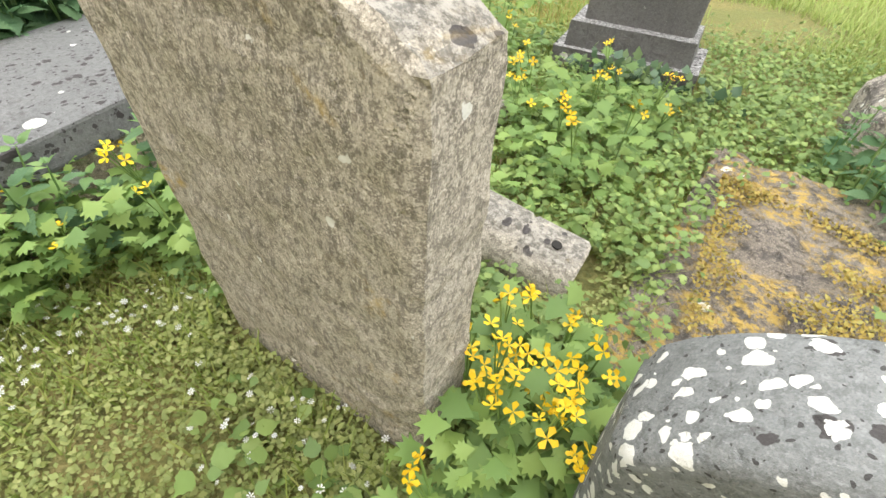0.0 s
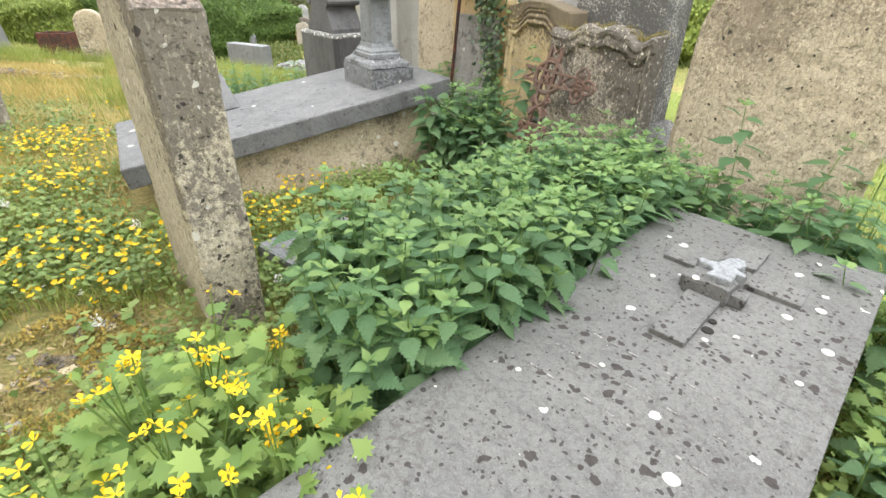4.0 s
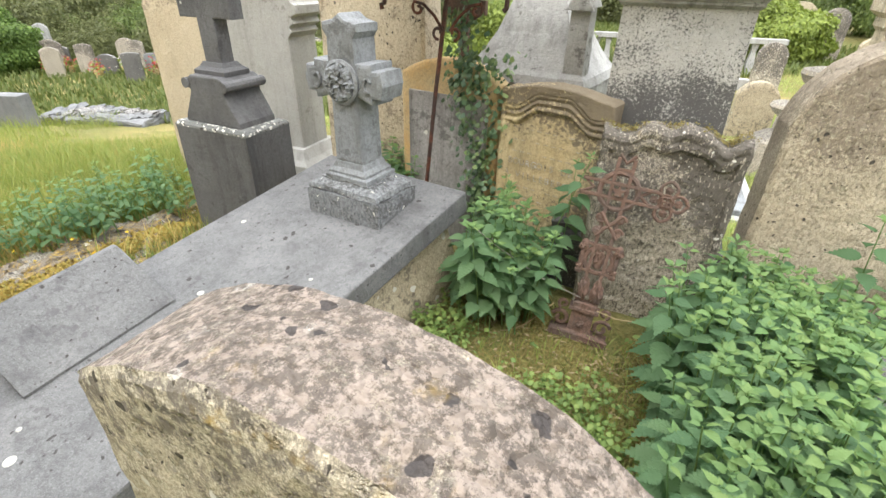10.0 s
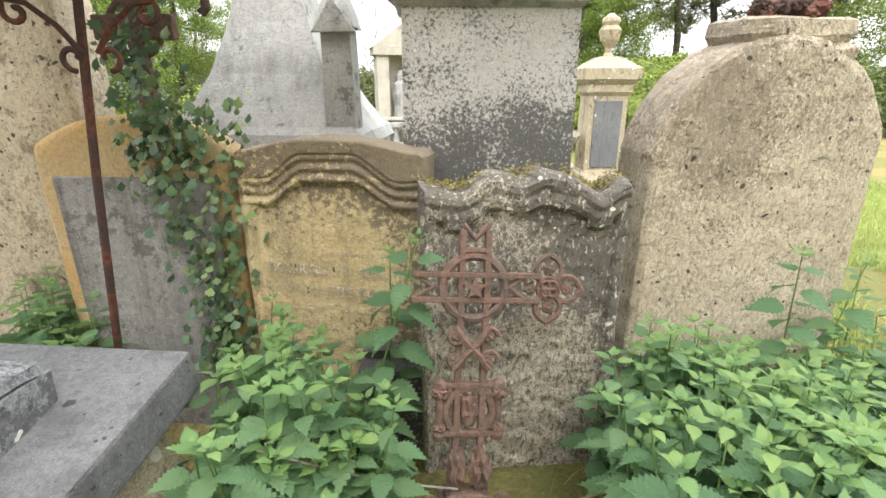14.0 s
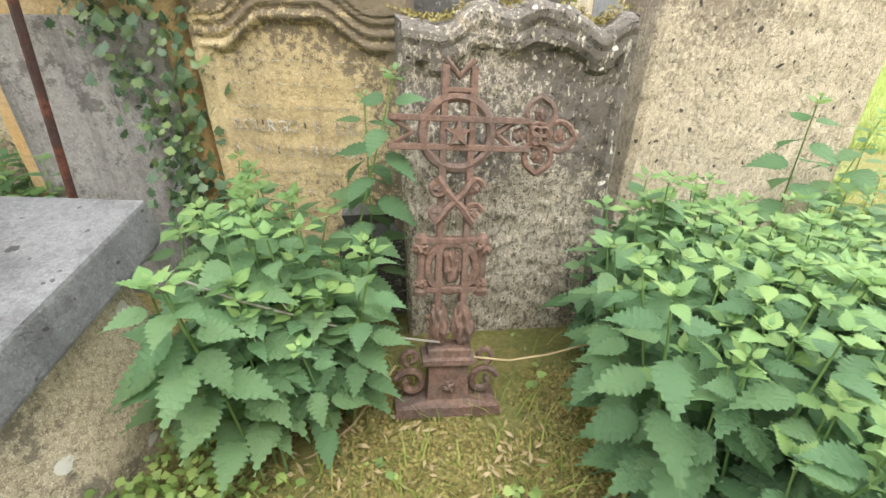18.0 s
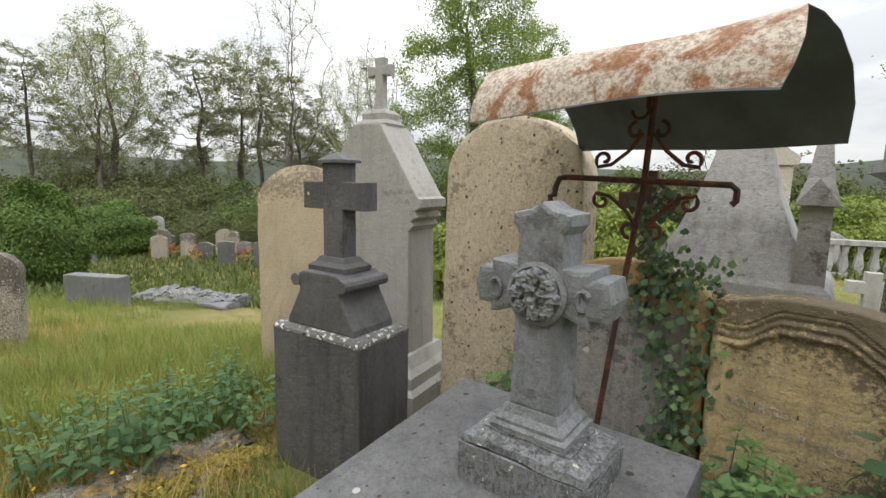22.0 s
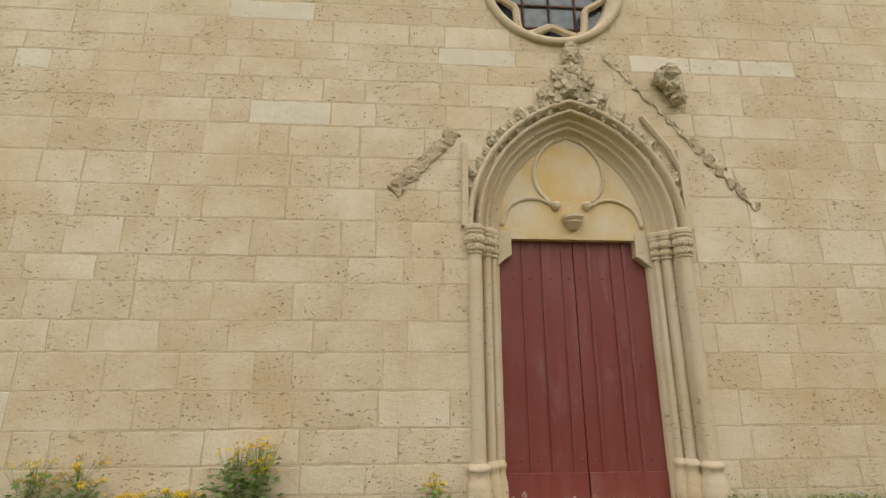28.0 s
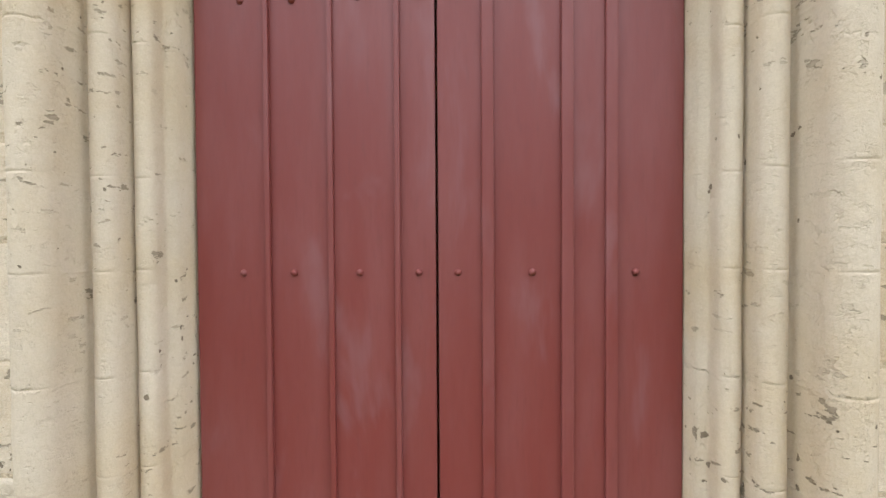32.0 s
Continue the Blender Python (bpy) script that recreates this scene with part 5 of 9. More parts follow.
for k, (x, y, r2) in enumerate(((-0.2, -0.93, 0.026), (0.12, -0.96, 0.02), (0.02, -0.9, 0.01), (-0.3, -0.9, 0.014), (0.25, -0.55, 0.012), (-0.05, -0.2, 0.016), (0.3, 0.1, 0.01), (-0.35, 0.25, 0.014))):
    part("lichen_patch", lathe_bm([(0.001, 0.003), (r2 * 0.8, 0.003), (r2, 0.0005)], 11, 0.003, k), LICHEN, tomb, "white lichen rosette").location = (x, y, 0.0005)
sc = thing("stone_cross", -2.87, 4.205, 0.805, -38, "blue-grey stone cross with a carved rosette on a stepped pedestal", "cross")
sc.scale = (0.95, 0.95, 0.965)
part("pedestal", frusta_bm([(-0.11, 0.232, 0.165), (0.06, 0.232, 0.165)], 0.004, 1, 5), GREYP, sc, "cracked lower block")
part("pedestal_step", frusta_bm([(0.065, 0.227, 0.16), (0.09, 0.222, 0.156), (0.118, 0.157, 0.125), (0.125, 0.157, 0.125)], 0.009, 2, 8), GREYP, sc, "chamfered step with carved leaves")
part("foot_moulding", frusta_bm([(0.125, 0.135, 0.12), (0.145, 0.135, 0.12), (0.153, 0.12, 0.108), (0.165, 0.12, 0.108), (0.185, 0.098, 0.092), (0.215, 0.086, 0.085)]), GREYX, sc)
shaft = [(-0.118, 0.39), (0.118, 0.39), (0.108, 0.55), (0.115, 0.60), (0.2, 0.575), (0.235, 0.57), (0.235, 0.60), (0.30, 0.60), (0.32, 0.665), (0.30, 0.73), (0.235, 0.73), (0.235, 0.76), (0.11, 0.755),
         (0.105, 0.86), (0.135, 0.89), (0.135, 0.925), (0.05, 0.94), (0, 0.965), (-0.05, 0.94), (-0.135, 0.925), (-0.135, 0.89), (-0.105, 0.86), (-0.11, 0.755), (-0.235, 0.76), (-0.235, 0.73),
         (-0.30, 0.73), (-0.32, 0.665), (-0.30, 0.60), (-0.235, 0.60), (-0.235, 0.57), (-0.2, 0.575), (-0.115, 0.60), (-0.108, 0.55)]
part("cross_body", prism_bm([(x * 0.74, 0.34 + (z - 0.39) * 0.95 - (0.13 if z < 0.4 else 0.0)) for x, z in shaft], -0.085, 0.085, 0.018), GREYX, sc, "chamfered cross with gabled ends")
bm = lathe_bm([(0.10, 0.0), (0.102, 0.012), (0.088, 0.02), (0.08, 0.014)], 24)
ro = part("rosette", bm, GREYX, sc, "carved wreath rosette")
ro.matrix_basis = pose(0, -0.085, 0.60, 90, 0, 0)
for k in range(11):
    a, rr = (k * 2 * math.pi / 8, 0.06) if k < 8 else (k * 2.1, 0.028)
    b = lump(0.026, k + 90, 1.0)
    p = part("petal", b, GREYX, ro)
    p.location = (rr * math.cos(a), rr * math.sin(a), 0.015)
for side in (-1, 1):
    part("arm_scroll", tube_bm([(side * (0.15 + 0.02 * math.cos(k)), -0.09, 0.60 + 0.03 * math.sin(k)) for k in np.linspace(0.5, 5.2, 9)], 0.008, 5), GREYX, sc)

# ---- the dark pedestal with its cross ----
bx, by = along(-3.7, 5.0, -34, -0.15, 0.17)
bk = thing("black_cross", bx, by, 0.05, -34, "dark slate cross on a moulded pedestal with white lichened edges", "cross")
part("pedestal", frusta_bm([(0, 0.31, 0.19), (0.865, 0.31, 0.19)], 0.002, 3, 4), BLACK, bk, "streaked dark block")
part("lichened_edge", frusta_bm([(0.866, 0.313, 0.193), (0.88, 0.31, 0.19), (0.897, 0.295, 0.175)], 0.003, 3, 5), LICH, bk, "edge white with lichen")
scroll = [(-0.24, 0.895), (0.24, 0.895), (0.235, 0.93), (0.2, 0.99), (0.15, 1.08), (0.145, 1.10), (0.17, 1.13), (0.17, 1.16), (0.12, 1.19), (-0.12, 1.19), (-0.17, 1.16), (-0.17, 1.13), (-0.145, 1.10), (-0.15, 1.08), (-0.2, 0.99), (-0.235, 0.93)]
part("scrolled_block", prism_bm(scroll, -0.15, 0.15, 0.012, 0.002), BLACK, bk, "scrolled dark block")
for side in (-1, 1):
    part("volute", tube_bm([(side * 0.165, -0.16, 1.14), (side * 0.165, 0.16, 1.14)], 0.032, 10), BLACK, bk)
part("cross_foot", frusta_bm([(1.19, 0.13, 0.10), (1.215, 0.13, 0.10), (1.235, 0.10, 0.075), (1.26, 0.085, 0.06)]), BLACK, bk)
part("cross_body", prism_bm(cross_pts(0.07, 0.215, 1.25, 1.74, 1.575, 0.07), -0.05, 0.05, 0.008), BLACK, bk, "plain dark cross")
part("cross_cap", frusta_bm([(1.74, 0.09, 0.065), (1.755, 0.09, 0.065), (1.79, 0.02, 0.02)]), BLACK, bk)

# ---- the white gabled monument ----
wm_ = thing("white_monument", -3.72 + 0.08, 6.145 + 0.15, 0.0, -30, "pale gabled grave monument with mouldings and a small cross on top", "grave monument")
part("plinth", frusta_bm([(-0.1, 0.52, 0.34), (0.27, 0.52, 0.34), (0.30, 0.48, 0.3), (0.38, 0.48, 0.3), (0.42, 0.44, 0.26), (0.5, 0.40, 0.23)], 0.002, 1, 2), MONU, wm_)
half_ = [(0.37, 0.48), (0.355, 1.36), (0.395, 1.40), (0.375, 1.43), (0.42, 1.46), (0.40, 1.50), (0.455, 1.53), (0.455, 1.585), (0.42, 1.60), (0.115, 2.09)]
part("shaft", prism_bm(half_ + [(-x, z) for x, z in reversed(half_)], -0.17, 0.17, 0.008, 0.002, 3), MONU, wm_, "flat gabled stone with moulded shoulders")
part("neck", frusta_bm([(2.07, 0.115, 0.1), (2.10, 0.13, 0.11), (2.13, 0.10, 0.085), (2.17, 0.105, 0.09), (2.20, 0.075, 0.07)]), MONU, wm_)
part("small_cross", prism_bm(cross_pts(0.032, 0.1, 2.2, 2.56, 2.47, 0.028, 0.012), -0.03, 0.03, 0.006), MONU, wm_)

# ---- the grey monument with cornice, dome and cross ----
rx0, ry0 = along(-1.259, 4.172, -33, -0.07, 0.15)
rc = thing("domed_monument", rx0, ry0, 0.0, -33, "pale grey headstone with black crust, cornice, dome and cross", "grave monument")
part("plinth", frusta_bm([(-0.1, 0.48, 0.3), (0.46, 0.48, 0.3), (0.5, 0.45, 0.27), (0.54, 0.46, 0.28), (0.58, 0.40, 0.22), (0.64, 0.33, 0.17)], 0.002, 4, 2), RCM, rc)
part("shaft", frusta_bm([(0.6, 0.30, 0.15), (1.70, 0.29, 0.145)], 0.002, 5, 6), RCM, rc, "crusted shaft")
part("cornice", frusta_bm([(1.69, 0.295, 0.15), (1.705, 0.31, 0.165), (1.715, 0.31, 0.165), (1.735, 0.32, 0.175), (1.76, 0.35, 0.2), (1.78, 0.385, 0.225), (1.815, 0.385, 0.225)]), PALE, rc, "moulded cornice")
part("dome", prism_bm([(-0.235 * math.cos(a * math.pi / 24), 1.815 + 0.20 * math.sin(a * math.pi / 24)) for a in range(25)], -0.12, 0.12, 0.02), PALE, rc, "half-round stone top")
for side in (-1, 1):
    pts = [(side * 0.385, 1.815), (side * 0.25, 1.815), (side * 0.27, 1.86), (side * 0.31, 1.92), (side * 0.36, 1.97), (side * 0.385, 1.985)]
    ac = part("acroterion", prism_bm(pts, -0.13, -0.02, 0.006), PALE, rc, "carved corner palmette")
    for j in range(3):
        part("scroll", tube_bm([(side * (0.345 - 0.0 * j + (0.03 - 0.006 * j) * math.cos(k)), -0.132, 1.85 + 0.035 * j + 0.02 * math.sin(k)) for k in np.linspace(0, 5, 8)], 0.006, 5), PALE, ac)
part("cross_foot", frusta_bm([(2.0, 0.075, 0.06), (2.03, 0.065, 0.05), (2.06, 0.04, 0.035)]), PALE, rc)
part("cross_body", prism_bm(cross_pts(0.032, 0.105, 2.04, 2.42, 2.29, 0.032, 0.008), -0.03, 0.03, 0.006), PALE, rc)

# ---- the concave spire with a gabled pinnacle ----
px_, py_ = along(-1.68, 4.75, -40, -0.27, 0.36)
sp = thing("spire_monument", px_, py_, 0.0, -40, "pale grey concave spire monument with a small gabled pinnacle", "grave monument")
part("body", frusta_bm([(-0.1, 0.42, 0.36), (1.22, 0.40, 0.34)], 0.002, 7, 4), PALE, sp)
part("spire", frusta_bm([(1.22, 0.42, 0.36), (1.27, 0.40, 0.345), (1.3, 0.37, 0.32), (1.38, 0.31, 0.27), (1.5, 0.24, 0.21), (1.7, 0.165, 0.145), (1.9, 0.115, 0.1), (2.15, 0.07, 0.065), (2.3, 0.05, 0.05)], 0.0015, 2, 1), PALE, sp, "smooth concave spire")
part("knob", lathe_bm([(0.04, 2.3), (0.07, 2.34), (0.05, 2.38), (0.085, 2.44), (0.06, 2.5), (0.02, 2.54)], 14), PALE, sp)
for sx_, sy_ in ((0.32, -0.26),):
    pin = part("pinnacle", frusta_bm([(1.25, 0.06, 0.06), (1.66, 0.055, 0.055), (1.66, 0.075, 0.075), (1.76, 0.045, 0.045), (2.02, 0.016, 0.016)]), PALE, sp, "slender gabled pinnacle")
    pin.location = (sx_, sy_, 0)
    part("gablet", prism_bm([(-0.085, 1.64), (0.085, 1.64), (0.0, 1.76)], -0.085, -0.07, 0.004), PALE, pin)

# ---- the pillar with an urn, further back ----
ur = thing("urn_pillar", 2.9, 6.8, -0.2, -33, "stone pillar with grey panel, moulded cap and urn", "grave monument")
ur.scale = (0.66, 0.6, 1.03)
part("plinth", frusta_bm([(0, 0.55, 0.45), (0.5, 0.53, 0.43), (0.56, 0.46, 0.36), (0.62, 0.42, 0.32)], 0.004, 1, 3), LIME, ur)
part("shaft", frusta_bm([(0.6, 0.37, 0.3), (1.5, 0.36, 0.29)], 0.003, 2, 4), LIME, ur)
part("panel", box_bm(-0.26, 0.26, -0.325, -0.28, 0.66, 1.44, 0.006), GREY, ur, "grey stone panel")
part("cap", frusta_bm([(1.5, 0.37, 0.30), (1.54, 0.42, 0.35), (1.62, 0.41, 0.34), (1.68, 0.52, 0.44), (1.80, 0.52, 0.44), (1.86, 0.38, 0.3), (1.93, 0.2, 0.17)], 0.006, 3, 3), LIME, ur, "moulded cap")
part("urn", lathe_bm([(0.13, 1.9), (0.06, 1.98), (0.07, 2.03), (0.17, 2.12), (0.2, 2.22), (0.14, 2.27), (0.17, 2.31), (0.15, 2.35), (0.04, 2.4)], 16, 0.006, 2), LIME, ur)

# ---- the rusty cast-iron cross ----
ic = thing("cast_iron_cross", -1.66, 3.90, 0.13, -30, "rusty cast-iron grave cross with ring, star and trefoil", "cross")


ic.matrix_basis = pose(-1.79, 3.745, 0.155, 0, 0, -30) @ pose(0, 0, 0, -14.5, 4.0, 0)


def spiral(cx, cz, r0, r1, a0, a1, y=0.0, n=14):
    return [(cx + (r0 + (r1 - r0) * i / n) * math.cos(a0 + (a1 - a0) * i / n), y, cz + (r0 + (r1 - r0) * i / n) * math.sin(a0 + (a1 - a0) * i / n)) for i in range(n + 1)]


def loop(cx, cz, r, n=20, y=0.0):
    return spiral(cx, cz, r, r, 0, 2 * math.pi, y, n)


part("plinth", frusta_bm([(0, 0.15, 0.055), (0.03, 0.15, 0.055), (0.034, 0.13, 0.045), (0.045, 0.06, 0.035), (0.12, 0.055, 0.03), (0.155, 0.055, 0.03), (0.16, 0.075, 0.045), (0.175, 0.075, 0.045), (0.18, 0.06, 0.035), (0.20, 0.06, 0.035), (0.205, 0.045, 0.03)], 0.003, 1, 2), IRON, ic, "stepped iron foot")
part("foot_star", lump(0.02, 51, 0.5), IRON, ic).location = (0, -0.035, 0.09)
for side in (-1, 1):
    part("foot_scroll", tube_bm(spiral(side * 0.105, 0.083, 0.046, 0.012, 0.3 if side > 0 else math.pi - 0.3, (0.3 + 7) if side > 0 else math.pi - 7.3), 0.011, 6), IRON, ic)
    part("foot_scroll", tube_bm(spiral(side * 0.105, 0.165, 0.028, 0.008, -1.2 if side > 0 else math.pi + 1.2, 5 if side > 0 else math.pi - 5), 0.009, 6), IRON, ic)
    part("upright", box_bm(side * 0.036 - 0.009, side * 0.036 + 0.009, -0.012, 0.012, 0.2, 0.95, 0.003), IRON, ic)
    fig = part("side_figure", lump(0.035, side + 5, 0.7), IRON, ic, "worn cast figure")
    fig.matrix_basis = pose(side * 0.035, -0.01, 0.27) @ Matrix.Diagonal((0.8, 1, 1.7, 1))
    part("cross_scroll", tube_bm([(side * 0.05, -0.012, 0.56), (side * 0.02, -0.014, 0.60), (-side * 0.02, -0.014, 0.64), (-side * 0.05, -0.012, 0.68)], 0.011, 6), IRON, ic)
    for z in (0.59, 0.655):
        part("curl", tube_bm(spiral(side * 0.048, z, 0.026, 0.006, 0, side * 6, -0.012), 0.008, 6), IRON, ic)
    part("medallion_knob", lump(0.022, side + 11), IRON, ic).location = (side * 0.085, 0, 0.49)
    part("medallion_knob", lump(0.018, side + 12), IRON, ic).location = (side * 0.082, 0, 0.39)
part("medallion", tube_bm(loop(0, 0.435, 0.068), 0.013, 6), IRON, ic)
part("medallion_figure", lump(0.032, 31, 0.5), IRON, ic).matrix_basis = pose(0, 0, 0.44) @ Matrix.Diagonal((0.8, 1, 1.6, 1))
part("medallion_bar", box_bm(-0.095, 0.095, -0.013, 0.013, 0.365, 0.38, 0.003), IRON, ic)
part("medallion_bar", box_bm(-0.095, 0.095, -0.013, 0.013, 0.505, 0.52, 0.003), IRON, ic)
part("ring", tube_bm(loop(0, 0.79, 0.088, 28), 0.014, 7), IRON, ic, "iron ring")
for z in (0.755, 0.825):
    part("arm_bar", box_bm(-0.175, 0.19, -0.013, 0.013, z - 0.008, z + 0.008, 0.003), IRON, ic)
part("star", prism_bm([((0.036 if k % 2 == 0 else 0.014) * math.sin(k * math.pi / 5), 0.79 + (0.036 if k % 2 == 0 else 0.014) * math.cos(k * math.pi / 5)) for k in range(10)], -0.022, 0.0), IRON, ic)
for s1_, s2_ in ((-1, 1), (1, 1), (1, -1), (-1, -1)):
    part("lattice", box_bm(min(s1_ * 0.03, s1_ * 0.038), max(s1_ * 0.03, s1_ * 0.038), -0.01, 0.01, 0.79 - 0.085 * (s2_ < 0), 0.79 + 0.085 * (s2_ > 0), 0.002), IRON, ic)
part("chevron", tube_bm([(-0.17, 0, 0.825), (-0.115, 0, 0.79), (-0.17, 0, 0.755)], 0.009, 6), IRON, ic)
part("chevron", tube_bm([(-0.036, 0, 0.965), (0.0, 0, 0.925), (0.036, 0, 0.965)], 0.009, 6), IRON, ic)
part("top_bar", box_bm(-0.045, 0.045, -0.011, 0.011, 0.888, 0.90, 0.002), IRON, ic)
QX, QZ = 0.215, 0.79
for a0 in (0, math.pi / 2, math.pi, -math.pi / 2):
    cx, cz, tip = QX + 0.054 * math.cos(a0), QZ + 0.054 * math.sin(a0), 0.098 if a0 != math.pi else 0.115
    rim_ = [(QX + tip * math.cos(a0), 0, QZ + tip * math.sin(a0))]
    rim_ += [(cx + 0.037 * math.cos(a), 0, cz + 0.037 * math.sin(a)) for a in np.linspace(a0 + 0.75, a0 + 2 * math.pi - 0.75, 13)] + rim_
    part("trefoil_loop", tube_bm(rim_, 0.0085, 6), IRON, ic)
    part("trefoil_bud", lump(0.017, 70 + a0, 0.5), IRON, ic).location = (cx, 0, cz)
    part("flower_petal", tube_bm(loop(QX + 0.014 * math.cos(a0 + 0.78), QZ + 0.014 * math.sin(a0 + 0.78), 0.012, 10, -0.008), 0.004, 5), IRON, ic)
    part("rosette_bud", lump(0.017, 80 + a0, 0.6), IRON, ic).location = (0.047 * math.copysign(1, math.cos(a0 + 0.78)), -0.012, 0.622 + 0.033 * math.copysign(1, math.sin(a0 + 0.78)))
part("trefoil_ring", tube_bm(loop(QX, QZ, 0.032), 0.006, 6, ), IRON, ic)
for side in (-1, 1):
    part("medallion_pillar", lathe_bm([(0.018, 0.355), (0.02, 0.37), (0.012, 0.385), (0.013, 0.49), (0.02, 0.505), (0.018, 0.52), (0.008, 0.53)], 10, 0.002, side), IRON, ic, "small turned pillar").location = (side * 0.083, 0, 0)

# ---- the wrought-iron cross under its tin roof ----
pc = thing("wrought_iron_cross", -2.475, 4.765, 0.1, -29, "thin rusty wrought-iron cross with scrolls on a leaning rod", "cross")
part("rod", tube_bm([(-0.02, 0, 0), (-0.01, 0, 0.5), (0.05, 0, 1.1), (0.11, 0, 1.6), (0.13, 0, 2.06)], 0.013, 8), WROUGHT, pc, "round iron rod")
part("cross_bar", tube_bm([(-0.27, -0.01, 1.53), (-0.275, -0.01, 1.555), (-0.255, -0.01, 1.56), (-0.25, -0.01, 1.60), (-0.235, -0.01, 1.635), (-0.2, -0.01, 1.64), (0.1, -0.01, 1.63), (0.42, -0.01, 1.62), (0.44, -0.01, 1.60), (0.44, -0.01, 1.56), (0.425, -0.01, 1.545)], 0.013, 8), WROUGHT, pc, "bar with hooked ends")
for sxx in (-1, 1):
    for szz in (-1, 1):
        cx, cz = 0.115 + sxx * 0.165, 1.63 + szz * 0.075
        arcp = [(0.115 + sxx * 0.02, -0.012, 1.63 + szz * 0.19), (0.115 + sxx * 0.07, -0.012, 1.63 + szz * 0.12), (0.115 + sxx * 0.135, -0.012, 1.63 + szz * 0.065), (0.115 + sxx * 0.19, -0.012, 1.63 + szz * 0.055)]
        part("scroll", tube_bm(arcp + spiral(cx, cz + szz * 0.012, 0.034, 0.008, -szz * 0.4 if sxx > 0 else math.pi + szz * 0.4, (-szz * 0.4 + szz * 5.4) if sxx > 0 else (math.pi + szz * 0.4 - szz * 5.4), -0.012), 0.0085, 6), WROUGHT, pc)
        part("scroll", tube_bm(spiral(0.115 + sxx * 0.045, 1.63 + szz * 0.2, 0.038, 0.008, math.pi / 2 * szz + (0 if 1 else 0), math.pi / 2 * szz + sxx * szz * -5.2, -0.012), 0.0085, 6), WROUGHT, pc)

can = thing("tin_roof", -2.395, 4.715, 0.0, -49.5, "curved rusty sheet-metal roof over a grave cross", "grave roof")
PROF = [(-0.43, 1.985), (-0.42, 2.06), (-0.385, 2.13), (-0.32, 2.185), (-0.22, 2.215), (-0.1, 2.228), (0.02, 2.222), (0.14, 2.185), (0.26, 2.115), (0.36, 2.01), (0.43, 1.885)]
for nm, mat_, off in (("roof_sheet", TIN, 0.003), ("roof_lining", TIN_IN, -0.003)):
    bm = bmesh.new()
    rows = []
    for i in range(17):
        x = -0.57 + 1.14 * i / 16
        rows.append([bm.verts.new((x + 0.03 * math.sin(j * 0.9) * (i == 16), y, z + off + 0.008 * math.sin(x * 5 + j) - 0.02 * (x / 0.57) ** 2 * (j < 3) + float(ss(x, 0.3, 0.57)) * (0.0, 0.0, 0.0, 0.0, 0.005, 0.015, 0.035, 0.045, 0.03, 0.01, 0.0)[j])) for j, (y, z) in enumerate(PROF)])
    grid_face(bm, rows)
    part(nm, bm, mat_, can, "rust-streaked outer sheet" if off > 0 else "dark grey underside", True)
part("roof_hook", tube_bm(spiral(-0.03, 2.02, 0.04, 0.03, math.pi, 2 * math.pi, 0.03), 0.007, 6), WROUGHT, can)
part("roof_strut", tube_bm([(0.0, 0.03, 2.02), (0.0, 0.03, 2.19)], 0.012, 6), WROUGHT, can)

# an old iron cross in the ivy, and the wire across the nettles
ivc = thing("ivy_iron_cross", -2.23, 4.98, 1.0, -40, "small rusty iron cross wrapped in ivy behind a headstone", "cross")
part("upright", box_bm(-0.03, 0.03, -0.015, 0.015, -0.9, 0.78, 0.006), IRON, ivc)
part("arm_bar", box_bm(-0.14, 0.14, -0.018, 0.018, 0.6, 0.68, 0.008), IRON, ivc)
part("roundel", tube_bm(loop(0, 0.64, 0.09), 0.012, 6), IRON, ivc)
wr_ = part("barbed_wire", tube_bm([(-2.33, 3.896, 0.75), (-2.247, 3.871, 0.678), (-2.122, 3.845, 0.587), (-1.998, 3.82, 0.494), (-1.926, 3.801, 0.458), (-1.8, 3.76, 0.4)], 0.003, 5), WIRE)
for u in (0.2, 0.42, 0.62, 0.83):
    bx, by, bz = -2.33 + 0.4 * u, 3.896 - 0.1 * u, 0.75 - 0.3 * u + 0.02 * u * (1 - u)
    part("barb", tube_bm([(bx, by - 0.004, bz - 0.012), (bx + 0.004, by - 0.004, bz), (bx, by + 0.004, bz + 0.012)], 0.0018, 4), WIRE, wr_)
tagged(wr_, "rusted barbed wire strung through the nettles", "wire")
wr_ = part("fallen_cane", tube_bm([(-1.735, 3.691, 0.361), (-1.665, 3.628, 0.355), (-1.58, 3.567, 0.373), (-1.45, 3.5, 0.4)], 0.003, 5), STRAW)
tagged(wr_, "thin dry stalk lying across the grave", "twig")
wr_ = part("dry_stalk", tube_bm([(-1.912, 3.812, 0.34), (-1.987, 3.816, 0.26), (-2.063, 3.807, 0.21), (-2.145, 3.805, 0.185), (-2.272, 3.818, 0.175)], 0.0032, 5), STRAW)
tagged(wr_, "dry bent stalk among the nettles", "twig")

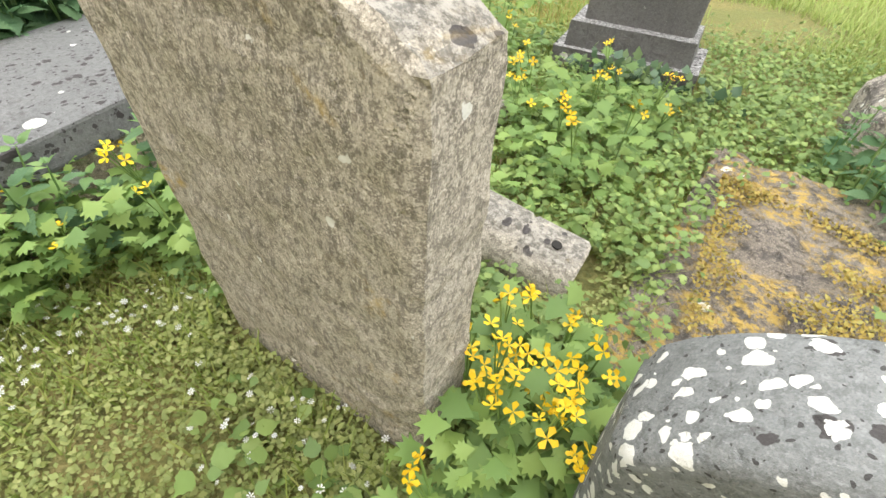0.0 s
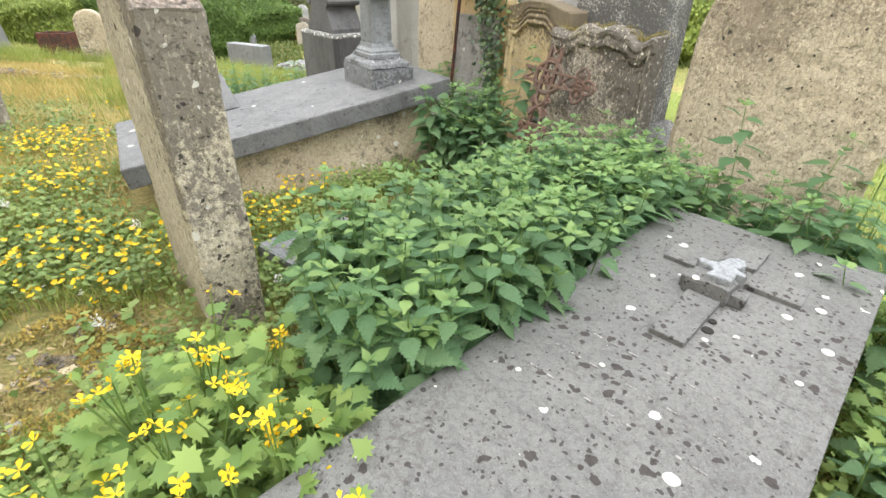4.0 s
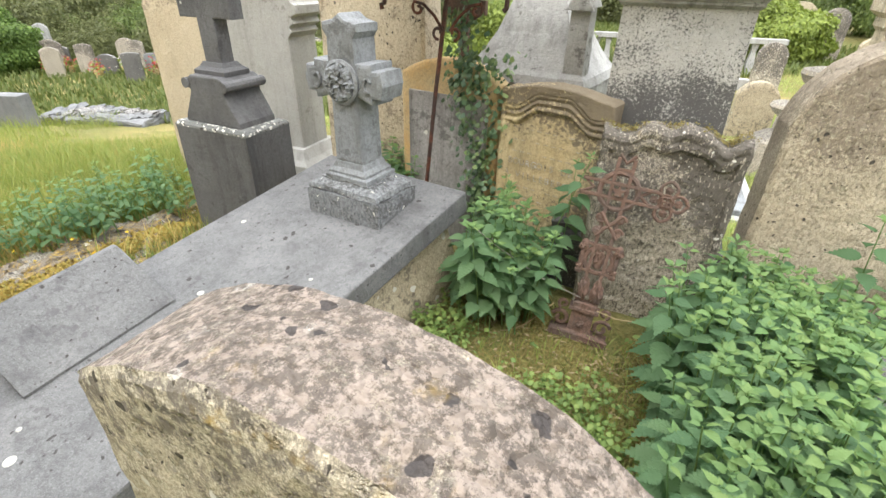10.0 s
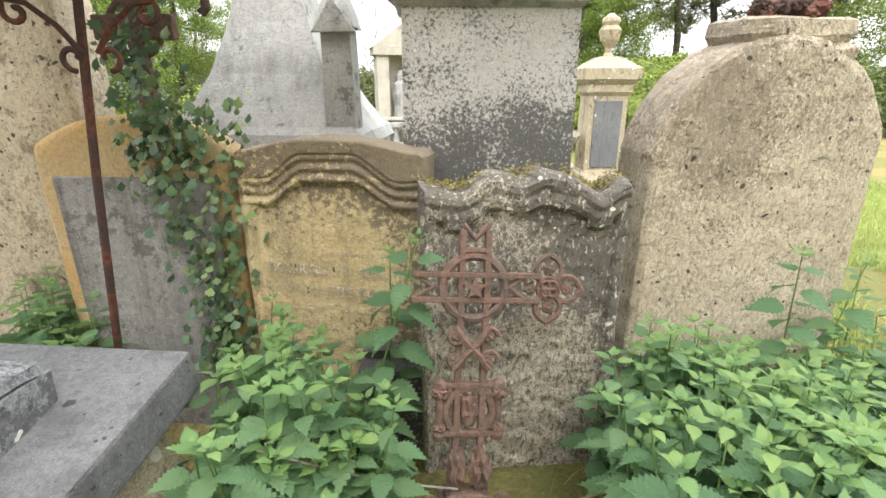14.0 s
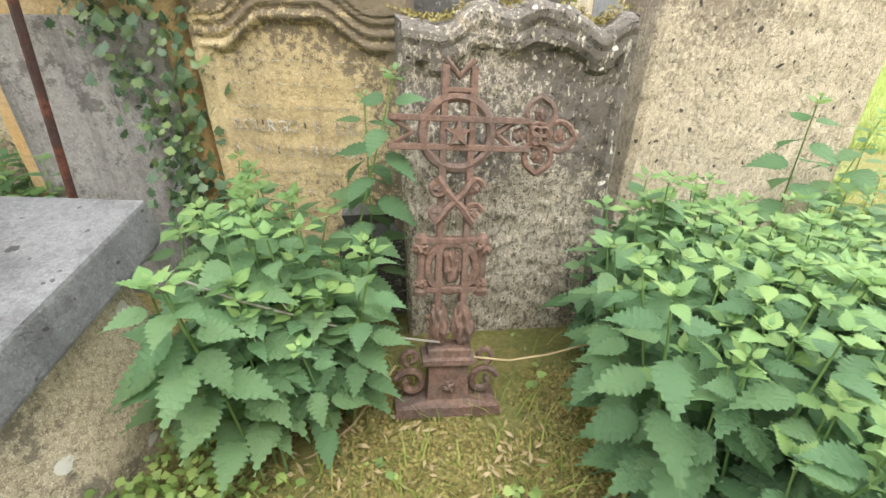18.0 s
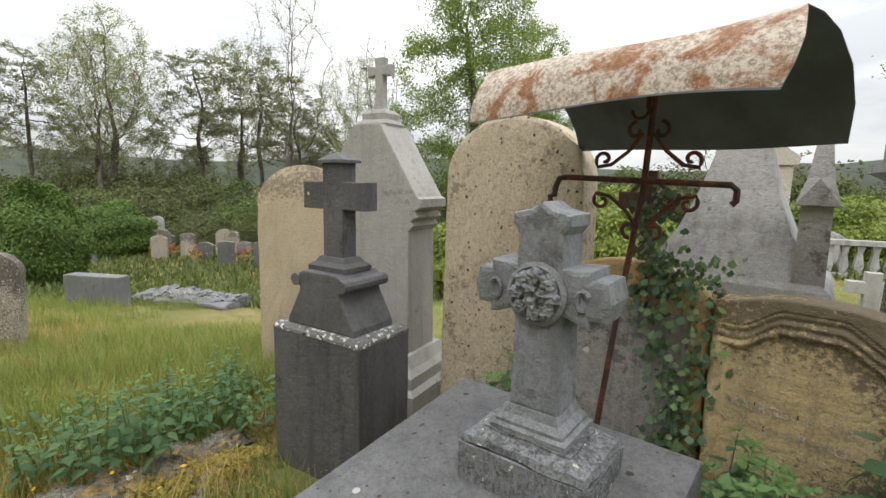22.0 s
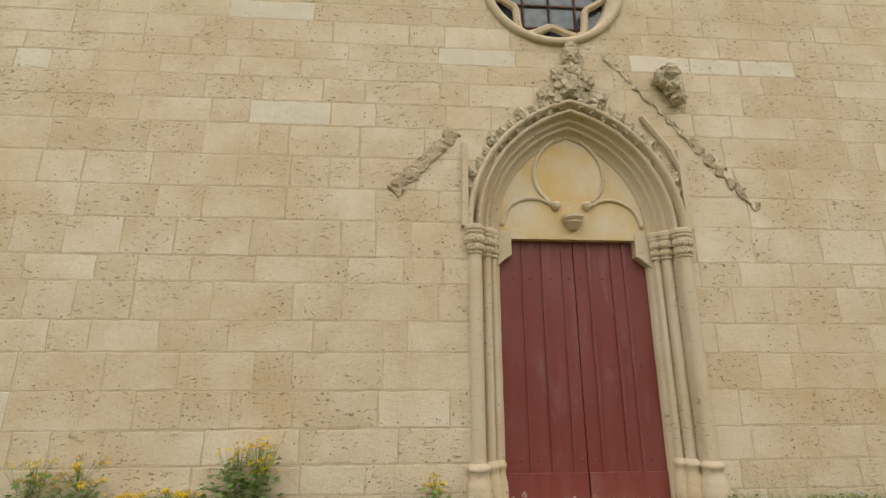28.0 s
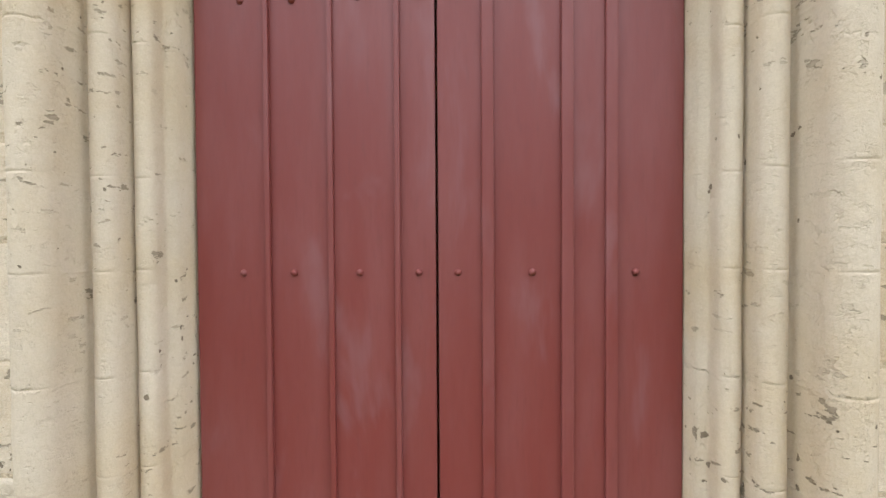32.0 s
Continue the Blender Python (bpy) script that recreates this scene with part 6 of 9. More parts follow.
# ---- around the start ----
cl = thing("fallen_column", 0.235, 1.06, 0.14, 0, "broken round column lying tilted in the weeds", "column")
d = (Vector((0.40, 0.97, 0.155)) - Vector((-0.12, 1.26, 0.27))).normalized()
cl.matrix_basis = Matrix.Translation((0.40, 0.98, 0.165)) @ d.to_track_quat("Z", "Y").to_matrix().to_4x4()
part("drum", lathe_bm([(0.105, -0.62), (0.115, -0.6), (0.115, -0.2), (0.108, -0.193), (0.108, -0.187), (0.115, -0.18), (0.116, -0.012), (0.106, 0.0)], 28, 0.0025, 4), STELE_A, cl, "speckled stone drum", True)
part("dowel_hole", lathe_bm([(0.016, 0.0), (0.016, 0.004)], 10), PLAIN_DARK, cl).matrix_basis = pose(-0.03, 0.113, -0.09, -90, 0, 0)
li = part("rounded_gravestone", stele_bm(0.7, 0.2, lambda u: arc_top(0.7, 0.87, 0.22)(u), amp=0.002, r=0.03, nx=34), LICH, None, "", True)
solo(li, 0.492, 0.044, 0.012, -33, "low rounded grey stone blotched with white lichen", "gravestone", rx=0)
mo = part("mossy_slab", box_bm(-0.34, 0.34, -0.62, 0.68, 0.0, 0.13, 0.03, 9, 0.03, 6), MOSSY)
solo(mo, 0.98, 0.93, gz(0.98, 0.93) - 0.08, -36, "low stone slab covered in orange moss", "grave slab")
dk = thing("dark_gravestone", 1.0, 2.54, 0.0, -28, "leaning charcoal headstone on a stepped lichened base", "gravestone")
o = part("body", stele_bm(0.56, 0.17, lambda u: arc_top(0.56, 1.35, 0.09)(u), amp=0.002), DKST, dk, "dark smooth headstone", True)
o.matrix_basis = pose(-0.04, 0.03, 0.27, 0, 3, 0)
part("base_step", frusta_bm([(-0.15, 0.38, 0.19), (0.2, 0.38, 0.19)], 0.004, 4, 4), DKST, dk).location = (-0.05, 0.11, 0)
part("base_step", frusta_bm([(0.2, 0.33, 0.15), (0.33, 0.32, 0.145)], 0.004, 5, 4), DKST, dk).location = (-0.05, 0.11, 0)
wl = thing("pale_gravestone", 2.3, 1.62, 0.0, -28, "leaning pale headstone on a crumbling lichened base", "gravestone")
o = part("body", stele_bm(0.78, 0.2, lambda u: arc_top(0.78, 1.5, 0.2)(u), amp=0.005), WLM, wl, "blotched pale stone")
o.matrix_basis = pose(0.0, 0.05, 0.3, 0, 9, 0)
part("base", frusta_bm([(-0.2, 0.56, 0.24), (0.25, 0.54, 0.22), (0.38, 0.44, 0.16)], 0.012, 3, 5), POSTM, wl, "crusted base").location = (0, 0.15, 0)
cp = thing("carved_pillar", 2.95, 2.75, -0.1, -30, "small pillar with bulging mouldings beside a leaning headstone", "grave monument")
part("shaft", frusta_bm([(0, 0.17, 0.15), (0.5, 0.16, 0.14), (0.52, 0.2, 0.18), (0.6, 0.2, 0.18), (0.66, 0.14, 0.12), (0.8, 0.17, 0.15), (0.92, 0.22, 0.2), (1.0, 0.22, 0.2), (1.05, 0.12, 0.1)], 0.006, 3, 2), LIME, cp)

for x, y, w_, l_, h_, yaw_, lab_ in ((-0.2, 1.62, 0.13, 0.17, 0.2, -20, "broken squared stone lying in the weeds"), (-0.42, 1.78, 0.12, 0.14, 0.12, 15, "flat broken stone sunk among the weeds"), (0.12, 1.95, 0.1, 0.12, 0.14, 40, "rough broken stone in the leaf litter")):
    o = part("broken_stone", box_bm(-w_, w_, -l_, l_, -0.08, h_, 0.02, 4, 0.014, x * 9), STELE_A)
    solo(o, x, y, gz(x, y), yaw_, lab_, "stone", "broken stones beside the ledger", rx=6)

# ---- the further graves to the north-east ----
wsl = thing("flat_grave", 0.6, 6.6, gz(0.6, 6.6) - 0.05, -30, "pale grey flat grave slab with kerb", "grave slab")
part("kerb", box_bm(-0.6, 0.6, -1.3, 1.3, 0, 0.16, 0.01), PALE, wsl)
part("slab", box_bm(-0.5, 0.5, -1.2, 1.2, 0.16, 0.21, 0.008), GREYX, wsl, "pale grey slab")


def plain_cross(x, y, h, yaw, mat, label, foot_w=0.42):
    th = thing("grave_cross", x, y, gz(x, y) - 0.05, yaw, label, "cross")
    part("base", frusta_bm([(0, foot_w, 0.22), (0.12, foot_w, 0.22), (0.16, foot_w * 0.86, 0.18), (0.42, 0.11, 0.09)], 0.003, x, 2), mat, th)
    part("cross_body", prism_bm(cross_pts(0.085, 0.27, 0.38, h, h * 0.78, 0.08), -0.07, 0.07, 0.01), mat, th)
    return th


plain_cross(2.5, 8.8, 0.95, -28, MONU, "small pale stone cross on a flared base")
plain_cross(2.3, 10.3, 1.0, -33, MONU, "pale stone cross among the far graves")
plain_cross(6.5, 6.6, 1.2, -25, PALE, "pale carved cross among old headstones")


def urn_ped(x, y, h, yaw, label):
    th = thing("urn_pedestal", x, y, gz(x, y) - 0.05, yaw, label, "grave monument")
    part("pedestal", frusta_bm([(0, 0.33, 0.28), (h * 0.5, 0.29, 0.24), (h * 0.6, 0.17, 0.15)], 0.006, x, 3), STELE_A, th)
    part("urn", lathe_bm([(0.12, h * 0.58), (0.07, h * 0.68), (0.09, h * 0.74), (0.22, h * 0.86), (0.27, h * 0.93), (0.25, h * 0.97), (0.1, h)], 16, 0.008, y), STELE_A, th)


urn_ped(2.4, 7.05, 1.15, -30, "stone pedestal with a weathered urn")
urn_ped(1.75, 6.6, 0.85, -30, "short stone pedestal with a flat urn")
bl = part("stone_block", box_bm(-0.6, 0.6, -0.4, 0.4, 0, 0.55, 0.02, 4, 0.012, 3), STELE_A)
solo(bl, 2.35, 5.35, gz(2.35, 5.35) - 0.05, -33, "low lichened stone block beside a monument", "stone block")
bl = part("headstone_fragment", stele_bm(0.7, 0.2, lambda u: 1.05 - 0.3 * abs(u), amp=0.008), PALE)
solo(bl, 2.35, 5.3, gz(2.35, 5.3) + 0.45, -33, "pale headstone standing on a low block", "gravestone")


def old_stone(x, y, yaw, w, h, mat, label, rise=0.2, t=0.16, side=0.0, grp=""):
    ob = part("gravestone", stele_bm(w, t, arc_top(w, h, min(rise, w / 2 - 0.01)), nx=14, nz=16, amp=0.008, seed=x + y), mat)
    return solo(ob, x, y, gz(x, y) - 0.06, yaw, label, "gravestone", grp, ry=side)


G = "old headstones in the grass"
old_stone(2.6, 6.6 + 1.6, -25, 0.55, 0.85, LIME, "weathered pale headstone in tall grass", grp=G)
old_stone(5.1, 6.55, -20, 0.85, 0.9, PALE, "broad pale headstone, spotted, in grass", grp=G, side=6)
old_stone(6.0, 6.3, -20, 0.6, 0.8, LIME, "small rounded limestone headstone in grass", grp=G)
old_stone(6.9, 5.6, -20, 0.7, 1.1, LIME, "yellowish headstone beside a carved cross", grp=G)
old_stone(3.9, 9.7, -25, 0.45, 1.25, CRUST, "tall narrow stone with black crust", grp=G)
old_stone(10.3, 15.3, -25, 0.7, 1.5, CRUST, "pointed dark headstone far off in grass", rise=0.34, grp=G)
old_stone(10.4, 16.8, -25, 0.8, 1.6, LIME, "pale stele far off in the grass", grp=G)
old_stone(6.8, 14.8, -25, 0.9, 1.0, PALE, "pale low headstone by the far path", grp=G)
old_stone(4.2, 12.6, -25, 0.8, 0.9, LIME, "pale headstone beyond the meadow", grp=G)
old_stone(8.4, 12.0, -25, 0.7, 1.1, LIME, "grey-white headstone beyond the meadow", grp=G)

# the far shrine with a statue in its niche, and its balustrade
sh = thing("shrine", 4.9, 14.9, -0.35, -22, "pale stone shrine with gabled top and statue niche", "shrine")
part("base", frusta_bm([(0, 0.75, 0.5), (0.9, 0.72, 0.48), (0.95, 0.8, 0.55), (1.02, 0.8, 0.55)], 0.004, 1, 2), WLM, sh)
for side in (-1, 1):
    part("pier", box_bm(side * 0.5 - 0.16, side * 0.5 + 0.16, -0.35, 0.35, 1.02, 2.6, 0.01), WLM, sh)
part("niche_back", box_bm(-0.4, 0.4, 0.1, 0.35, 1.02, 2.6, 0.01), WLM, sh)
part("lintel", box_bm(-0.75, 0.75, -0.42, 0.4, 2.6, 2.78, 0.01), WLM, sh)
part("gable", prism_bm([(-0.8, 2.78), (0.8, 2.78), (0.0, 3.35)], -0.42, 0.4, 0.01), WLM, sh)
stt = part("statue", lathe_bm([(0.22, 0), (0.2, 0.3), (0.24, 0.6), (0.2, 0.85), (0.09, 0.95), (0.11, 1.08), (0.05, 1.2)], 14, 0.03, 4), PALE)
tagged(stt, "pale weathered stone statue in a shrine niche", "statue")
stt.matrix_basis = sh.matrix_basis @ pose(0, -0.12, 1.02)
bal = thing("balustrade", 4.9, 14.1, -0.35, -22, "pale stone balustrade with arched openings", "balustrade")
part("rail", box_bm(-2.4, 2.4, -0.12, 0.12, 0.78, 0.9, 0.01), PALE, bal)
part("foot", box_bm(-2.4, 2.4, -0.14, 0.14, 0, 0.12, 0.01), PALE, bal)
for k in range(17):
    part("baluster", frusta_bm([(0.12, 0.055, 0.055), (0.3, 0.09, 0.07), (0.6, 0.05, 0.05), (0.78, 0.08, 0.07)]), PALE, bal).location = (-2.3 + 4.6 * k / 16, 0, 0)

# ---- the lawn and the western graves ----
put_stele(-6.255, 3.66, 50, 0.25, 0.15, lambda u: 1.2 - 0.07 * u + 0.012 * math.sin(u * 30), POSTM, "narrow leaning stone post, broken off and crusted", base=0.0, amp=0.009, nx=12, side=4.5, name="stone_post", cat="post")
colm = thing("broken_column", -9.75, 4.52, gz(-9.75, 4.52) - 0.02, 20, "tall broken square column with mossy top on rubble", "column")
part("shaft", frusta_bm([(0.0, 0.105, 0.1), (0.12, 0.095, 0.09), (0.55, 0.088, 0.082), (0.56, 0.08, 0.075), (1.15, 0.084, 0.078), (1.16, 0.076, 0.072), (1.72, 0.08, 0.075)], 0.012, 2, 4), LIME, colm, "eroded pale drum stones")
part("top_block", box_bm(-0.09, 0.095, -0.085, 0.085, 1.72, 1.95, 0.02, 3, 0.012, 5), MOSSY, colm, "mossy top block")
for k in range(9):
    o = part("rubble", lump(random.uniform(0.06, 0.13), k + 300, 1.0), LIME)
    x, y = -9.75 + random.uniform(-0.5, 0.5), 4.52 + random.uniform(-0.4, 0.4)
    solo(o, x, y, gz(x, y) + 0.0, random.uniform(0, 360), "loose pale stone at the column's foot", "stone", "stones round the column")
    o.scale = (1.2, 1, 0.5)
for k in range(26):
    t = k / 25
    o = part("kerb_stone", lump(random.uniform(0.09, 0.15), k + 500, 1.0), MOSSY)
    x, y = -10.6 + 1.9 * t + random.uniform(-0.06, 0.06), 4.75 + 2.0 * t + random.uniform(-0.1, 0.1)
    solo(o, x, y, gz(x, y) + 0.0, random.uniform(0, 360), "flat mossy stone of a low grave border", "stone", "low border in the lawn")
    o.scale = (1.5, 1.1, 0.4)
for k in range(54):
    t = k / 53
    o = part("border_stone", lump(random.uniform(0.05, 0.10), k + 600, 1.0), random.choice((MOSSY, MOSSY, STELE_A)))
    x, y = -5.4 + 1.0 * t + random.uniform(-0.1, 0.1), 4.15 + 1.55 * t + random.uniform(-0.1, 0.1)
    solo(o, x, y, gz(x, y) + 0.01, random.uniform(0, 360), "rough lichened border stone beside the tomb", "stone", "rough grave border")
    o.scale = (1.4, 1.0, 0.6)
vs_ = part("flower_vase", lathe_bm([(0.07, 0), (0.09, 0.02), (0.05, 0.08), (0.04, 0.18), (0.06, 0.22), (0.1, 0.25)], 12), LIME)
solo(vs_, -9.25, 5.42, gz(-9.25, 5.42), 0, "small stone flower vase in the lawn", "vase")
old_stone(-8.3, 8.1, 25, 0.5, 1.2, CRUST, "leaning narrow headstone with dark stains", side=3, t=0.2)
old_stone(-11.0, 8.75, 25, 0.55, 1.0, LIME, "round-headed stone leaning in tall grass", side=2)
old_stone(-4.42, 7.05, 8, 0.80, 2.0, CREAM, "round-headed smooth cream headstone in tall grass", rise=0.3, t=0.22)
gs = part("grey_block", box_bm(-0.62, 0.62, -0.15, 0.15, 0, 0.75, 0.02, 4, 0.004, 2), GREY)
solo(gs, -10.0, 12.2, gz(-10.0, 12.2) - 0.1, -10, "broad grey headstone lying low in the grass", "gravestone")
rub = thing("collapsed_grave", -8.6, 13.2, gz(-8.6, 13.2) - 0.05, -12, "collapsed grey grave slab with broken edges", "grave slab")
part("slab", box_bm(-1.1, 1.1, -0.5, 0.5, 0.0, 0.22, 0.03, 6, 0.05, 3), GREY, rub)
for k in range(34):
    o = part("fragment", lump(random.uniform(0.08, 0.17), k + 200), random.choice((GREY, GREY, DKST)), rub)
    o.location, o.rotation_euler, o.scale = (random.uniform(-1.2, 1.2), random.uniform(-0.55, 0.45), 0.22), (0, random.uniform(-0.4, 0.4), random.uniform(0, 6)), (1.5, 1.1, 0.5)
ob_ = thing("tall_cross", -11.6, 10.95, gz(-11.6, 10.95) - 0.05, 20, "tall slender stone cross on a block pedestal", "cross")
part("pedestal", frusta_bm([(0, 0.42, 0.35), (0.15, 0.36, 0.3), (1.0, 0.33, 0.28), (1.05, 0.25, 0.2)], 0.012, 4, 4), STELE_B, ob_)
part("shaft", frusta_bm([(1.05, 0.14, 0.12), (2.75, 0.10, 0.085)], 0.003, 4, 4), LIME, ob_)
part("arms", box_bm(-0.22, 0.22, -0.07, 0.07, 2.25, 2.42, 0.02, 2, 0.006), LIME, ob_)
gc = thing("grey_cross", -15.8, 9.8, gz(-15.8, 9.8) - 0.05, 25, "grey stone cross on a tall pedestal", "cross")
part("pedestal", frusta_bm([(0, 0.4, 0.35), (0.9, 0.33, 0.28), (0.95, 0.25, 0.2), (1.25, 0.13, 0.11)], 0.004, 5, 3), GREY, gc)
part("cross_body", prism_bm(cross_pts(0.11, 0.3, 1.2, 2.15, 1.85, 0.1, 0.02), -0.09, 0.09, 0.015), GREY, gc)
bx_ = thing("rusty_planter", -11.9, 8.75, gz(-11.9, 8.75), 20, "dark rusty metal planter box in the grass", "planter")
for x0, x1, y0, y1 in ((-0.28, 0.28, -0.2, -0.17), (-0.28, 0.28, 0.17, 0.2), (-0.28, -0.25, -0.17, 0.17), (0.25, 0.28, -0.17, 0.17)):
    part("side_panel", box_bm(x0, x1, y0, y1, 0, 0.5, 0.006), WROUGHT, bx_)
part("soil_fill", box_bm(-0.25, 0.25, -0.17, 0.17, 0, 0.4, 0.0), PLAIN_DARK, bx_)
sb = part("small_grey_block", box_bm(-0.2, 0.2, -0.15, 0.15, 0, 0.42, 0.015), GREY)
solo(sb, -12.4, 5.6, gz(-12.4, 5.6) - 0.02, 15, "small grey stone block by the broken column", "stone block")
o = part("stone_stump", lathe_bm([(0.2, 0), (0.22, 0.1), (0.14, 0.2), (0.2, 0.3), (0.21, 0.42), (0.1, 0.45)], 12, 0.02, 3), LIME)
solo(o, -9.45, 8.28, gz(-9.45, 8.28) - 0.03, 0, "short weathered stone stump in grass", "stone stump")
o.scale = (0.62, 0.62, 1.0)
old_stone(-17.0, 26.4, 10, 0.6, 1.6, PALE, "grey pointed headstone by the far hedge", rise=0.28)
random.seed(4)
for k in range(30):
    x, y = -17 + k * 0.5 + random.uniform(-0.3, 0.3), 23.5 + random.uniform(-2.2, 2.4)
    old_stone(x, y, random.uniform(-5, 15), random.uniform(0.5, 0.9), random.uniform(0.6, 1.3), random.choice((CRUST, STELE_A, DKST, GREY, STELE_A, POSTM)), "far headstone in the row of graves", rise=random.uniform(0.05, 0.25), grp="far row of graves")
for k in range(4):
    x, y = -24.5 + 1.3 * k, 0.6 + 0.35 * k
    old_stone(x, y, 60 + random.uniform(-10, 10), random.uniform(0.45, 0.75), random.uniform(0.6, 0.95), random.choice((DKST, POSTM, GREY)), "far headstone behind the church corner", grp="graves beyond the church")
for k in range(30):
    x, y = random.uniform(-44, -25), random.uniform(1.5, 11)
    if y < 5.5 + 0.0 * x and x > -27:
        continue
    old_stone(x, y, 70 + random.uniform(-14, 14), random.uniform(0.6, 1.0), random.uniform(0.6, 1.4), random.choice((POSTM, DKST, GREY, BLACK, STELE_A, GREY)), "distant headstone on the slope", grp="graves beyond the lawn", side=random.uniform(-5, 5))
for k in range(8):
    x, y = random.uniform(-40, -27), random.uniform(4, 11)
    plain_cross(x, y, random.uniform(1.1, 1.7), 70 + random.uniform(-12, 12), random.choice((GREY, BLACK, DKST)), "distant stone cross on the slope")


# a flat stone in the litter beside the yellow headstone
fl = part("flat_stone", box_bm(-0.15, 0.15, -0.27, 0.22, -0.1, 0.09, 0.02, 4, 0.01, 7), GREY)
solo(fl, -2.58, 2.76, gz(-2.57, 2.80), -24, "flat grey stone half buried beside the path", "stone slab")
random.seed(9)
for k in range(40):
    x, y = -4.75 + random.uniform(-0.45, 0.45), 4.95 + random.uniform(-0.45, 0.45)
    o = part("border_stone", lump(random.uniform(0.04, 0.09), k + 700, 1.0), random.choice((MOSSY, MOSSY, STELE_A)))
    solo(o, x, y, gz(x, y), random.uniform(0, 360), "small mossy stone of a sunken grave bed", "stone", "rough grave border")
    o.scale = (1.4, 1.0, 0.5)
for k in range(9):
    x, y = -15.4 + k * 0.7 + random.uniform(-0.2, 0.2), 22.6 + random.uniform(-0.3, 1.2)
    fp = thing("flower_pot", x, y, gz(x, y), 0, random.choice(("clay pot of red flowers on a far grave", "clay pot of white flowers on a far grave")), "flower pot", "flower pots on the far graves")
    part("pot", lathe_bm([(0.11, 0), (0.15, 0.24), (0.165, 0.25), (0.165, 0.29), (0.13, 0.28)], 12), OCHRE, fp)
    r_ = np.random.default_rng(k)
    p_ = r_.normal(0, 0.13, (70, 3)) + np.array([0, 0, 0.42])
    o = new("blooms", tris_mesh("blooms", *stamp(FIVE, p_, r_.uniform(0, 6, 70), r_.normal(0, 0.6, 70), r_.normal(0, 0.6, 70), np.full(70, 0.035)), DAISY if "white" in fp["label"] else REDPETAL))
    o.parent, o["kind"] = fp, "stuff"
    o = new("leaves", tris_mesh("leaves", *stamp(SMALL_LEAF, p_ - np.array([0, 0, 0.08]), r_.uniform(0, 6, 70), r_.normal(0, 0.6, 70), r_.normal(0, 0.6, 70), np.full(70, 0.12)), BOX))
    o.parent, o["kind"] = fp, "stuff"

for k in range(46):
    x, y = random.gauss(-3.08, 0.16), random.gauss(1.72, 0.15)
    o = part("rubble_stone", lump(random.uniform(0.012, 0.035), k + 900, 1.0), random.choice((MOSSY, MOSSY, ROUGHST, STELE_A)))
    solo(o, x, y, gz(x, y), random.uniform(0, 360), "small mossy rubble stone beside the path", "stone", "rubble beside the path")
    o.scale = (1.4, 1.0, 0.55)

# ---- shrubs and trees ----


def shell_leaves(k, rx, ry, rz, size, shape=SMALL_LEAF, seed=0, bump=0.12, cone=0.0):
    """Leaves over a lumpy ellipsoid that stands on z = 0."""
    r = np.random.default_rng(seed)
    d = r.normal(0, 1, (k, 3))
    d /= np.linalg.norm(d, axis=1)[:, None]
    d = d[d[:, 2] > -0.75]
    k = len(d)
    lump_ = 1 + bump * (np.sin(5 * d[:, 0] + seed) * np.sin(4 * d[:, 1]) + 0.6 * np.sin(9 * d[:, 2] + 3 * d[:, 0])) + r.normal(0, 0.035, k)
    p = d * lump_[:, None] * np.array([rx, ry, rz])
    if cone:
        f = 1 - cone * np.clip(p[:, 2] / rz, 0, 1) ** 1.5
        p[:, 0] *= f
        p[:, 1] *= f
    p[:, 2] += rz * 0.75
    yaw = np.arctan2(-d[:, 0], d[:, 1]) + r.normal(0, 0.6, k)
    pitch = np.arcsin(np.clip(d[:, 2], -1, 1)) - math.pi / 2 + np.abs(r.normal(0.25, 0.55, k))
    return stamp(shape, p, yaw, pitch, r.uniform(-1, 1, k), size * r.uniform(0.6, 1.4, k))


def shrub(x, y, rx, rz, k, size, mat, label, seed, cone=0.0, name="shrub", z=None):
    th = thing(name, x, y, (gz(x, y) if z is None else z) - 0.08, seed * 40, label, "shrub")
    me = tris_mesh("foliage", *shell_leaves(k, rx, rx * 0.95, rz, size, seed=seed, cone=cone), mat)
    o = new("foliage", me)
    o.parent = th
    bm = bmesh.new()
    bmesh.ops.create_icosphere(bm, subdivisions=4, radius=1.0)
    for v in bm.verts:
        d = v.co.copy()
        f = 0.9 * (1 + 0.12 * (math.sin(5 * d.x + seed) * math.sin(4 * d.y) + 0.6 * math.sin(9 * d.z + 3 * d.x))) + 0.03 * noise.noise(d * 9)
        c_ = 1 - cone * max(0.0, min(1, d.z * f)) ** 1.5 if d.z > 0 else 1
        v.co = Vector((d.x * rx * f * c_, d.y * rx * 0.95 * f * c_, max(d.z * rz * f, -rz * 0.74) + rz * 0.75))
    part("inner_growth", bm, mat, th)
    part("stem", tube_bm([(0, 0, -0.1), (0, 0, rz * 0.4)], 0.08, 6), BARK, th)
    return th


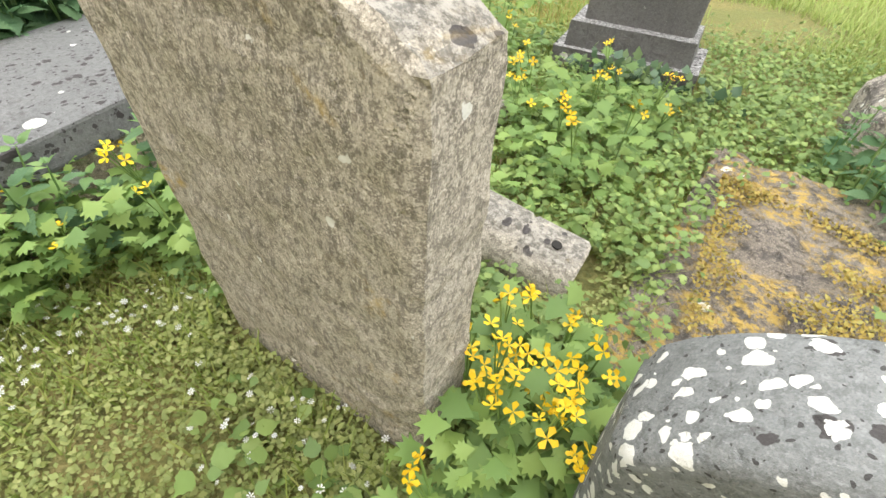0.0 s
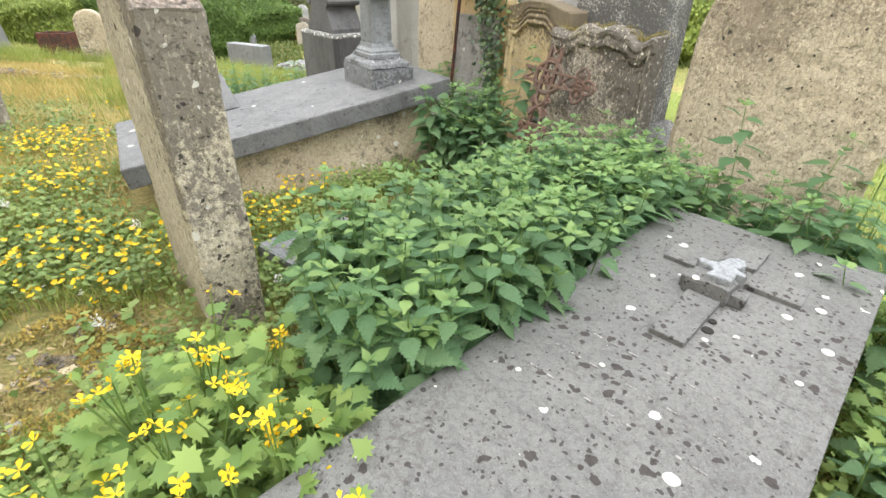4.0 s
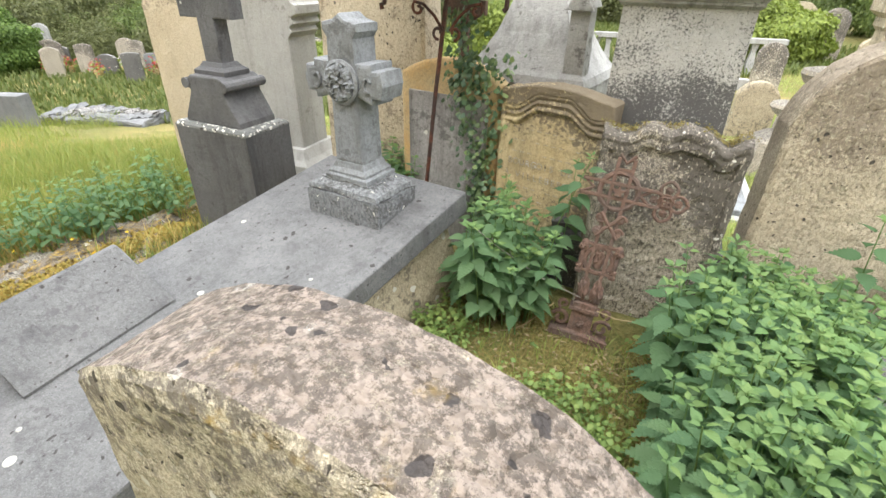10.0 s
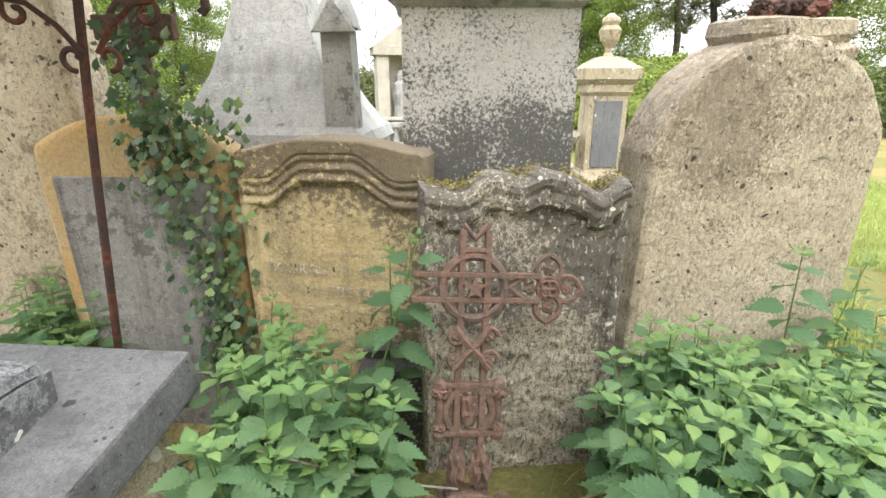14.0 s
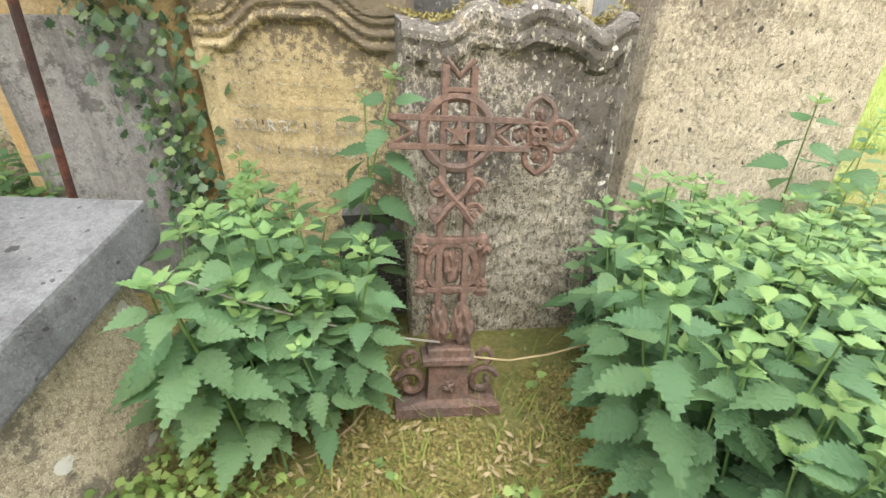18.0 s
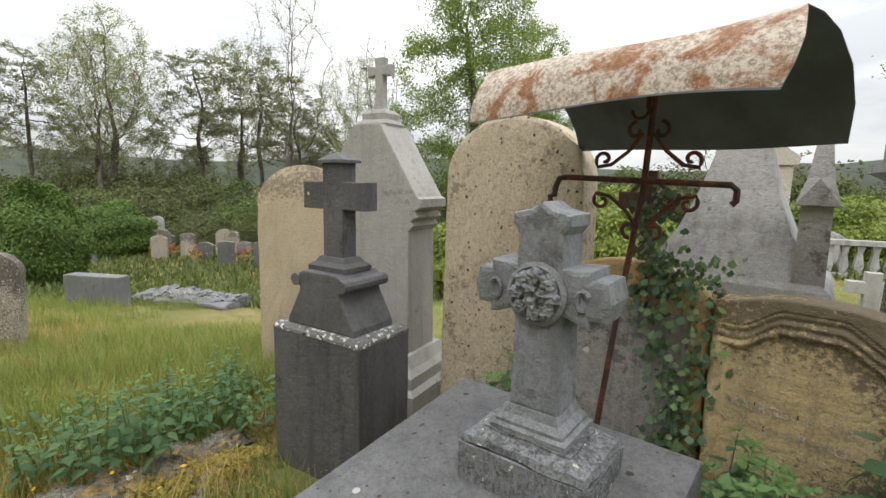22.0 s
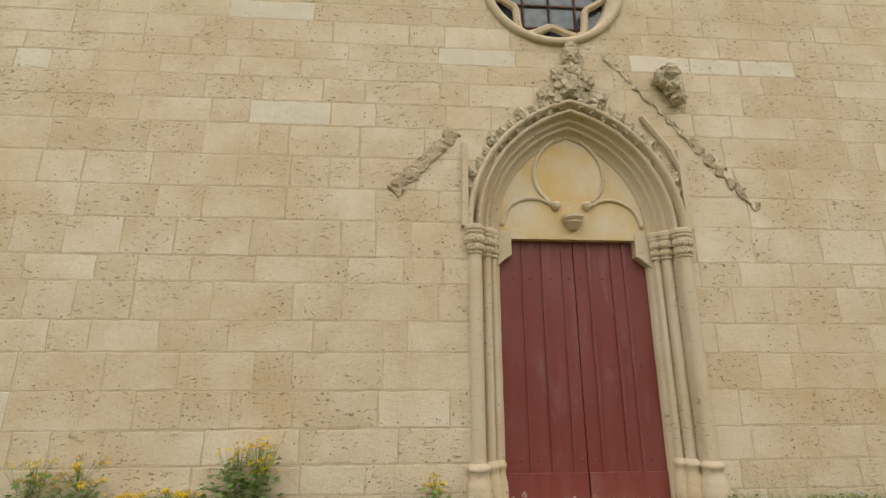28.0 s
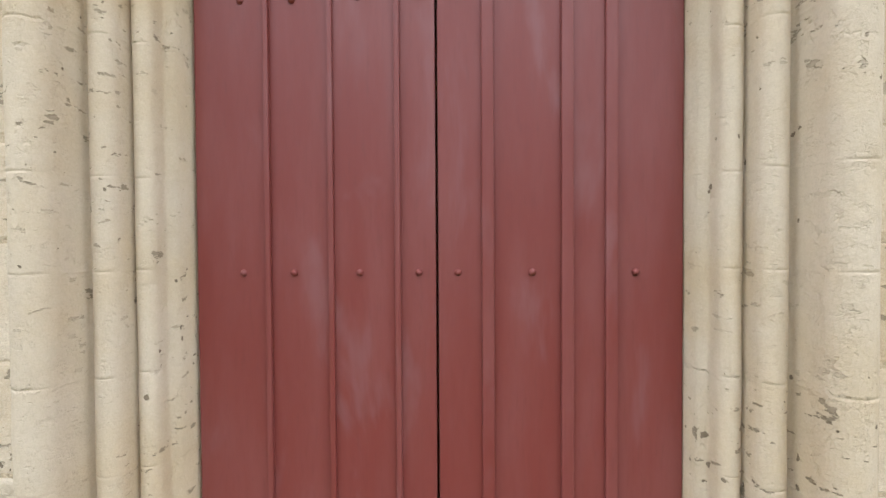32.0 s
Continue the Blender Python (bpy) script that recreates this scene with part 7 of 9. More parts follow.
shrub(-15.0, 7.6, 1.12, 1.15, 39000, 0.06, YEW, "large round clipped yew bush", 1, name="yew_bush")
shrub(-15.3, 17.3, 1.25, 1.75, 31200, 0.072, YEW, "clipped conical yew bush", 2, cone=0.45, name="yew_bush")
shrub(-18.8, 16.5, 1.5, 1.5, 23400, 0.078, YEW, "dark clipped bush behind the tall cross", 3, name="yew_bush")
shrub(-17.5, 24.0, 1.6, 1.3, 18200, 0.09, YEW, "round dark bush near the far graves", 4, name="yew_bush")
shrub(-18.5, 12.6, 1.5, 0.95, 23400, 0.072, BOX, "bright green clipped shrub", 5)
shrub(-21.0, 12.9, 1.3, 1.25, 20800, 0.078, BOX, "yellow-green shrub behind a grey cross", 6)
shrub(-23.5, 15.5, 1.8, 1.5, 20800, 0.09, YEW, "dark round bush behind bright shrubs", 7, name="yew_bush")
shrub(-19.5, 14.8, 1.0, 0.9, 13000, 0.072, BOX, "low bright clipped shrub", 8)
shrub(-30.5, 8.2, 1.8, 1.0, 20800, 0.09, YEW, "low round bush on the slope", 9, name="yew_bush")
shrub(-36.0, 10.5, 3.0, 1.3, 20800, 0.12, YEW, "dark low hedge on the slope", 10)
shrub(10.5, 10.6, 2.2, 1.2, 31200, 0.084, BOX, "bright green leafy hedge", 11)
shrub(13.5, 12.0, 2.6, 1.5, 31200, 0.096, BOX, "bright leafy hedge behind the graves", 12)
shrub(8.5, 16.5, 2.0, 1.0, 20800, 0.09, BOX, "low bright hedge beyond the meadow", 13)
shrub(-2.0, 13.5, 1.3, 0.95, 18200, 0.078, BOX, "green shrub beyond the tall headstone", 14)
shrub(1.0, 15.0, 1.8, 1.1, 20800, 0.084, BOX, "green shrub beyond the meadow", 15)
shrub(-4.5, 19.0, 1.5, 0.7, 15600, 0.09, BOX, "low green shrub in the far meadow", 16)
for x, y, r_, h_, sd in ((-45.8, 19.0, 2.2, 4.6, 17), (-42.5, 19.5, 1.8, 3.9, 18), (-38.6, 21.3, 1.1, 3.3, 19), (-39.6, 22.4, 1.0, 3.0, 20), (-37.5, 21.6, 0.9, 3.1, 21)):
    shrub(x, y, r_, h_ * 0.57, 14000, 0.16, YEW, "dark columnar cypress on the slope", sd, cone=0.5, name="cypress")


def colonize(targets, trunk, step, reach, kill, lift, seed):
    """Branches that grow towards the targets of a crown until each is reached: places, parents and radii."""
    r = np.random.default_rng(seed)
    p = np.array(trunk, float)
    par = list(range(-1, len(p) - 1))
    kids, last = np.zeros(len(p), int), np.full((len(p), 3), 1e6)
    d_ = np.linalg.norm(targets[:, None] - p[None], axis=2)
    near, dist = d_.argmin(1), d_.min(1)
    for _ in range(160):
        on = dist < reach
        if not on.any():
            break
        v = targets[on] - p[near[on]]
        v /= np.linalg.norm(v, axis=1)[:, None]
        pull = np.zeros((len(p), 3))
        np.add.at(pull, near[on], v)
        g = np.unique(near[on])
        d = pull[g] / np.linalg.norm(pull[g], axis=1)[:, None] + r.normal(0, 0.22, (len(g), 3)) + np.array([0, 0, lift])
        fresh = p[g] + step * d / np.linalg.norm(d, axis=1)[:, None]
        ok = (kids[g] < 4) & (np.linalg.norm(fresh - last[g], axis=1) > step * 0.4)
        g, fresh = g[ok], fresh[ok]
        if not len(g):
            break
        n0 = len(p)
        kids[g] += 1
        last[g] = fresh
        p = np.vstack([p, fresh])
        par += list(g)
        kids, last = np.concatenate([kids, np.zeros(len(g), int)]), np.vstack([last, np.full((len(g), 3), 1e6)])
        d_ = np.linalg.norm(targets[:, None] - fresh[None], axis=2)
        k, m = d_.argmin(1), d_.min(1)
        closer = m < dist
        near[closer], dist[closer] = n0 + k[closer], m[closer]
        keep = dist > kill
        targets, near, dist = targets[keep], near[keep], dist[keep]
        if not len(targets):
            break
    return p, np.array(par)


def limb_mesh(a, b, ra, rb):
    """Tapered limbs from the places a to b."""
    vs, fs, n = [], [], 0
    sides_of = np.where(ra > 0.09, 8, np.where(ra > 0.03, 5, 3))
    for sides in (8, 5, 3):
        q = sides_of == sides
        if not q.any():
            continue
        d = b[q] - a[q]
        d /= np.linalg.norm(d, axis=1)[:, None] + 1e-9
        s_ = np.cross(d, [0.31, 0.9, 0.23])
        s_ /= np.linalg.norm(s_, axis=1)[:, None] + 1e-9
        t_ = np.cross(d, s_)
        ring = np.linspace(0, 2 * math.pi, sides, endpoint=False)
        around = np.cos(ring)[None, :, None] * s_[:, None] + np.sin(ring)[None, :, None] * t_[:, None]
        v = np.concatenate([a[q][:, None] + around * ra[q][:, None, None], b[q][:, None] + around * rb[q][:, None, None]], 1)
        one = [(i, (i + 1) % sides, sides + (i + 1) % sides) for i in range(sides)] + [(i, sides + (i + 1) % sides, sides + i) for i in range(sides)]
        f = np.array(one)[None] + (np.arange(q.sum()) * 2 * sides)[:, None, None] + n
        vs.append(v.reshape(-1, 3)), fs.append(f.reshape(-1, 3))
        n += len(vs[-1])
    return np.concatenate(vs), np.concatenate(fs)


def tree(name, label, seed, targets, trunk, mat, leaves, leaf, step=0.45, kill=0.7, lift=0.05, girth=0.3, twigs=2, twig=0.5, spray=0.14, needles=False):
    """A tree: a trunk, limbs that fill its crown, fine twigs at their ends and leaves along the twigs."""
    r = np.random.default_rng(seed + 50)
    p, par = colonize(np.array(targets), trunk, step, 9.0, kill, lift, seed)
    n = len(p)
    rad = np.zeros(n)
    ends = np.ones(n, bool)
    ends[par[1:]] = False
    for i in range(n - 1, -1, -1):
        rad[i] = (rad[i] + (0.011 ** 2.2 if ends[i] else 0)) or 0.011 ** 2.2
        if par[i] >= 0:
            rad[par[i]] += rad[i]
    rad = rad ** (1 / 2.2)
    rad = np.where(rad > 0.04, 0.04 + (rad - 0.04) * (girth - 0.04) / max(rad[0] - 0.04, 0.01), rad)
    a, b, ra, rb = p[par[1:]], p[1:], np.minimum(rad[par[1:]], rad[1:] * 1.25), rad[1:]
    thin = np.nonzero(rad < 0.025)[0]
    thin = thin[thin >= len(trunk)]
    at = np.repeat(thin, twigs)
    out = p[at] - p[par[at]]
    out /= np.linalg.norm(out, axis=1)[:, None] + 1e-6
    d = out * 0.7 + r.normal(0, 0.6, (len(at), 3)) + np.array([0, 0, 0.15])
    d /= np.linalg.norm(d, axis=1)[:, None]
    tip = p[at] + d * twig * r.uniform(0.4, 1.2, len(at))[:, None]
    w = limb_mesh(np.vstack([a, p[at]]), np.vstack([b, tip]), np.concatenate([ra, np.full(len(at), 0.009)]), np.concatenate([rb, np.full(len(at), 0.004)]))
    th = thing(name, 0, 0, 0, 0, label, "tree")
    new("trunk", tris_mesh("trunk", *w, BARK)).parent = th
    if leaves:
        k = r.integers(0, len(at), leaves)
        q = p[at][k] + (tip - p[at])[k] * r.uniform(0.2, 1.1, leaves)[:, None] + r.normal(0, spray, (leaves, 3)) * (np.array([1, 1, 0.4]) if needles else 1)
        size = leaf * r.uniform(0.6, 1.4, leaves)
        if needles:
            size = np.column_stack([size * 0.4, size, size])
        new("crown", tris_mesh("crown", *stamp(SMALL_LEAF, q, r.uniform(0, 6.28, leaves), r.uniform(-0.2, 1.1, leaves) if needles else r.uniform(-1.2, 0.6, leaves), r.uniform(-1, 1, leaves), size), mat)).parent = th
    return th


def oval(seed, k, z0, z1, radius, fill=2.2, belly=0.45):
    """Places inside an egg-shaped crown, more of them near its outside."""
    r = np.random.default_rng(seed)
    t = r.uniform(0, 1, k)
    az = r.uniform(0, 6.28, k)
    wide = np.where(t < belly, np.sqrt(np.clip(1 - ((belly - t) / belly) ** 2, 0, 1)) * 0.75 + 0.25 * t / belly, np.sqrt(np.clip(1 - ((t - belly) / (1 - belly)) ** 2, 0, 1)))
    lobes = 1 + 0.16 * np.sin(3 * az + 5 * t + seed) + 0.1 * np.sin(5 * az - 9 * t)
    f = radius * wide * lobes * r.uniform(0, 1, k) ** (1 / fill)
    return np.column_stack([np.cos(az) * f, np.sin(az) * f, z0 + (z1 - z0) * t])


def pads(seed, height, count, spread, k=26):
    """Places in the flat clouds of a pine's crown."""
    r = np.random.default_rng(seed)
    out = []
    for i in range(count):
        t = 0.42 + 0.58 * i / (count - 1)
        a = i * 2.4 + r.uniform(-0.5, 0.5)
        reach = spread * (1.25 - t) * r.uniform(0.5, 1.35) + 0.2
        c_ = np.array([math.cos(a) * reach, math.sin(a) * reach, height * t + r.uniform(-0.4, 0.4)])
        out.append(c_ + r.normal(0, 1, (k, 3)) * np.array([0.7, 0.7, 0.32]) * r.uniform(0.5, 1.35))
    return np.concatenate(out)


def stem(height, bend, seed, n=9):
    return [(bend * math.sin(i * 0.5 + seed) * i / n, bend * math.cos(i * 0.6 + seed) * i / n, -0.2 + (height + 0.2) * i / n) for i in range(n + 1)]


def plant(th, spots):
    """Sets a tree at the first spot (x, y, yaw, scale) and copies of it at the others."""
    for i, (x, y, yaw, sc_) in enumerate(spots):
        m = pose(x, y, gz(x, y) - 0.15, 0, 0, yaw)
        if i == 0:
            th.matrix_basis = m @ Matrix.Diagonal((sc_, sc_, sc_, 1))
        else:
            copy_thing(th, m).scale = (sc_, sc_, sc_)


# the broad lime tree: a dome with a nearly flat underside
r_ = np.random.default_rng(11)
az_, el_, f_ = r_.uniform(0, 6.28, 3400), np.arcsin(r_.uniform(-0.3, 1.0, 3400)), r_.uniform(0.1, 1, 3400) ** (1 / 3.4)
dome = np.column_stack([7.1 * np.cos(el_) * np.cos(az_) * f_, 7.1 * np.cos(el_) * np.sin(az_) * f_, 3.9 + np.where(el_ > 0, 8.9, 4.0) * np.sin(el_) * f_]) * (1 + 0.05 * np.sin(4 * az_ + 3 * el_))[:, None]
plant(tree("lime_tree", "large round-crowned tree with fine spring leaves", 11, dome, stem(2.0, 0.1, 0, 5), LEAF_L, 120000, 0.075, step=0.4, kill=0.5, lift=0.22, girth=0.55, twigs=5, twig=0.7), [(-45.4, 12.5, 0, 1.0)])
plant(tree("bare_tree", "slender tree with bare forked branches and few buds", 21, oval(21, 420, 3.2, 13.0, 2.3), stem(3.6, 0.25, 1), LEAF_O, 3000, 0.07, lift=0.3, girth=0.16, twigs=3, twig=0.6),
      [(-12.9, 35.5, 20, 1.35), (-41.6, 35.5, 70, 1.2), (-39.0, 37.5, 200, 1.0), (-28.7, 39.8, 10, 1.1), (12.1, 29.0, 130, 0.7)])
plant(tree("bare_tree", "bare tree with two leaning stems and thin twigs", 23, oval(23, 380, 2.2, 12.0, 2.9), stem(2.4, 0.5, 3), LEAF_O, 1100, 0.07, lift=0.25, girth=0.17, twigs=3, twig=0.6),
      [(-41.1, 39.0, 160, 1.3), (-51.0, 31.0, 90, 0.85), (-49.9, 32.8, 30, 0.95), (-8.8, 42.4, 300, 1.25), (-44.5, 37.0, 10, 0.8)])
plant(tree("spring_tree", "tall tree with a thin haze of pale opening leaves", 31, oval(31, 620, 3.4, 13.0, 3.4), stem(5.0, 0.3, 2), LEAF_O, 17000, 0.09, lift=0.2, girth=0.22, twigs=3, twig=0.6),
      [(-29.8, 43.1, 0, 1.3), (-32.5, 45.5, 130, 1.2), (-22.0, 50.0, 50, 1.25), (-10.5, 47.0, 220, 1.1), (6.0, 46.0, 80, 1.1), (-46.0, 48.0, 10, 0.9)])
plant(tree("beech_tree", "tall tree with fresh bright green leaves on layered boughs", 41, oval(41, 900, 1.6, 15.5, 4.3, 1.8, 0.35), stem(11.0, 0.3, 4, 14), LEAF_Y, 60000, 0.11, kill=0.8, lift=-0.02, girth=0.26, twigs=3, twig=0.6, spray=0.2),
      [(-1.5, 28.7, 0, 1.0), (3.0, 36.0, 140, 0.9), (19.2, 20.3, 200, 0.95), (23.5, 22.0, 20, 1.0), (28.0, 12.0, 60, 1.0)])
plant(tree("wood_tree", "dense green tree at the foot of the hill", 47, oval(47, 700, 0.8, 10.0, 3.4, 1.6, 0.4), stem(6.0, 0.3, 5), SCRUB, 30000, 0.12, kill=0.8, girth=0.24, spray=0.26),
      [(-48.0, -4.6, 0, 1.2), (-50.5, -2.4, 140, 1.05), (-52.0, 0.0, 60, 0.95), (-54.0, 2.2, 250, 0.8), (-56.5, 4.4, 20, 0.7), (-46.5, -8.0, 200, 1.25), (-60.0, 8.0, 100, 0.7)])
for sd_, hh_, spots_ in ((5, 12.0, [(-35.4, 41.6, 0, 1.05), (-24.2, 46.2, 100, 1.15), (26.0, 19.0, 10, 1.2), (31.0, 16.0, 90, 1.3), (24.5, 24.0, 30, 1.2), (-55.3, 6.0, 0, 0.45)]),
                         (8, 11.5, [(-19.3, 47.1, 200, 1.2), (28.7, 18.3, 150, 1.3), (30.3, 14.0, 200, 1.2), (-15.6, 46.0, 75, 0.95)])):
    plant(tree("pine_tree", "tall pine with bare trunk and flat dark boughs", sd_, pads(sd_, hh_, 21, 3.9), stem(hh_ * 0.93, 0.25, sd_, 24), PINE, 11000, 0.2, step=0.4, kill=0.45, lift=0.02, girth=0.15, twigs=2, twig=0.4, spray=0.12, needles=True), spots_)
random.seed(33)
wood_line = [(random.uniform(-48, 14), random.uniform(50, 66), random.uniform(0, 360), random.uniform(0.6, 0.95)) for _ in range(22)]
plant(tree("far_tree", "far tree at the wood's edge with brown-green leaves", 61, oval(61, 420, 1.5, 11.0, 3.2, 1.8), stem(5.0, 0.3, 7), THICKET, 9000, 0.14, step=0.55, kill=0.9, girth=0.2, spray=0.25), wood_line)

# undergrowth: rounded leafy masses between the graves and the trees


def scrub_leaves(seed, count=13):
    """Ragged leafy clumps of a bush about two metres across."""
    r = np.random.default_rng(seed)
    out = []
    for i in range(count):
        a_, d = i * 2.4, 0.8 * math.sqrt((i + 0.5) / count)
        size = r.uniform(0.26, 0.48)
        v, f = shell_leaves(720, size, size, size * r.uniform(0.7, 1.1), 0.062, seed=seed + i, bump=0.3)
        out.append((v + np.array([d * math.cos(a_), d * math.sin(a_), r.uniform(0.0, 1.0) * (1.1 - d)]), f))
    return join(out)


un = thing("undergrowth_bush", 0, 0, 0, 0, "dense green undergrowth at the edge of the wood", "bush", "undergrowth along the wood")
new("foliage", tris_mesh("foliage", *scrub_leaves(3), SCRUB)).parent = un
un2 = thing("thicket_bush", 0, 0, 0, 0, "dark thicket at the edge of the wood", "bush", "undergrowth along the wood")
new("foliage", tris_mesh("foliage", *scrub_leaves(26), THICKET)).parent = un2
random.seed(12)
spots = {0: [], 1: []}
for k in range(150):
    if k < 92:
        t = random.random()
        x, y = -44 + 58 * t + random.uniform(-2, 2), 33 + random.uniform(-3.5, 11) + (3 if t < 0.3 else 0)
    elif k < 112:
        x, y = random.uniform(-60, -46), random.uniform(-8, 26)
    else:
        x, y = 8 + random.uniform(0, 24), 34 - random.uniform(0, 26)
        if x < 17 and y < 19:
            x += 12
    spots[0 if random.random() < 0.4 else 1].append((x, y, random.uniform(0, 360), random.uniform(1.3, 2.7) * (1.3 if y > 40 else 1.0)))
plant(un, spots[0])
spots[1] += [(-24 + 1.7 * k + random.uniform(-1, 1), 28.5 + random.uniform(-1.5, 2.5), random.uniform(0, 360), random.uniform(1.0, 1.6)) for k in range(16)]
plant(un2, spots[1])

# wooded ridge on the horizon
bm = bmesh.new()
rows = []
for j, (rad, hgt) in enumerate(((150, -3), (190, 3), (260, 9), (420, 16))):
    rows.append([bm.verts.new((rad * math.cos(a * math.pi / 60), rad * math.sin(a * math.pi / 60), hgt + (j > 0) * 4 * math.sin(a * 0.37 + j) + (j > 1) * 2 * noise.noise(Vector((a * 0.8, j, 0))))) for a in range(121)])
grid_face(bm, rows)
hill = part("backdrop", bm, HAZE, None, "", True)
tagged(hill, "low wooded hills along the horizon", "hills", kind="structure")

# ---- growth near the path ----
STONES = [(-4.8, 4.85, 57, 0.8, 0.3), (-2.57, 2.80, -24, 0.17, 0.23), (-0.26, 0.615, -36, 0.35, 0.09), (-2.85, 2.3, -35, 0.34, 0.14), (-1.105, 2.025, -28.7, 0.42, 1.08), (-3.37, 3.78, -41.5, 0.5, 1.05), (-1.77, 4.5, -46, 0.34, 0.1), (-1.35, 4.0, -30, 0.34, 0.1),
          (-2.3, 5.0, -42, 0.38, 0.1), (-0.45, 3.72, -27, 0.46, 0.16), (-3.73, 5.05, -34, 0.32, 0.2), (-2.7, 5.7, -40, 0.5, 0.15), (0.98, 0.93, -36, 0.27, 0.56), (1.0, 2.65, -28, 0.4, 0.22), (0.6, 6.6, -30, 0.62, 1.32),
          (-1.22, 4.25, -33, 0.48, 0.3), (2.3, 1.75, -28, 0.55, 0.25), (0.54, 0.13, -33, 0.36, 0.14), (0.16, 1.1, -31, 0.36, 0.13), (0.41, 0.93, -31, 0.13, 0.13)]


def at_wall(u, off):
    a = radians(CH_A)
    return CH.x + u * math.cos(a) + off * math.sin(a), CH.y + u * math.sin(a) - off * math.cos(a)


def lawn_ok(xy):
    e = -(xy[:, 0] + 10.7) * 0.896 + (xy[:, 1] + 1.53) * 0.444
    d = (xy[:, 0] + 10.7) * 0.444 + (xy[:, 1] + 1.53) * 0.896
    return xy[(d > 0.03) | (e > 6.05)]


xy = avoid(lawn_ok(np.concatenate([area(290000, -13, -3, -4.5, 7.6), area(90000, -22, -8, -1, 11)])), STONES)
dry = clumpy(xy, 0.9, -0.8, 1.0)
stuff("short_grass", blades(dry, 0.042, 0.009, 1.2, SHORT_BLADE), GRASS_DRY, "short dry yellowish lawn grass", "grass")
green = clumpy(avoid(lawn_ok(area(150000, -13, -3, -4.5, 6)), STONES), 1.1, 0.85, 3.0)
band = lawn_ok(area(170000, -13, -4, -5, 3))
bd = (band[:, 0] + 10.7) * 0.444 + (band[:, 1] + 1.53) * 0.896
band = clumpy(band[bd + rng.normal(0, 0.5, len(bd)) < 1.9 - 1.1 * (band[:, 0] < -9.8) + 0.7 * (band[:, 0] > -7.6)], 1.6, 0.0, 4.0)
knot_xy = avoid(lawn_ok(area(1700, -13, -4, -4.2, 6.8)), STONES)
knot_d = (knot_xy[:, 0] + 10.7) * 0.444 + (knot_xy[:, 1] + 1.53) * 0.896
knot_xy = knot_xy[rng.uniform(0, 1, len(knot_d)) > 0.7 * ss(knot_d, 1.6, 3.0)]
knots = np.concatenate([np.column_stack([rng.normal(x, 0.045, 26), rng.normal(y, 0.045, 26)]) for x, y in knot_xy])
stuff("grass_knots", blades(knots, 0.07, 0.006, 1.0), GRASS_LAWN, "small green clumps all over the dry lawn", "grass")
stuff("green_grass", join([blades(green, 0.075, 0.007, 0.8), blades(band, 0.065, 0.007, 0.9)]), GRASS_LAWN, "patches of green lawn grass", "grass")
cl_xy = clumpy(avoid(lawn_ok(area(90000, -12, -4, -3.5, 5)), STONES), 1.4, 0.05, 5.0)
k = len(cl_xy)
near_ch = lawn_ok(area(26000, -12.5, -5.5, -4, 1.6))
near_d = (near_ch[:, 0] + 10.7) * 0.444 + (near_ch[:, 1] + 1.53) * 0.896
cl_xy = np.concatenate([cl_xy, clumpy(near_ch[near_d < 2.6], 1.1, -0.2, 2.0)])
k = len(cl_xy)
stuff("clover", stamp(lobed_leaf(3, 0.5, 4.2, 0.4), np.column_stack([cl_xy, ground(cl_xy[:, 0], cl_xy[:, 1]) + rng.uniform(0.005, 0.035, k)]), rng.uniform(0, 6.28, k), rng.normal(0, 0.4, k), rng.normal(0, 0.4, k), rng.uniform(0.012, 0.028, k)), WEED, "low clover and weeds in the lawn", "weeds")
# tall grass: round the western stones, at the wall, across the meadow
tall = np.concatenate([area(60000, -9.5, -3.6, 3.4, 9.8), quad_area(9000, (-8.6, 2.2), (-7.0, 2.8), (-6.4, 4.0), (-7.6, 4.8)), quad_area(22000, (-16, 3.5), (-10.5, 5.0), (-10, 9), (-15, 8)), area(30000, -14, -8, 7, 14)])
rise_ = ss((tall[:, 0] + 10.7) * 0.444 + (tall[:, 1] + 1.53) * 0.896, 7.7, 9.2)
fold_ = (tall[:, 0] < -10.4) & (tall[:, 1] > 3.5)
tall = tall[rng.uniform(0, 1, len(tall)) < np.where(fold_, 0.85, 0.02 + 0.98 * rise_)]
tall = clumpy(avoid(tall, STONES), 1.9, -0.15, 2.0)
low_ = rng.uniform(0, 1, len(tall)) < 0.45
stuff("tall_grass", join([blades(tall[low_], 0.27, 0.006, 0.6), blades(tall[~low_], 0.15, 0.006, 0.8)]), GRASS_TALL, "tall uncut green grass with seed heads", "grass")
mid_tall = clumpy(avoid(quad_area(20000, (-6.6, 4.9), (-4.6, 6.3), (-3.9, 8.2), (-7.4, 8.6)), STONES), 2.6, -0.1, 1.0)
mid_tall = mid_tall + rng.normal(0, 0.22, mid_tall.shape)
stuff("waist_grass", blades(mid_tall, 0.34, 0.005, 0.7), GRASS_TALL, "tall fine grass before the round-headed stone", "grass")
dry_t = clumpy(avoid(area(46000, -9.5, -3.6, 2.6, 9.8), STONES), 2.3, -0.2, 7.0)
dry_t = dry_t[(dry_t[:, 0] + 10.7) * 0.444 + (dry_t[:, 1] + 1.53) * 0.896 + rng.normal(0, 0.5, len(dry_t)) > 7.6]
stuff("straw_grass", blades(dry_t, 0.19, 0.005, 0.8), GRASS_DRY, "dry bleached grass stems", "grass")
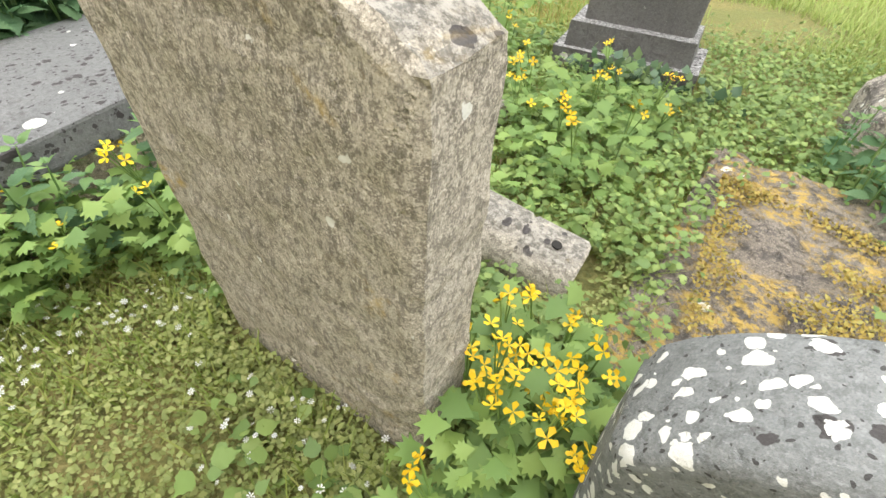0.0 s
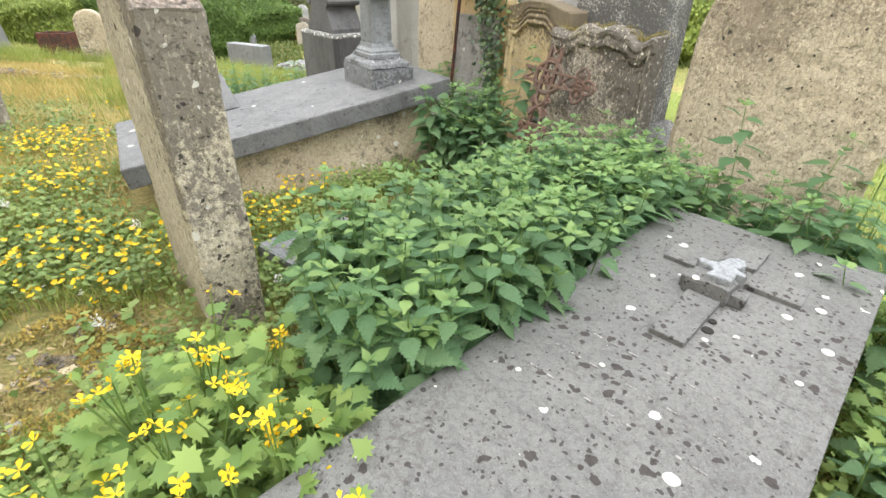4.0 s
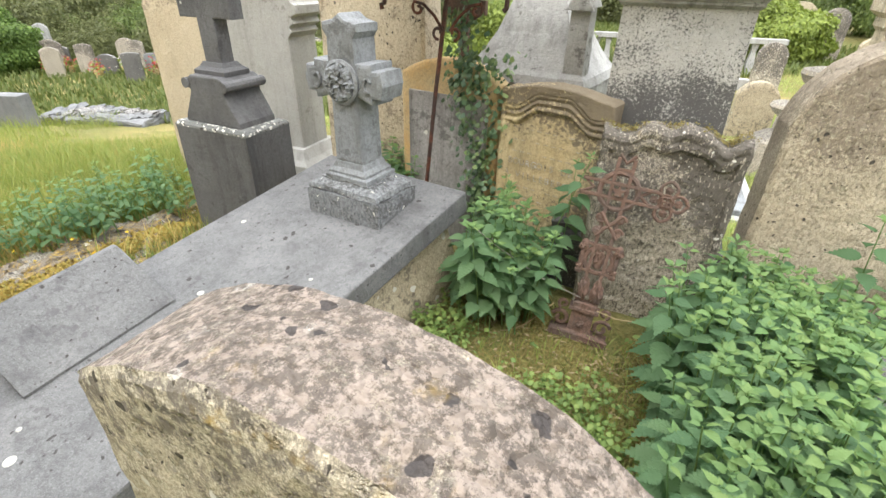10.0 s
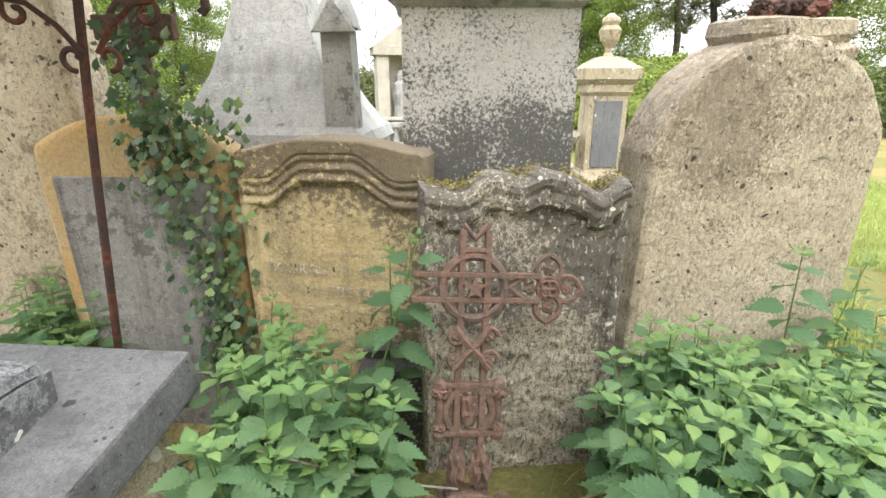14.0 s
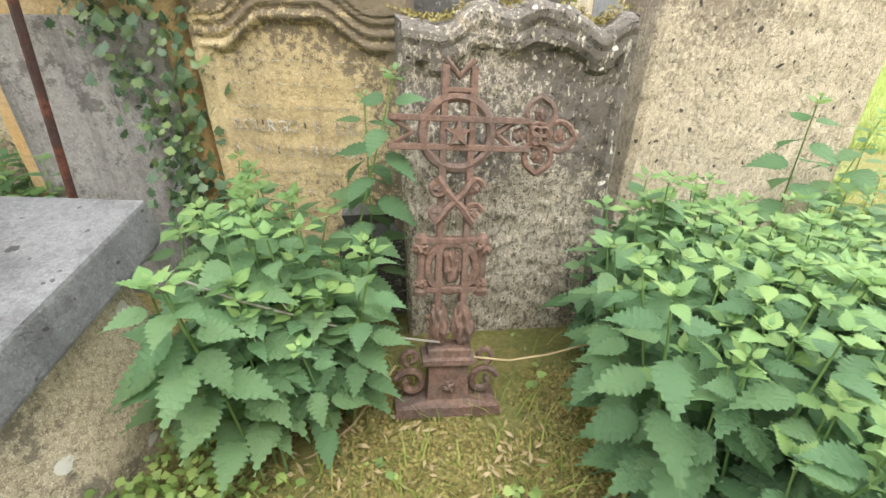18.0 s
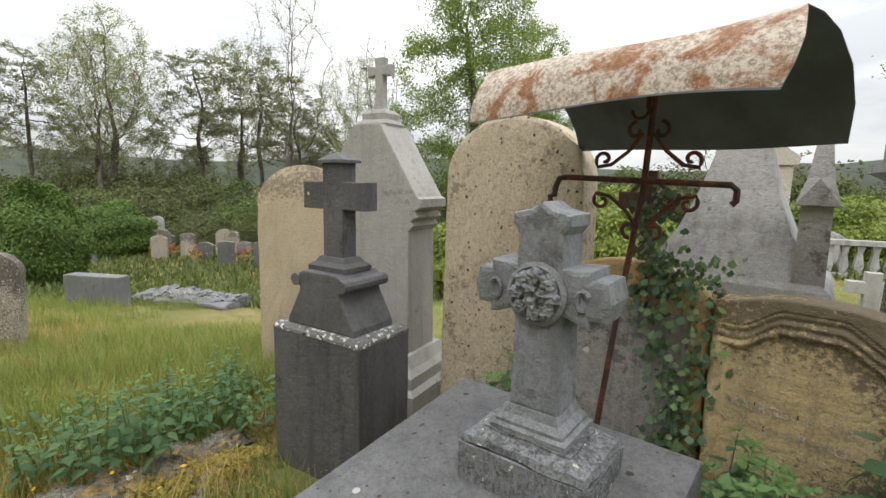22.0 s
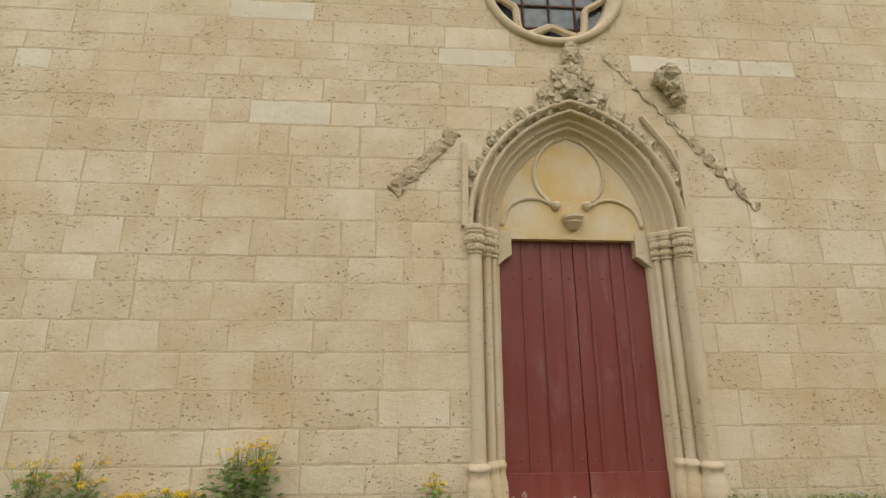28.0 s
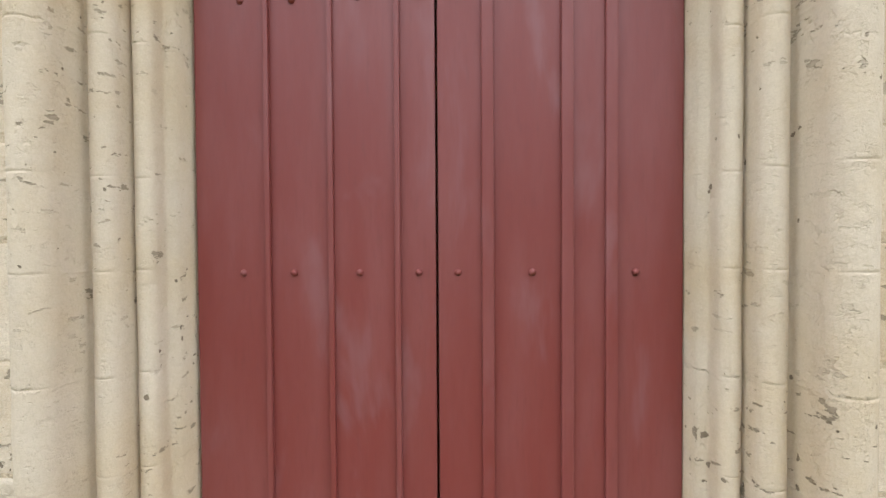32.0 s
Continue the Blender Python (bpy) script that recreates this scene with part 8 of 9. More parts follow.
mead = clumpy(avoid(np.concatenate([area(150000, -0.8, 9, 2.6, 9.5), area(50000, -6, 12, 8, 18), quad_area(16000, (-3.4, 6.6), (-0.6, 4.7), (0.6, 8), (-3, 10)), quad_area(14000, (-5.2, 5.6), (-3.4, 6.4), (-4, 9.5), (-6, 9.5))]), STONES), 1.0, -0.75, 6.0)
stuff("meadow_grass", blades(mead, 0.10, 0.006, 0.9), GRASS_BRIGHT, "bright green meadow grass between the graves", "grass")
near_slope = lawn_ok(area(60000, -30, -17, -6, 14))
stuff("brow_grass", blades(near_slope[::2], 0.15, 0.02, 0.9), GRASS_LAWN, "green grass on the brow of the lawn", "grass")
stuff("dry_slope_grass", blades(near_slope[1::2], 0.11, 0.02, 0.9), GRASS_DRY, "bleached grass on the brow of the lawn", "grass")
slope = lawn_ok(np.concatenate([area(20000, -36, -26, -6, 14), area(50000, -70, -30, -20, 22)]))
stuff("slope_grass", blades(slope, 0.2, 0.03, 0.8), GRASS_FAR, "grass over the slope beyond the church", "grass")
farm = area(75000, -24, 14, 13, 34)
stuff("far_meadow_grass", blades(farm, 0.25, 0.045, 0.8), GRASS_FAR, "dark green grass among the far graves", "grass")


def weed_bed(name, xy, mat, size, height, shape, label, layers=3):
    """Low leafy plants: each spot gets a few leaves at differing heights."""
    out = []
    for _ in range(layers):
        k = len(xy)
        p = xy + rng.normal(0, 0.03, xy.shape)
        z = ground(p[:, 0], p[:, 1]) + height * rng.uniform(0.15, 1.0, k)
        out.append(stamp(shape, np.column_stack([p, z]), rng.uniform(0, 6.28, k), rng.normal(-0.15, 0.45, k), rng.normal(0, 0.35, k), size * rng.uniform(0.5, 1.35, k)))
    return stuff(name, join(out), mat, label, "weeds")


start = avoid(np.concatenate([loose_area(4200, -5.2, -2.4, 0.5, 2.9, 0.3), avoid(loose_area(9500, -1.6, 2.4, -0.9, 3.0, 0.3), [(-0.75, 0.3, -36, 0.75, 0.5)]), quad_area(1800, (-2.9, 0.8), (-1.4, 0.6), (-1.8, 1.7), (-2.6, 2.0)), quad_area(260, (-2.7, 2.3), (-2.1, 2.6), (-1.8, 3.4), (-2.4, 3.4)), quad_area(260, (-2.95, 3.3), (-2.8, 3.15), (-2.3, 3.8), (-2.5, 4.1)), quad_area(120, (-2.2, 2.2), (-1.9, 2.4), (-2.0, 3.4), (-2.3, 3.3))]), STONES)
start = avoid(start, [(-3.08, 1.7, 20, 0.34, 0.4)])
weed_bed("ground_weeds", np.concatenate([start, start + rng.normal(0, 0.05, start.shape)]), WEED, 0.028, 0.13, CEL_LEAF, "low leafy weeds between the graves")
mat_xy = avoid(np.concatenate([loose_area(10500, -1.9, 0.2, -0.9, 1.0, 0.15), area(2600, 0.1, 0.75, 0.2, 1.3), quad_area(1500, (-0.75, 0.75), (0.05, 0.2), (0.1, 0.32), (-0.65, 0.9))]), [q for q in STONES if q[0] != 0.41])
weed_bed("chickweed", mat_xy, CHICK, 0.017, 0.05, SMALL_LEAF, "fine mat of chickweed and moss at the headstone", 4)
weed_bed("ground_ivy", clumpy(avoid(area(6000, -4.5, 2.4, -1.2, 3.0), STONES), 2.2, 0.1, 4.0), WEED, 0.045, 0.10, toothed_leaf(4, 0.42, 0.04, 0.1), "small-leaved weeds in the grass")
near_g = avoid(clumpy(avoid(loose_area(90000, -4.8, 1.2, -1.6, 3.2, 0.4), STONES), 1.6, -0.8, 8.0), [(-3.08, 1.7, 20, 0.3, 0.3)])
stuff("path_grass", blades(near_g, 0.09, 0.005, 0.8), GRASS_TALL, "fine grass among the weeds", "grass")
def moss_bed(name, xy, mat, lo, hi, lift, label):
    k = len(xy)
    stuff(name, stamp(SMALL_LEAF, np.column_stack([xy, ground(xy[:, 0], xy[:, 1]) + lift + rng.uniform(0, 0.012, k)]), rng.uniform(0, 6.28, k), rng.uniform(-0.3, 1.2, k), rng.normal(0, 0.6, k), rng.uniform(lo, hi, k)), mat, label, "moss")


slab_moss = clumpy(quad_area(9000, (0.62, 0.75), (1.1, 0.35), (1.45, 1.1), (1.05, 1.5)), 5.0, 0.0, 2.0)
moss_bed("moss_on_slab", slab_moss, MOSS, 0.008, 0.018, 0.085, "orange moss cushions on the low slab")
bed_moss = clumpy(quad_area(16000, (-5.3, 4.4), (-4.7, 4.3), (-4.1, 5.3), (-4.8, 5.5)), 4.0, -0.2, 2.0)
moss_bed("moss_on_grave_bed", bed_moss, MOSS, 0.012, 0.028, 0.02, "orange moss over a sunken grave bed")
earth_moss = np.concatenate([quad_area(26000, (-2.75, 3.0), (-2.2, 2.4), (-1.3, 3.6), (-1.95, 4.05)), quad_area(9000, (-2.95, 3.0), (-2.5, 2.6), (-2.2, 3.9), (-2.65, 3.95)), quad_area(9000, (-3.4, 1.2), (-2.7, 1.2), (-2.7, 2.0), (-3.3, 2.1))])
moss_bed("rust_moss", clumpy(quad_area(7000, (-3.35, 1.25), (-2.75, 1.2), (-2.75, 1.95), (-3.3, 2.0)), 7.0, 0.0, 1.0), MOSS, 0.008, 0.02, 0.012, "orange moss over rubble beside the path")
moss_bed("earth_moss", clumpy(earth_moss, 6.0, -0.9, 2.0), EARTHMOSS, 0.006, 0.015, 0.0, "brown moss and litter on bare earth")


cm_ = []
for _ in range(800):
    u = rng.choice((-0.26, -0.2, -0.01, 0.17, 0.24, 0.28)) + rng.normal(0, 0.035)
    cm_.append((*along(-1.395, 3.93, -30, u, 0.03 + rng.uniform(0, 0.1)), wavy(u) + 0.004 + rng.uniform(0, 0.014)))
cm_, k = np.array(cm_), 800
stuff("crest_moss", stamp(SMALL_LEAF, cm_, rng.uniform(0, 6.28, k), rng.uniform(-0.3, 1.3, k), rng.normal(0, 0.7, k), rng.uniform(0.006, 0.014, k)), EARTHMOSS, "brown moss in the hollows of the scrolled top", "moss")


def nettles(name, xy, h0, h1, label, lift=0.0, leaf=0.106):
    """Upright nettles: a stem with crossed pairs of toothed leaves, the youngest at the top."""
    old, young, stems = [], [], []
    for x, y in xy:
        h = rng.uniform(h0, h1)
        z = gz(x, y) + lift
        lean = rng.normal(0, 0.10, 2)
        yaw0 = rng.uniform(0, 6.28)
        nodes_ = max(5, int(h / 0.062))
        stems.append(([(x, y, z - 0.03), (x + lean[0] * h * 0.4, y + lean[1] * h * 0.4, z + h * 0.5), (x + lean[0] * h, y + lean[1] * h, z + h)]))
        grown = rng.uniform(0.85, 1.15)
        for i in range(nodes_ + 2):
            t = min((i + 1.2) / nodes_, 1.0) + 0.012 * max(0, i + 1.2 - nodes_)
            if t < 0.25:
                continue
            left_ = nodes_ + 1 - i
            top_ = left_ < 3
            scale_ = (0.17, 0.29, 0.43, 0.62, 0.85, 1.0)[min(left_, 5)] * leaf * grown * 1.08
            rise = (0.95, 0.75, 0.45, 0.2, 0.02, -0.12)[min(left_, 5)]
            for s_ in (0, 1):
                yaw_ = yaw0 + i * math.pi / 2 + s_ * math.pi + rng.normal(0, 0.2)
                off_ = 0.2 * scale_
                row = (x + lean[0] * h * t - off_ * math.sin(yaw_), y + lean[1] * h * t + off_ * math.cos(yaw_), z + h * t + 0.1 * off_, yaw_, rng.normal(rise, 0.2), rng.normal(0, 0.22), scale_ * rng.uniform(0.85, 1.15))
                (young if top_ else old).append(row)
    a, b = np.array(old), np.array(young)
    sh_ = stamp(NETTLE_LEAF, a[:, :3], a[:, 3], a[:, 4], a[:, 5], a[:, 6])
    ob = stuff(name, sh_, NETTLE, label, "nettles", True)
    o = new("young_leaves", tris_mesh("young_leaves", *stamp(NETTLE_LEAF, b[:, :3], b[:, 3], b[:, 4], b[:, 5], b[:, 6]), NETTLE_TOP))
    o.parent = ob
    bm = bmesh.new()
    for pts in stems:
        tube_into(bm, pts, [0.004, 0.0035, 0.002], 4)
    part("stems", bm, NETTLE_TOP, ob)
    return ob


bed = np.concatenate([quad_area(90, (-0.95, 3.16), (-1.72, 1.75), (-1.87, 1.9), (-1.1, 3.3)), quad_area(430, (-0.98, 3.22), (-1.80, 1.70), (-2.25, 2.05), (-1.5, 3.5)), quad_area(120, (-0.95, 3.2), (-0.3, 2.55), (0.05, 3.15), (-1.25, 3.68)), quad_area(60, (-1.5, 3.2), (-1.2, 3.0), (-0.9, 3.6), (-1.25, 3.72))])
nettles("nettle_bed", avoid(bed, [(-1.105, 2.025, -28.7, 0.37, 1.1)]), 0.42, 0.66, "dense bed of green stinging nettles beside the ledger slab")
nettles("nettle_patch", np.concatenate([quad_area(46, (-2.36, 4.08), (-2.02, 3.80), (-1.93, 4.0), (-2.12, 4.42)), quad_area(8, (-2.15, 4.3), (-1.92, 4.06), (-1.86, 4.12), (-2.0, 4.42)), quad_area(12, (-2.42, 3.92), (-2.14, 3.64), (-2.04, 3.8), (-2.36, 4.08))]), 0.33, 0.64, "tall nettles between tomb and headstones")
nettles("dark_nettle_patch", rng.normal(0, 0.12, (120, 2)) + quad_area(120, (-5.6, 4.8), (-4.85, 5.1), (-4.25, 5.85), (-4.95, 6.3)), 0.14, 0.5, "low dark nettles beside the black pedestal", leaf=0.07)
nettles("nettle_clump", quad_area(30, (-2.95, 5.2), (-2.6, 5.0), (-2.5, 5.35), (-2.8, 5.6)), 0.4, 0.62, "nettles at the foot of the tall headstone")
nettles("nettles_by_pale_stone", quad_area(150, (1.5, 1.75), (2.6, 1.1), (2.4, 0.7), (1.45, 1.2)), 0.2, 0.36, "nettles around the crumbling base", leaf=0.075)
nettles("nettles_by_ledger", quad_area(14, (-0.3, 2.35), (-1.2, 0.95), (-1.0, 0.85), (-0.12, 2.2)), 0.22, 0.42, "nettles along the shaded side of the ledger")


def celandine(name, xy, h, label, bloom=0.7, lift=0.0, more=1, petal=0.0185):
    """Greater celandine: lobed leaves in tiers, and loose heads of four-petalled yellow flowers."""
    lv, fl, stems = [], [], []
    for x, y in xy:
        z = gz(x, y) + lift
        hh = h * rng.uniform(0.7, 1.2)
        for i in range(22):
            a = rng.uniform(0, 6.28)
            t = rng.uniform(0.15, 0.95)
            r_ = rng.uniform(0.01, 0.13)
            lv.append((x + r_ * math.sin(a) * -1, y + r_ * math.cos(a), z + hh * t, a, rng.normal(0.05, 0.35), rng.normal(0, 0.35), rng.uniform(0.04, 0.08)))
        if rng.uniform() < bloom:
            a0 = rng.uniform(-0.08, 0.08, 2)
            for i in range(rng.integers(2, 6) * more):
                fx, fy, fz = x + a0[0] + rng.normal(0, 0.022 * more), y + a0[1] + rng.normal(0, 0.022 * more), z + hh * rng.uniform(1.0, 1.15) + 0.02
                fl.append((fx, fy, fz, rng.uniform(0, 6.28), rng.normal(0, 0.5), rng.normal(0, 0.5), petal * rng.uniform(0.8, 1.2)))
                stems.append([(x, y, z), (x + a0[0] * 0.6, y + a0[1] * 0.6, z + hh * 0.7), (fx, fy, fz)])
    a, b = np.array(lv), np.array(fl).reshape(-1, 7)
    ob = stuff(name, stamp(CEL_LEAF, a[:, :3], a[:, 3], a[:, 4], a[:, 5], a[:, 6]), CELAND, label, "flowering plant")
    o = new("yellow_flowers", tris_mesh("yellow_flowers", *stamp(FOUR, b[:, :3], b[:, 3], b[:, 4], b[:, 5], b[:, 6]), PETAL))
    o.parent = ob
    bm = bmesh.new()
    for pts in stems:
        tube_into(bm, pts, 0.002, 4)
    part("flower_stems", bm, CELAND, ob)
    return ob


celandine("celandine_by_stone", quad_area(24, (0.02, 0.2), (0.25, 0.3), (0.27, 0.6), (0.1, 0.62)), 0.25, "yellow-flowering celandine at the headstone's foot", 0.9)
celandine("celandine_path", quad_area(95, (-2.45, 0.9), (-1.35, 0.62), (-1.85, 1.6), (-2.4, 1.85)), 0.36, "clump of yellow-flowering celandine beside the path", 0.5)
celandine("celandine_head", quad_area(34, (-0.3, 2.45), (0.35, 2.2), (0.5, 2.9), (-0.2, 3.0)), 0.40, "yellow celandine at the head of the ledger", 0.85)
celandine("celandine_weeds", quad_area(30, (0.3, 1.2), (0.9, 1.6), (0.9, 2.3), (0.2, 2.1)), 0.25, "celandine spreading between the stones", 0.5)
celandine("celandine_foot", np.concatenate([quad_area(26, (-1.15, 0.75), (-0.75, 1.1), (-0.9, 1.4), (-1.3, 0.9)), quad_area(75, (-0.32, 2.3), (-0.98, 1.05), (-0.62, 0.95), (0.02, 2.05))]), 0.27, "celandine along the slab's foot", 0.22)

# leafy weeds and longer tufts in the lawn
lw = clumpy(lawn_ok(area(30000, -12, -4.6, -3.6, 3.6)), 1.7, 0.55, 9.0)
weed_bed("lawn_weeds", lw, WEED, 0.03, 0.05, CEL_LEAF, "patches of low leafy weeds in the lawn", 2)
tufts = np.concatenate([np.column_stack([rng.normal(x, 0.13, 260), rng.normal(y, 0.13, 260)]) for x, y in area(26, -11.5, -4.8, -2.4, 3.2)] + [np.column_stack([rng.normal(x, w, int(3400 * w)), rng.normal(y, w, int(3400 * w))]) for x, y, w in ((-8.93, 3.17, 0.09), (-14.7, 3.0, 0.3), (-13.0, 3.6, 0.25), (-7.5, 2.85, 0.3), (-7.35, 3.4, 0.25), (-7.9, 3.2, 0.25), (-9.75, 1.9, 0.1), (-7.85, 6.25, 0.15), (-13.2, 4.5, 0.35), (-12.6, 5.0, 0.35))])
stuff("grass_tufts", blades(lawn_ok(tufts), 0.17, 0.005, 0.7), GRASS_TALL, "longer green tufts in the mown lawn", "grass")
weed_bed("meadow_weeds", clumpy(avoid(quad_area(1100, (-7.0, 2.6), (-4.6, 3.4), (-5.0, 4.9), (-7.2, 4.6)), STONES), 1.8, -0.3, 3.0), WEED, 0.035, 0.13, CEL_LEAF, "leafy weeds in the long grass")
# buttercups, daisies, seed heads
def flowers(name, xy, h, size, shape, mat, label, cat="flowers"):
    k = len(xy)
    z = ground(xy[:, 0], xy[:, 1]) + h * rng.uniform(0.6, 1.2, k)
    ob = stuff(name, stamp(shape, np.column_stack([xy, z]), rng.uniform(0, 6.28, k), rng.normal(0, 0.35, k), rng.normal(0, 0.35, k), size * rng.uniform(0.7, 1.3, k)), mat, label, cat)
    st_ = stamp(([(-0.5, 0, -1), (0.5, 0, -1), (0, 0, 0)], [(0, 1, 2)]), np.column_stack([xy, z]), rng.uniform(0, 6.28, k), np.zeros(k), np.zeros(k), np.column_stack([0.003 * np.ones(k), np.ones(k), z - ground(xy[:, 0], xy[:, 1])]))
    o = new("stalks", tris_mesh("stalks", *st_, GRASS_TALL))
    o.parent = ob


flowers("buttercups", np.concatenate([clumpy(avoid(area(1700, -5.6, -2.8, 1.9, 3.7), STONES), 2.0, -0.2), clumpy(area(120, -9.0, -5.0, 0.0, 3.2), 1.5, 0.1), area(70, -7.0, -4.4, 2.8, 6)]), 0.13, 0.014, FIVE, PETAL, "yellow buttercups in the grass")
flowers("small_buttercups", np.concatenate([clumpy(area(900, -9.5, -4.8, -0.4, 3.4), 1.3, 0.2, 1.0), clumpy(area(300, -11.5, -5.5, -3.6, 0.2), 1.3, 0.3, 4.0)]), 0.09, 0.0095, FIVE, PETAL, "small yellow flowers scattered in the lawn")
flowers("daisies", np.concatenate([clumpy(lawn_ok(area(8000, -13, -5.0, -4, 2.4)), 1.2, 0.0, 2.0), quad_area(1300, (-11.5, -0.5), (-8.0, -2.4), (-7.4, -1.2), (-11.2, 0.6)), clumpy(area(900, -4.5, 0, -1, 2.5), 2.0, 0.0), clumpy(area(1100, -1.6, 0.0, -0.6, 0.9), 3.0, -0.4)]), 0.06, 0.008, MANY, DAISY, "small white daisies in the lawn")
# ivy on the panel stone, on the dark base and on the old iron cross
def ivy(name, pts, size, label, spread=0.04):
    p = np.array(pts)
    k = len(p)
    p = p + rng.normal(0, 1, (k, 3)) * spread * np.array([1, 0.5, 1])
    face = radians(-42)
    return stuff(name, stamp(IVY_LEAF, p, face + math.pi + rng.normal(0, 0.9, k), rng.uniform(-1.4, -0.5, k), rng.normal(0, 0.5, k), size * rng.uniform(0.5, 1.3, k)), IVY, label, "ivy")


iv = []
for k in range(560):
    t = rng.uniform() ** 0.8
    u = 0.06 + 0.24 * min(1, t * 1.6) + rng.normal(0, 0.04) if k % 2 else 0.30 + 0.04 * math.sin(t * 6) + rng.normal(0, 0.035)
    z = 1.36 - 0.95 * t
    x, y = along(-2.33, 4.95, -42, u, -0.03 - rng.uniform(0, 0.04))
    iv.append((x, y, z))
for k in range(260):
    t = rng.uniform()
    x, y = along(-2.23, 4.9, -40, 0.03 + 0.05 * math.sin(t * 7) + rng.normal(0, 0.03), -0.05)
    iv.append((x, y, 1.2 + 0.5 * t))
for k in range(110):
    x, y = along(-2.33, 4.95, -42, rng.uniform(0.08, 0.45), -0.02 + rng.uniform(-0.05, 0.1))
    iv.append((x, y, 1.33 + rng.normal(0, 0.035)))
ivy("ivy_on_headstone", iv, 0.04, "ivy climbing over the panelled headstone")
iv2 = [(*along(1.0, 2.54, -28, rng.normal(0.05, 0.2), -0.12 - rng.uniform(0, 0.12)), 0.05 + rng.uniform(0, 0.2)) for k in range(260)]
ivy("ivy_on_base", iv2, 0.06, "ivy over the foot of the dark headstone")
# leaf litter and twigs on the bare earth, a dry patch in the meadow, single tall nettles
lit = np.concatenate([quad_area(900, (-2.95, 3.1), (-2.4, 2.5), (-1.5, 3.6), (-2.3, 4.1)), quad_area(400, (-3.4, 1.2), (-2.6, 1.1), (-2.6, 2.0), (-3.3, 2.1)), quad_area(700, (0.2, 3.6), (0.9, 3.3), (1.2, 4.2), (0.4, 4.3)), quad_area(900, (-0.1, 1.6), (0.9, 1.5), (0.9, 2.2), (0.0, 2.6))])
k = len(lit)
stuff("leaf_litter", stamp(SMALL_LEAF, np.column_stack([lit, ground(lit[:, 0], lit[:, 1]) + rng.uniform(0.002, 0.02, k)]), rng.uniform(0, 6.28, k), rng.normal(0, 0.3, k), rng.normal(0, 0.4, k), np.column_stack([rng.uniform(0.004, 0.02, k), rng.uniform(0.015, 0.05, k), np.full(k, 0.01)])), STRAW, "dry brown leaf litter and twigs", "litter")
dryp = quad_area(5000, (0.15, 3.6), (0.75, 3.3), (1.2, 4.15), (0.4, 4.25))
stuff("dry_patch_grass", blades(dryp, 0.05, 0.005, 0.9), GRASS_DRY, "bleached dry patch in the meadow", "grass")
nettles("tall_nettle_stems", np.array([(-0.62, 3.42), (-0.35, 3.42), (-1.75, 4.2), (-1.95, 4.1), (-0.1, 3.35), (-1.15, 3.55)]), 0.72, 0.9, "single tall nettle stems before the headstones")
clocks = np.concatenate([area(14, -4.5, -2.2, 0.4, 2.4), quad_area(22, (-12.5, -0.3), (-8.6, -2.2), (-8.2, -1.4), (-12.0, 0.4)), np.array([at_wall(rng.uniform(-1.5, 2.2), rng.uniform(0.3, 0.8)) for _ in range(14)])])
ball = np.random.default_rng(3).normal(0, 1, (26, 3))
ball /= np.linalg.norm(ball, axis=1)[:, None]
cz_ = ground(clocks[:, 0], clocks[:, 1]) + rng.uniform(0.14, 0.26, len(clocks))
cp_ = np.repeat(np.column_stack([clocks, cz_]), 26, 0) + np.tile(ball, (len(clocks), 1)) * 0.018
kk = len(cp_)
stuff("dandelion_clocks", stamp(SMALL_LEAF, cp_, rng.uniform(0, 6.28, kk), rng.uniform(-1.5, 1.5, kk), rng.uniform(-1.5, 1.5, kk), np.full(kk, 0.013)), DAISY, "white dandelion seed heads in the grass", "seed heads")
stuff("dandelion_stalks", stamp(([(-0.5, 0, -1), (0.5, 0, -1), (0, 0, 0)], [(0, 1, 2)]), np.column_stack([clocks, cz_]), rng.uniform(0, 6.28, len(clocks)), np.zeros(len(clocks)), np.zeros(len(clocks)), np.column_stack([0.005 * np.ones(len(clocks)), np.ones(len(clocks)), cz_ - ground(clocks[:, 0], clocks[:, 1])])), GRASS_TALL, "thin dandelion stalks", "stalks")
# plants at the church wall
for u0, w_, n_, h_, bl_, nm in ((-3.15, 0.22, 16, 0.5, 0.5, "leafy wallflower bush with yellow flowers by the wall"), (-4.6, 0.3, 12, 0.4, 0.6, "yellow-flowered plant at the wall's foot"), (-3.85, 0.25, 14, 0.2, 1.0, "low clump of bright yellow flowers"), (-5.5, 0.25, 10, 0.4, 0.6, "yellow-flowered plant growing from the wall"), (-1.5, 0.1, 4, 0.28, 0.5, "small flowering weed near the portal")):
    celandine("wall_plant", np.array([at_wall(u0 + rng.uniform(-w_, w_), 0.06 + rng.uniform(0, 0.16)) for _ in range(n_)]), h_, nm, bl_, more=3, petal=0.026)
wg = np.array([at_wall(rng.uniform(-7, 6), 0.03 + abs(rng.normal(0, 0.2))) for _ in range(6500)])
wl_ = clumpy(np.array([at_wall(rng.uniform(-7, 6), 0.04 + abs(rng.normal(0, 0.13))) for _ in range(2600)]), 3.0, -0.2, 3.0)
weed_bed("wall_weeds", wl_, WEED, 0.035, 0.17, CEL_LEAF, "leafy weeds along the foot of the church wall", 2)
along_, off_ = -(wg[:, 0] + 10.7) * 0.896 + (wg[:, 1] + 1.53) * 0.444, (wg[:, 0] + 10.7) * 0.444 + (wg[:, 1] + 1.53) * 0.896
wg = wg[(np.abs(along_ + 0.04) > 1.12) | (off_ > 0.22)]
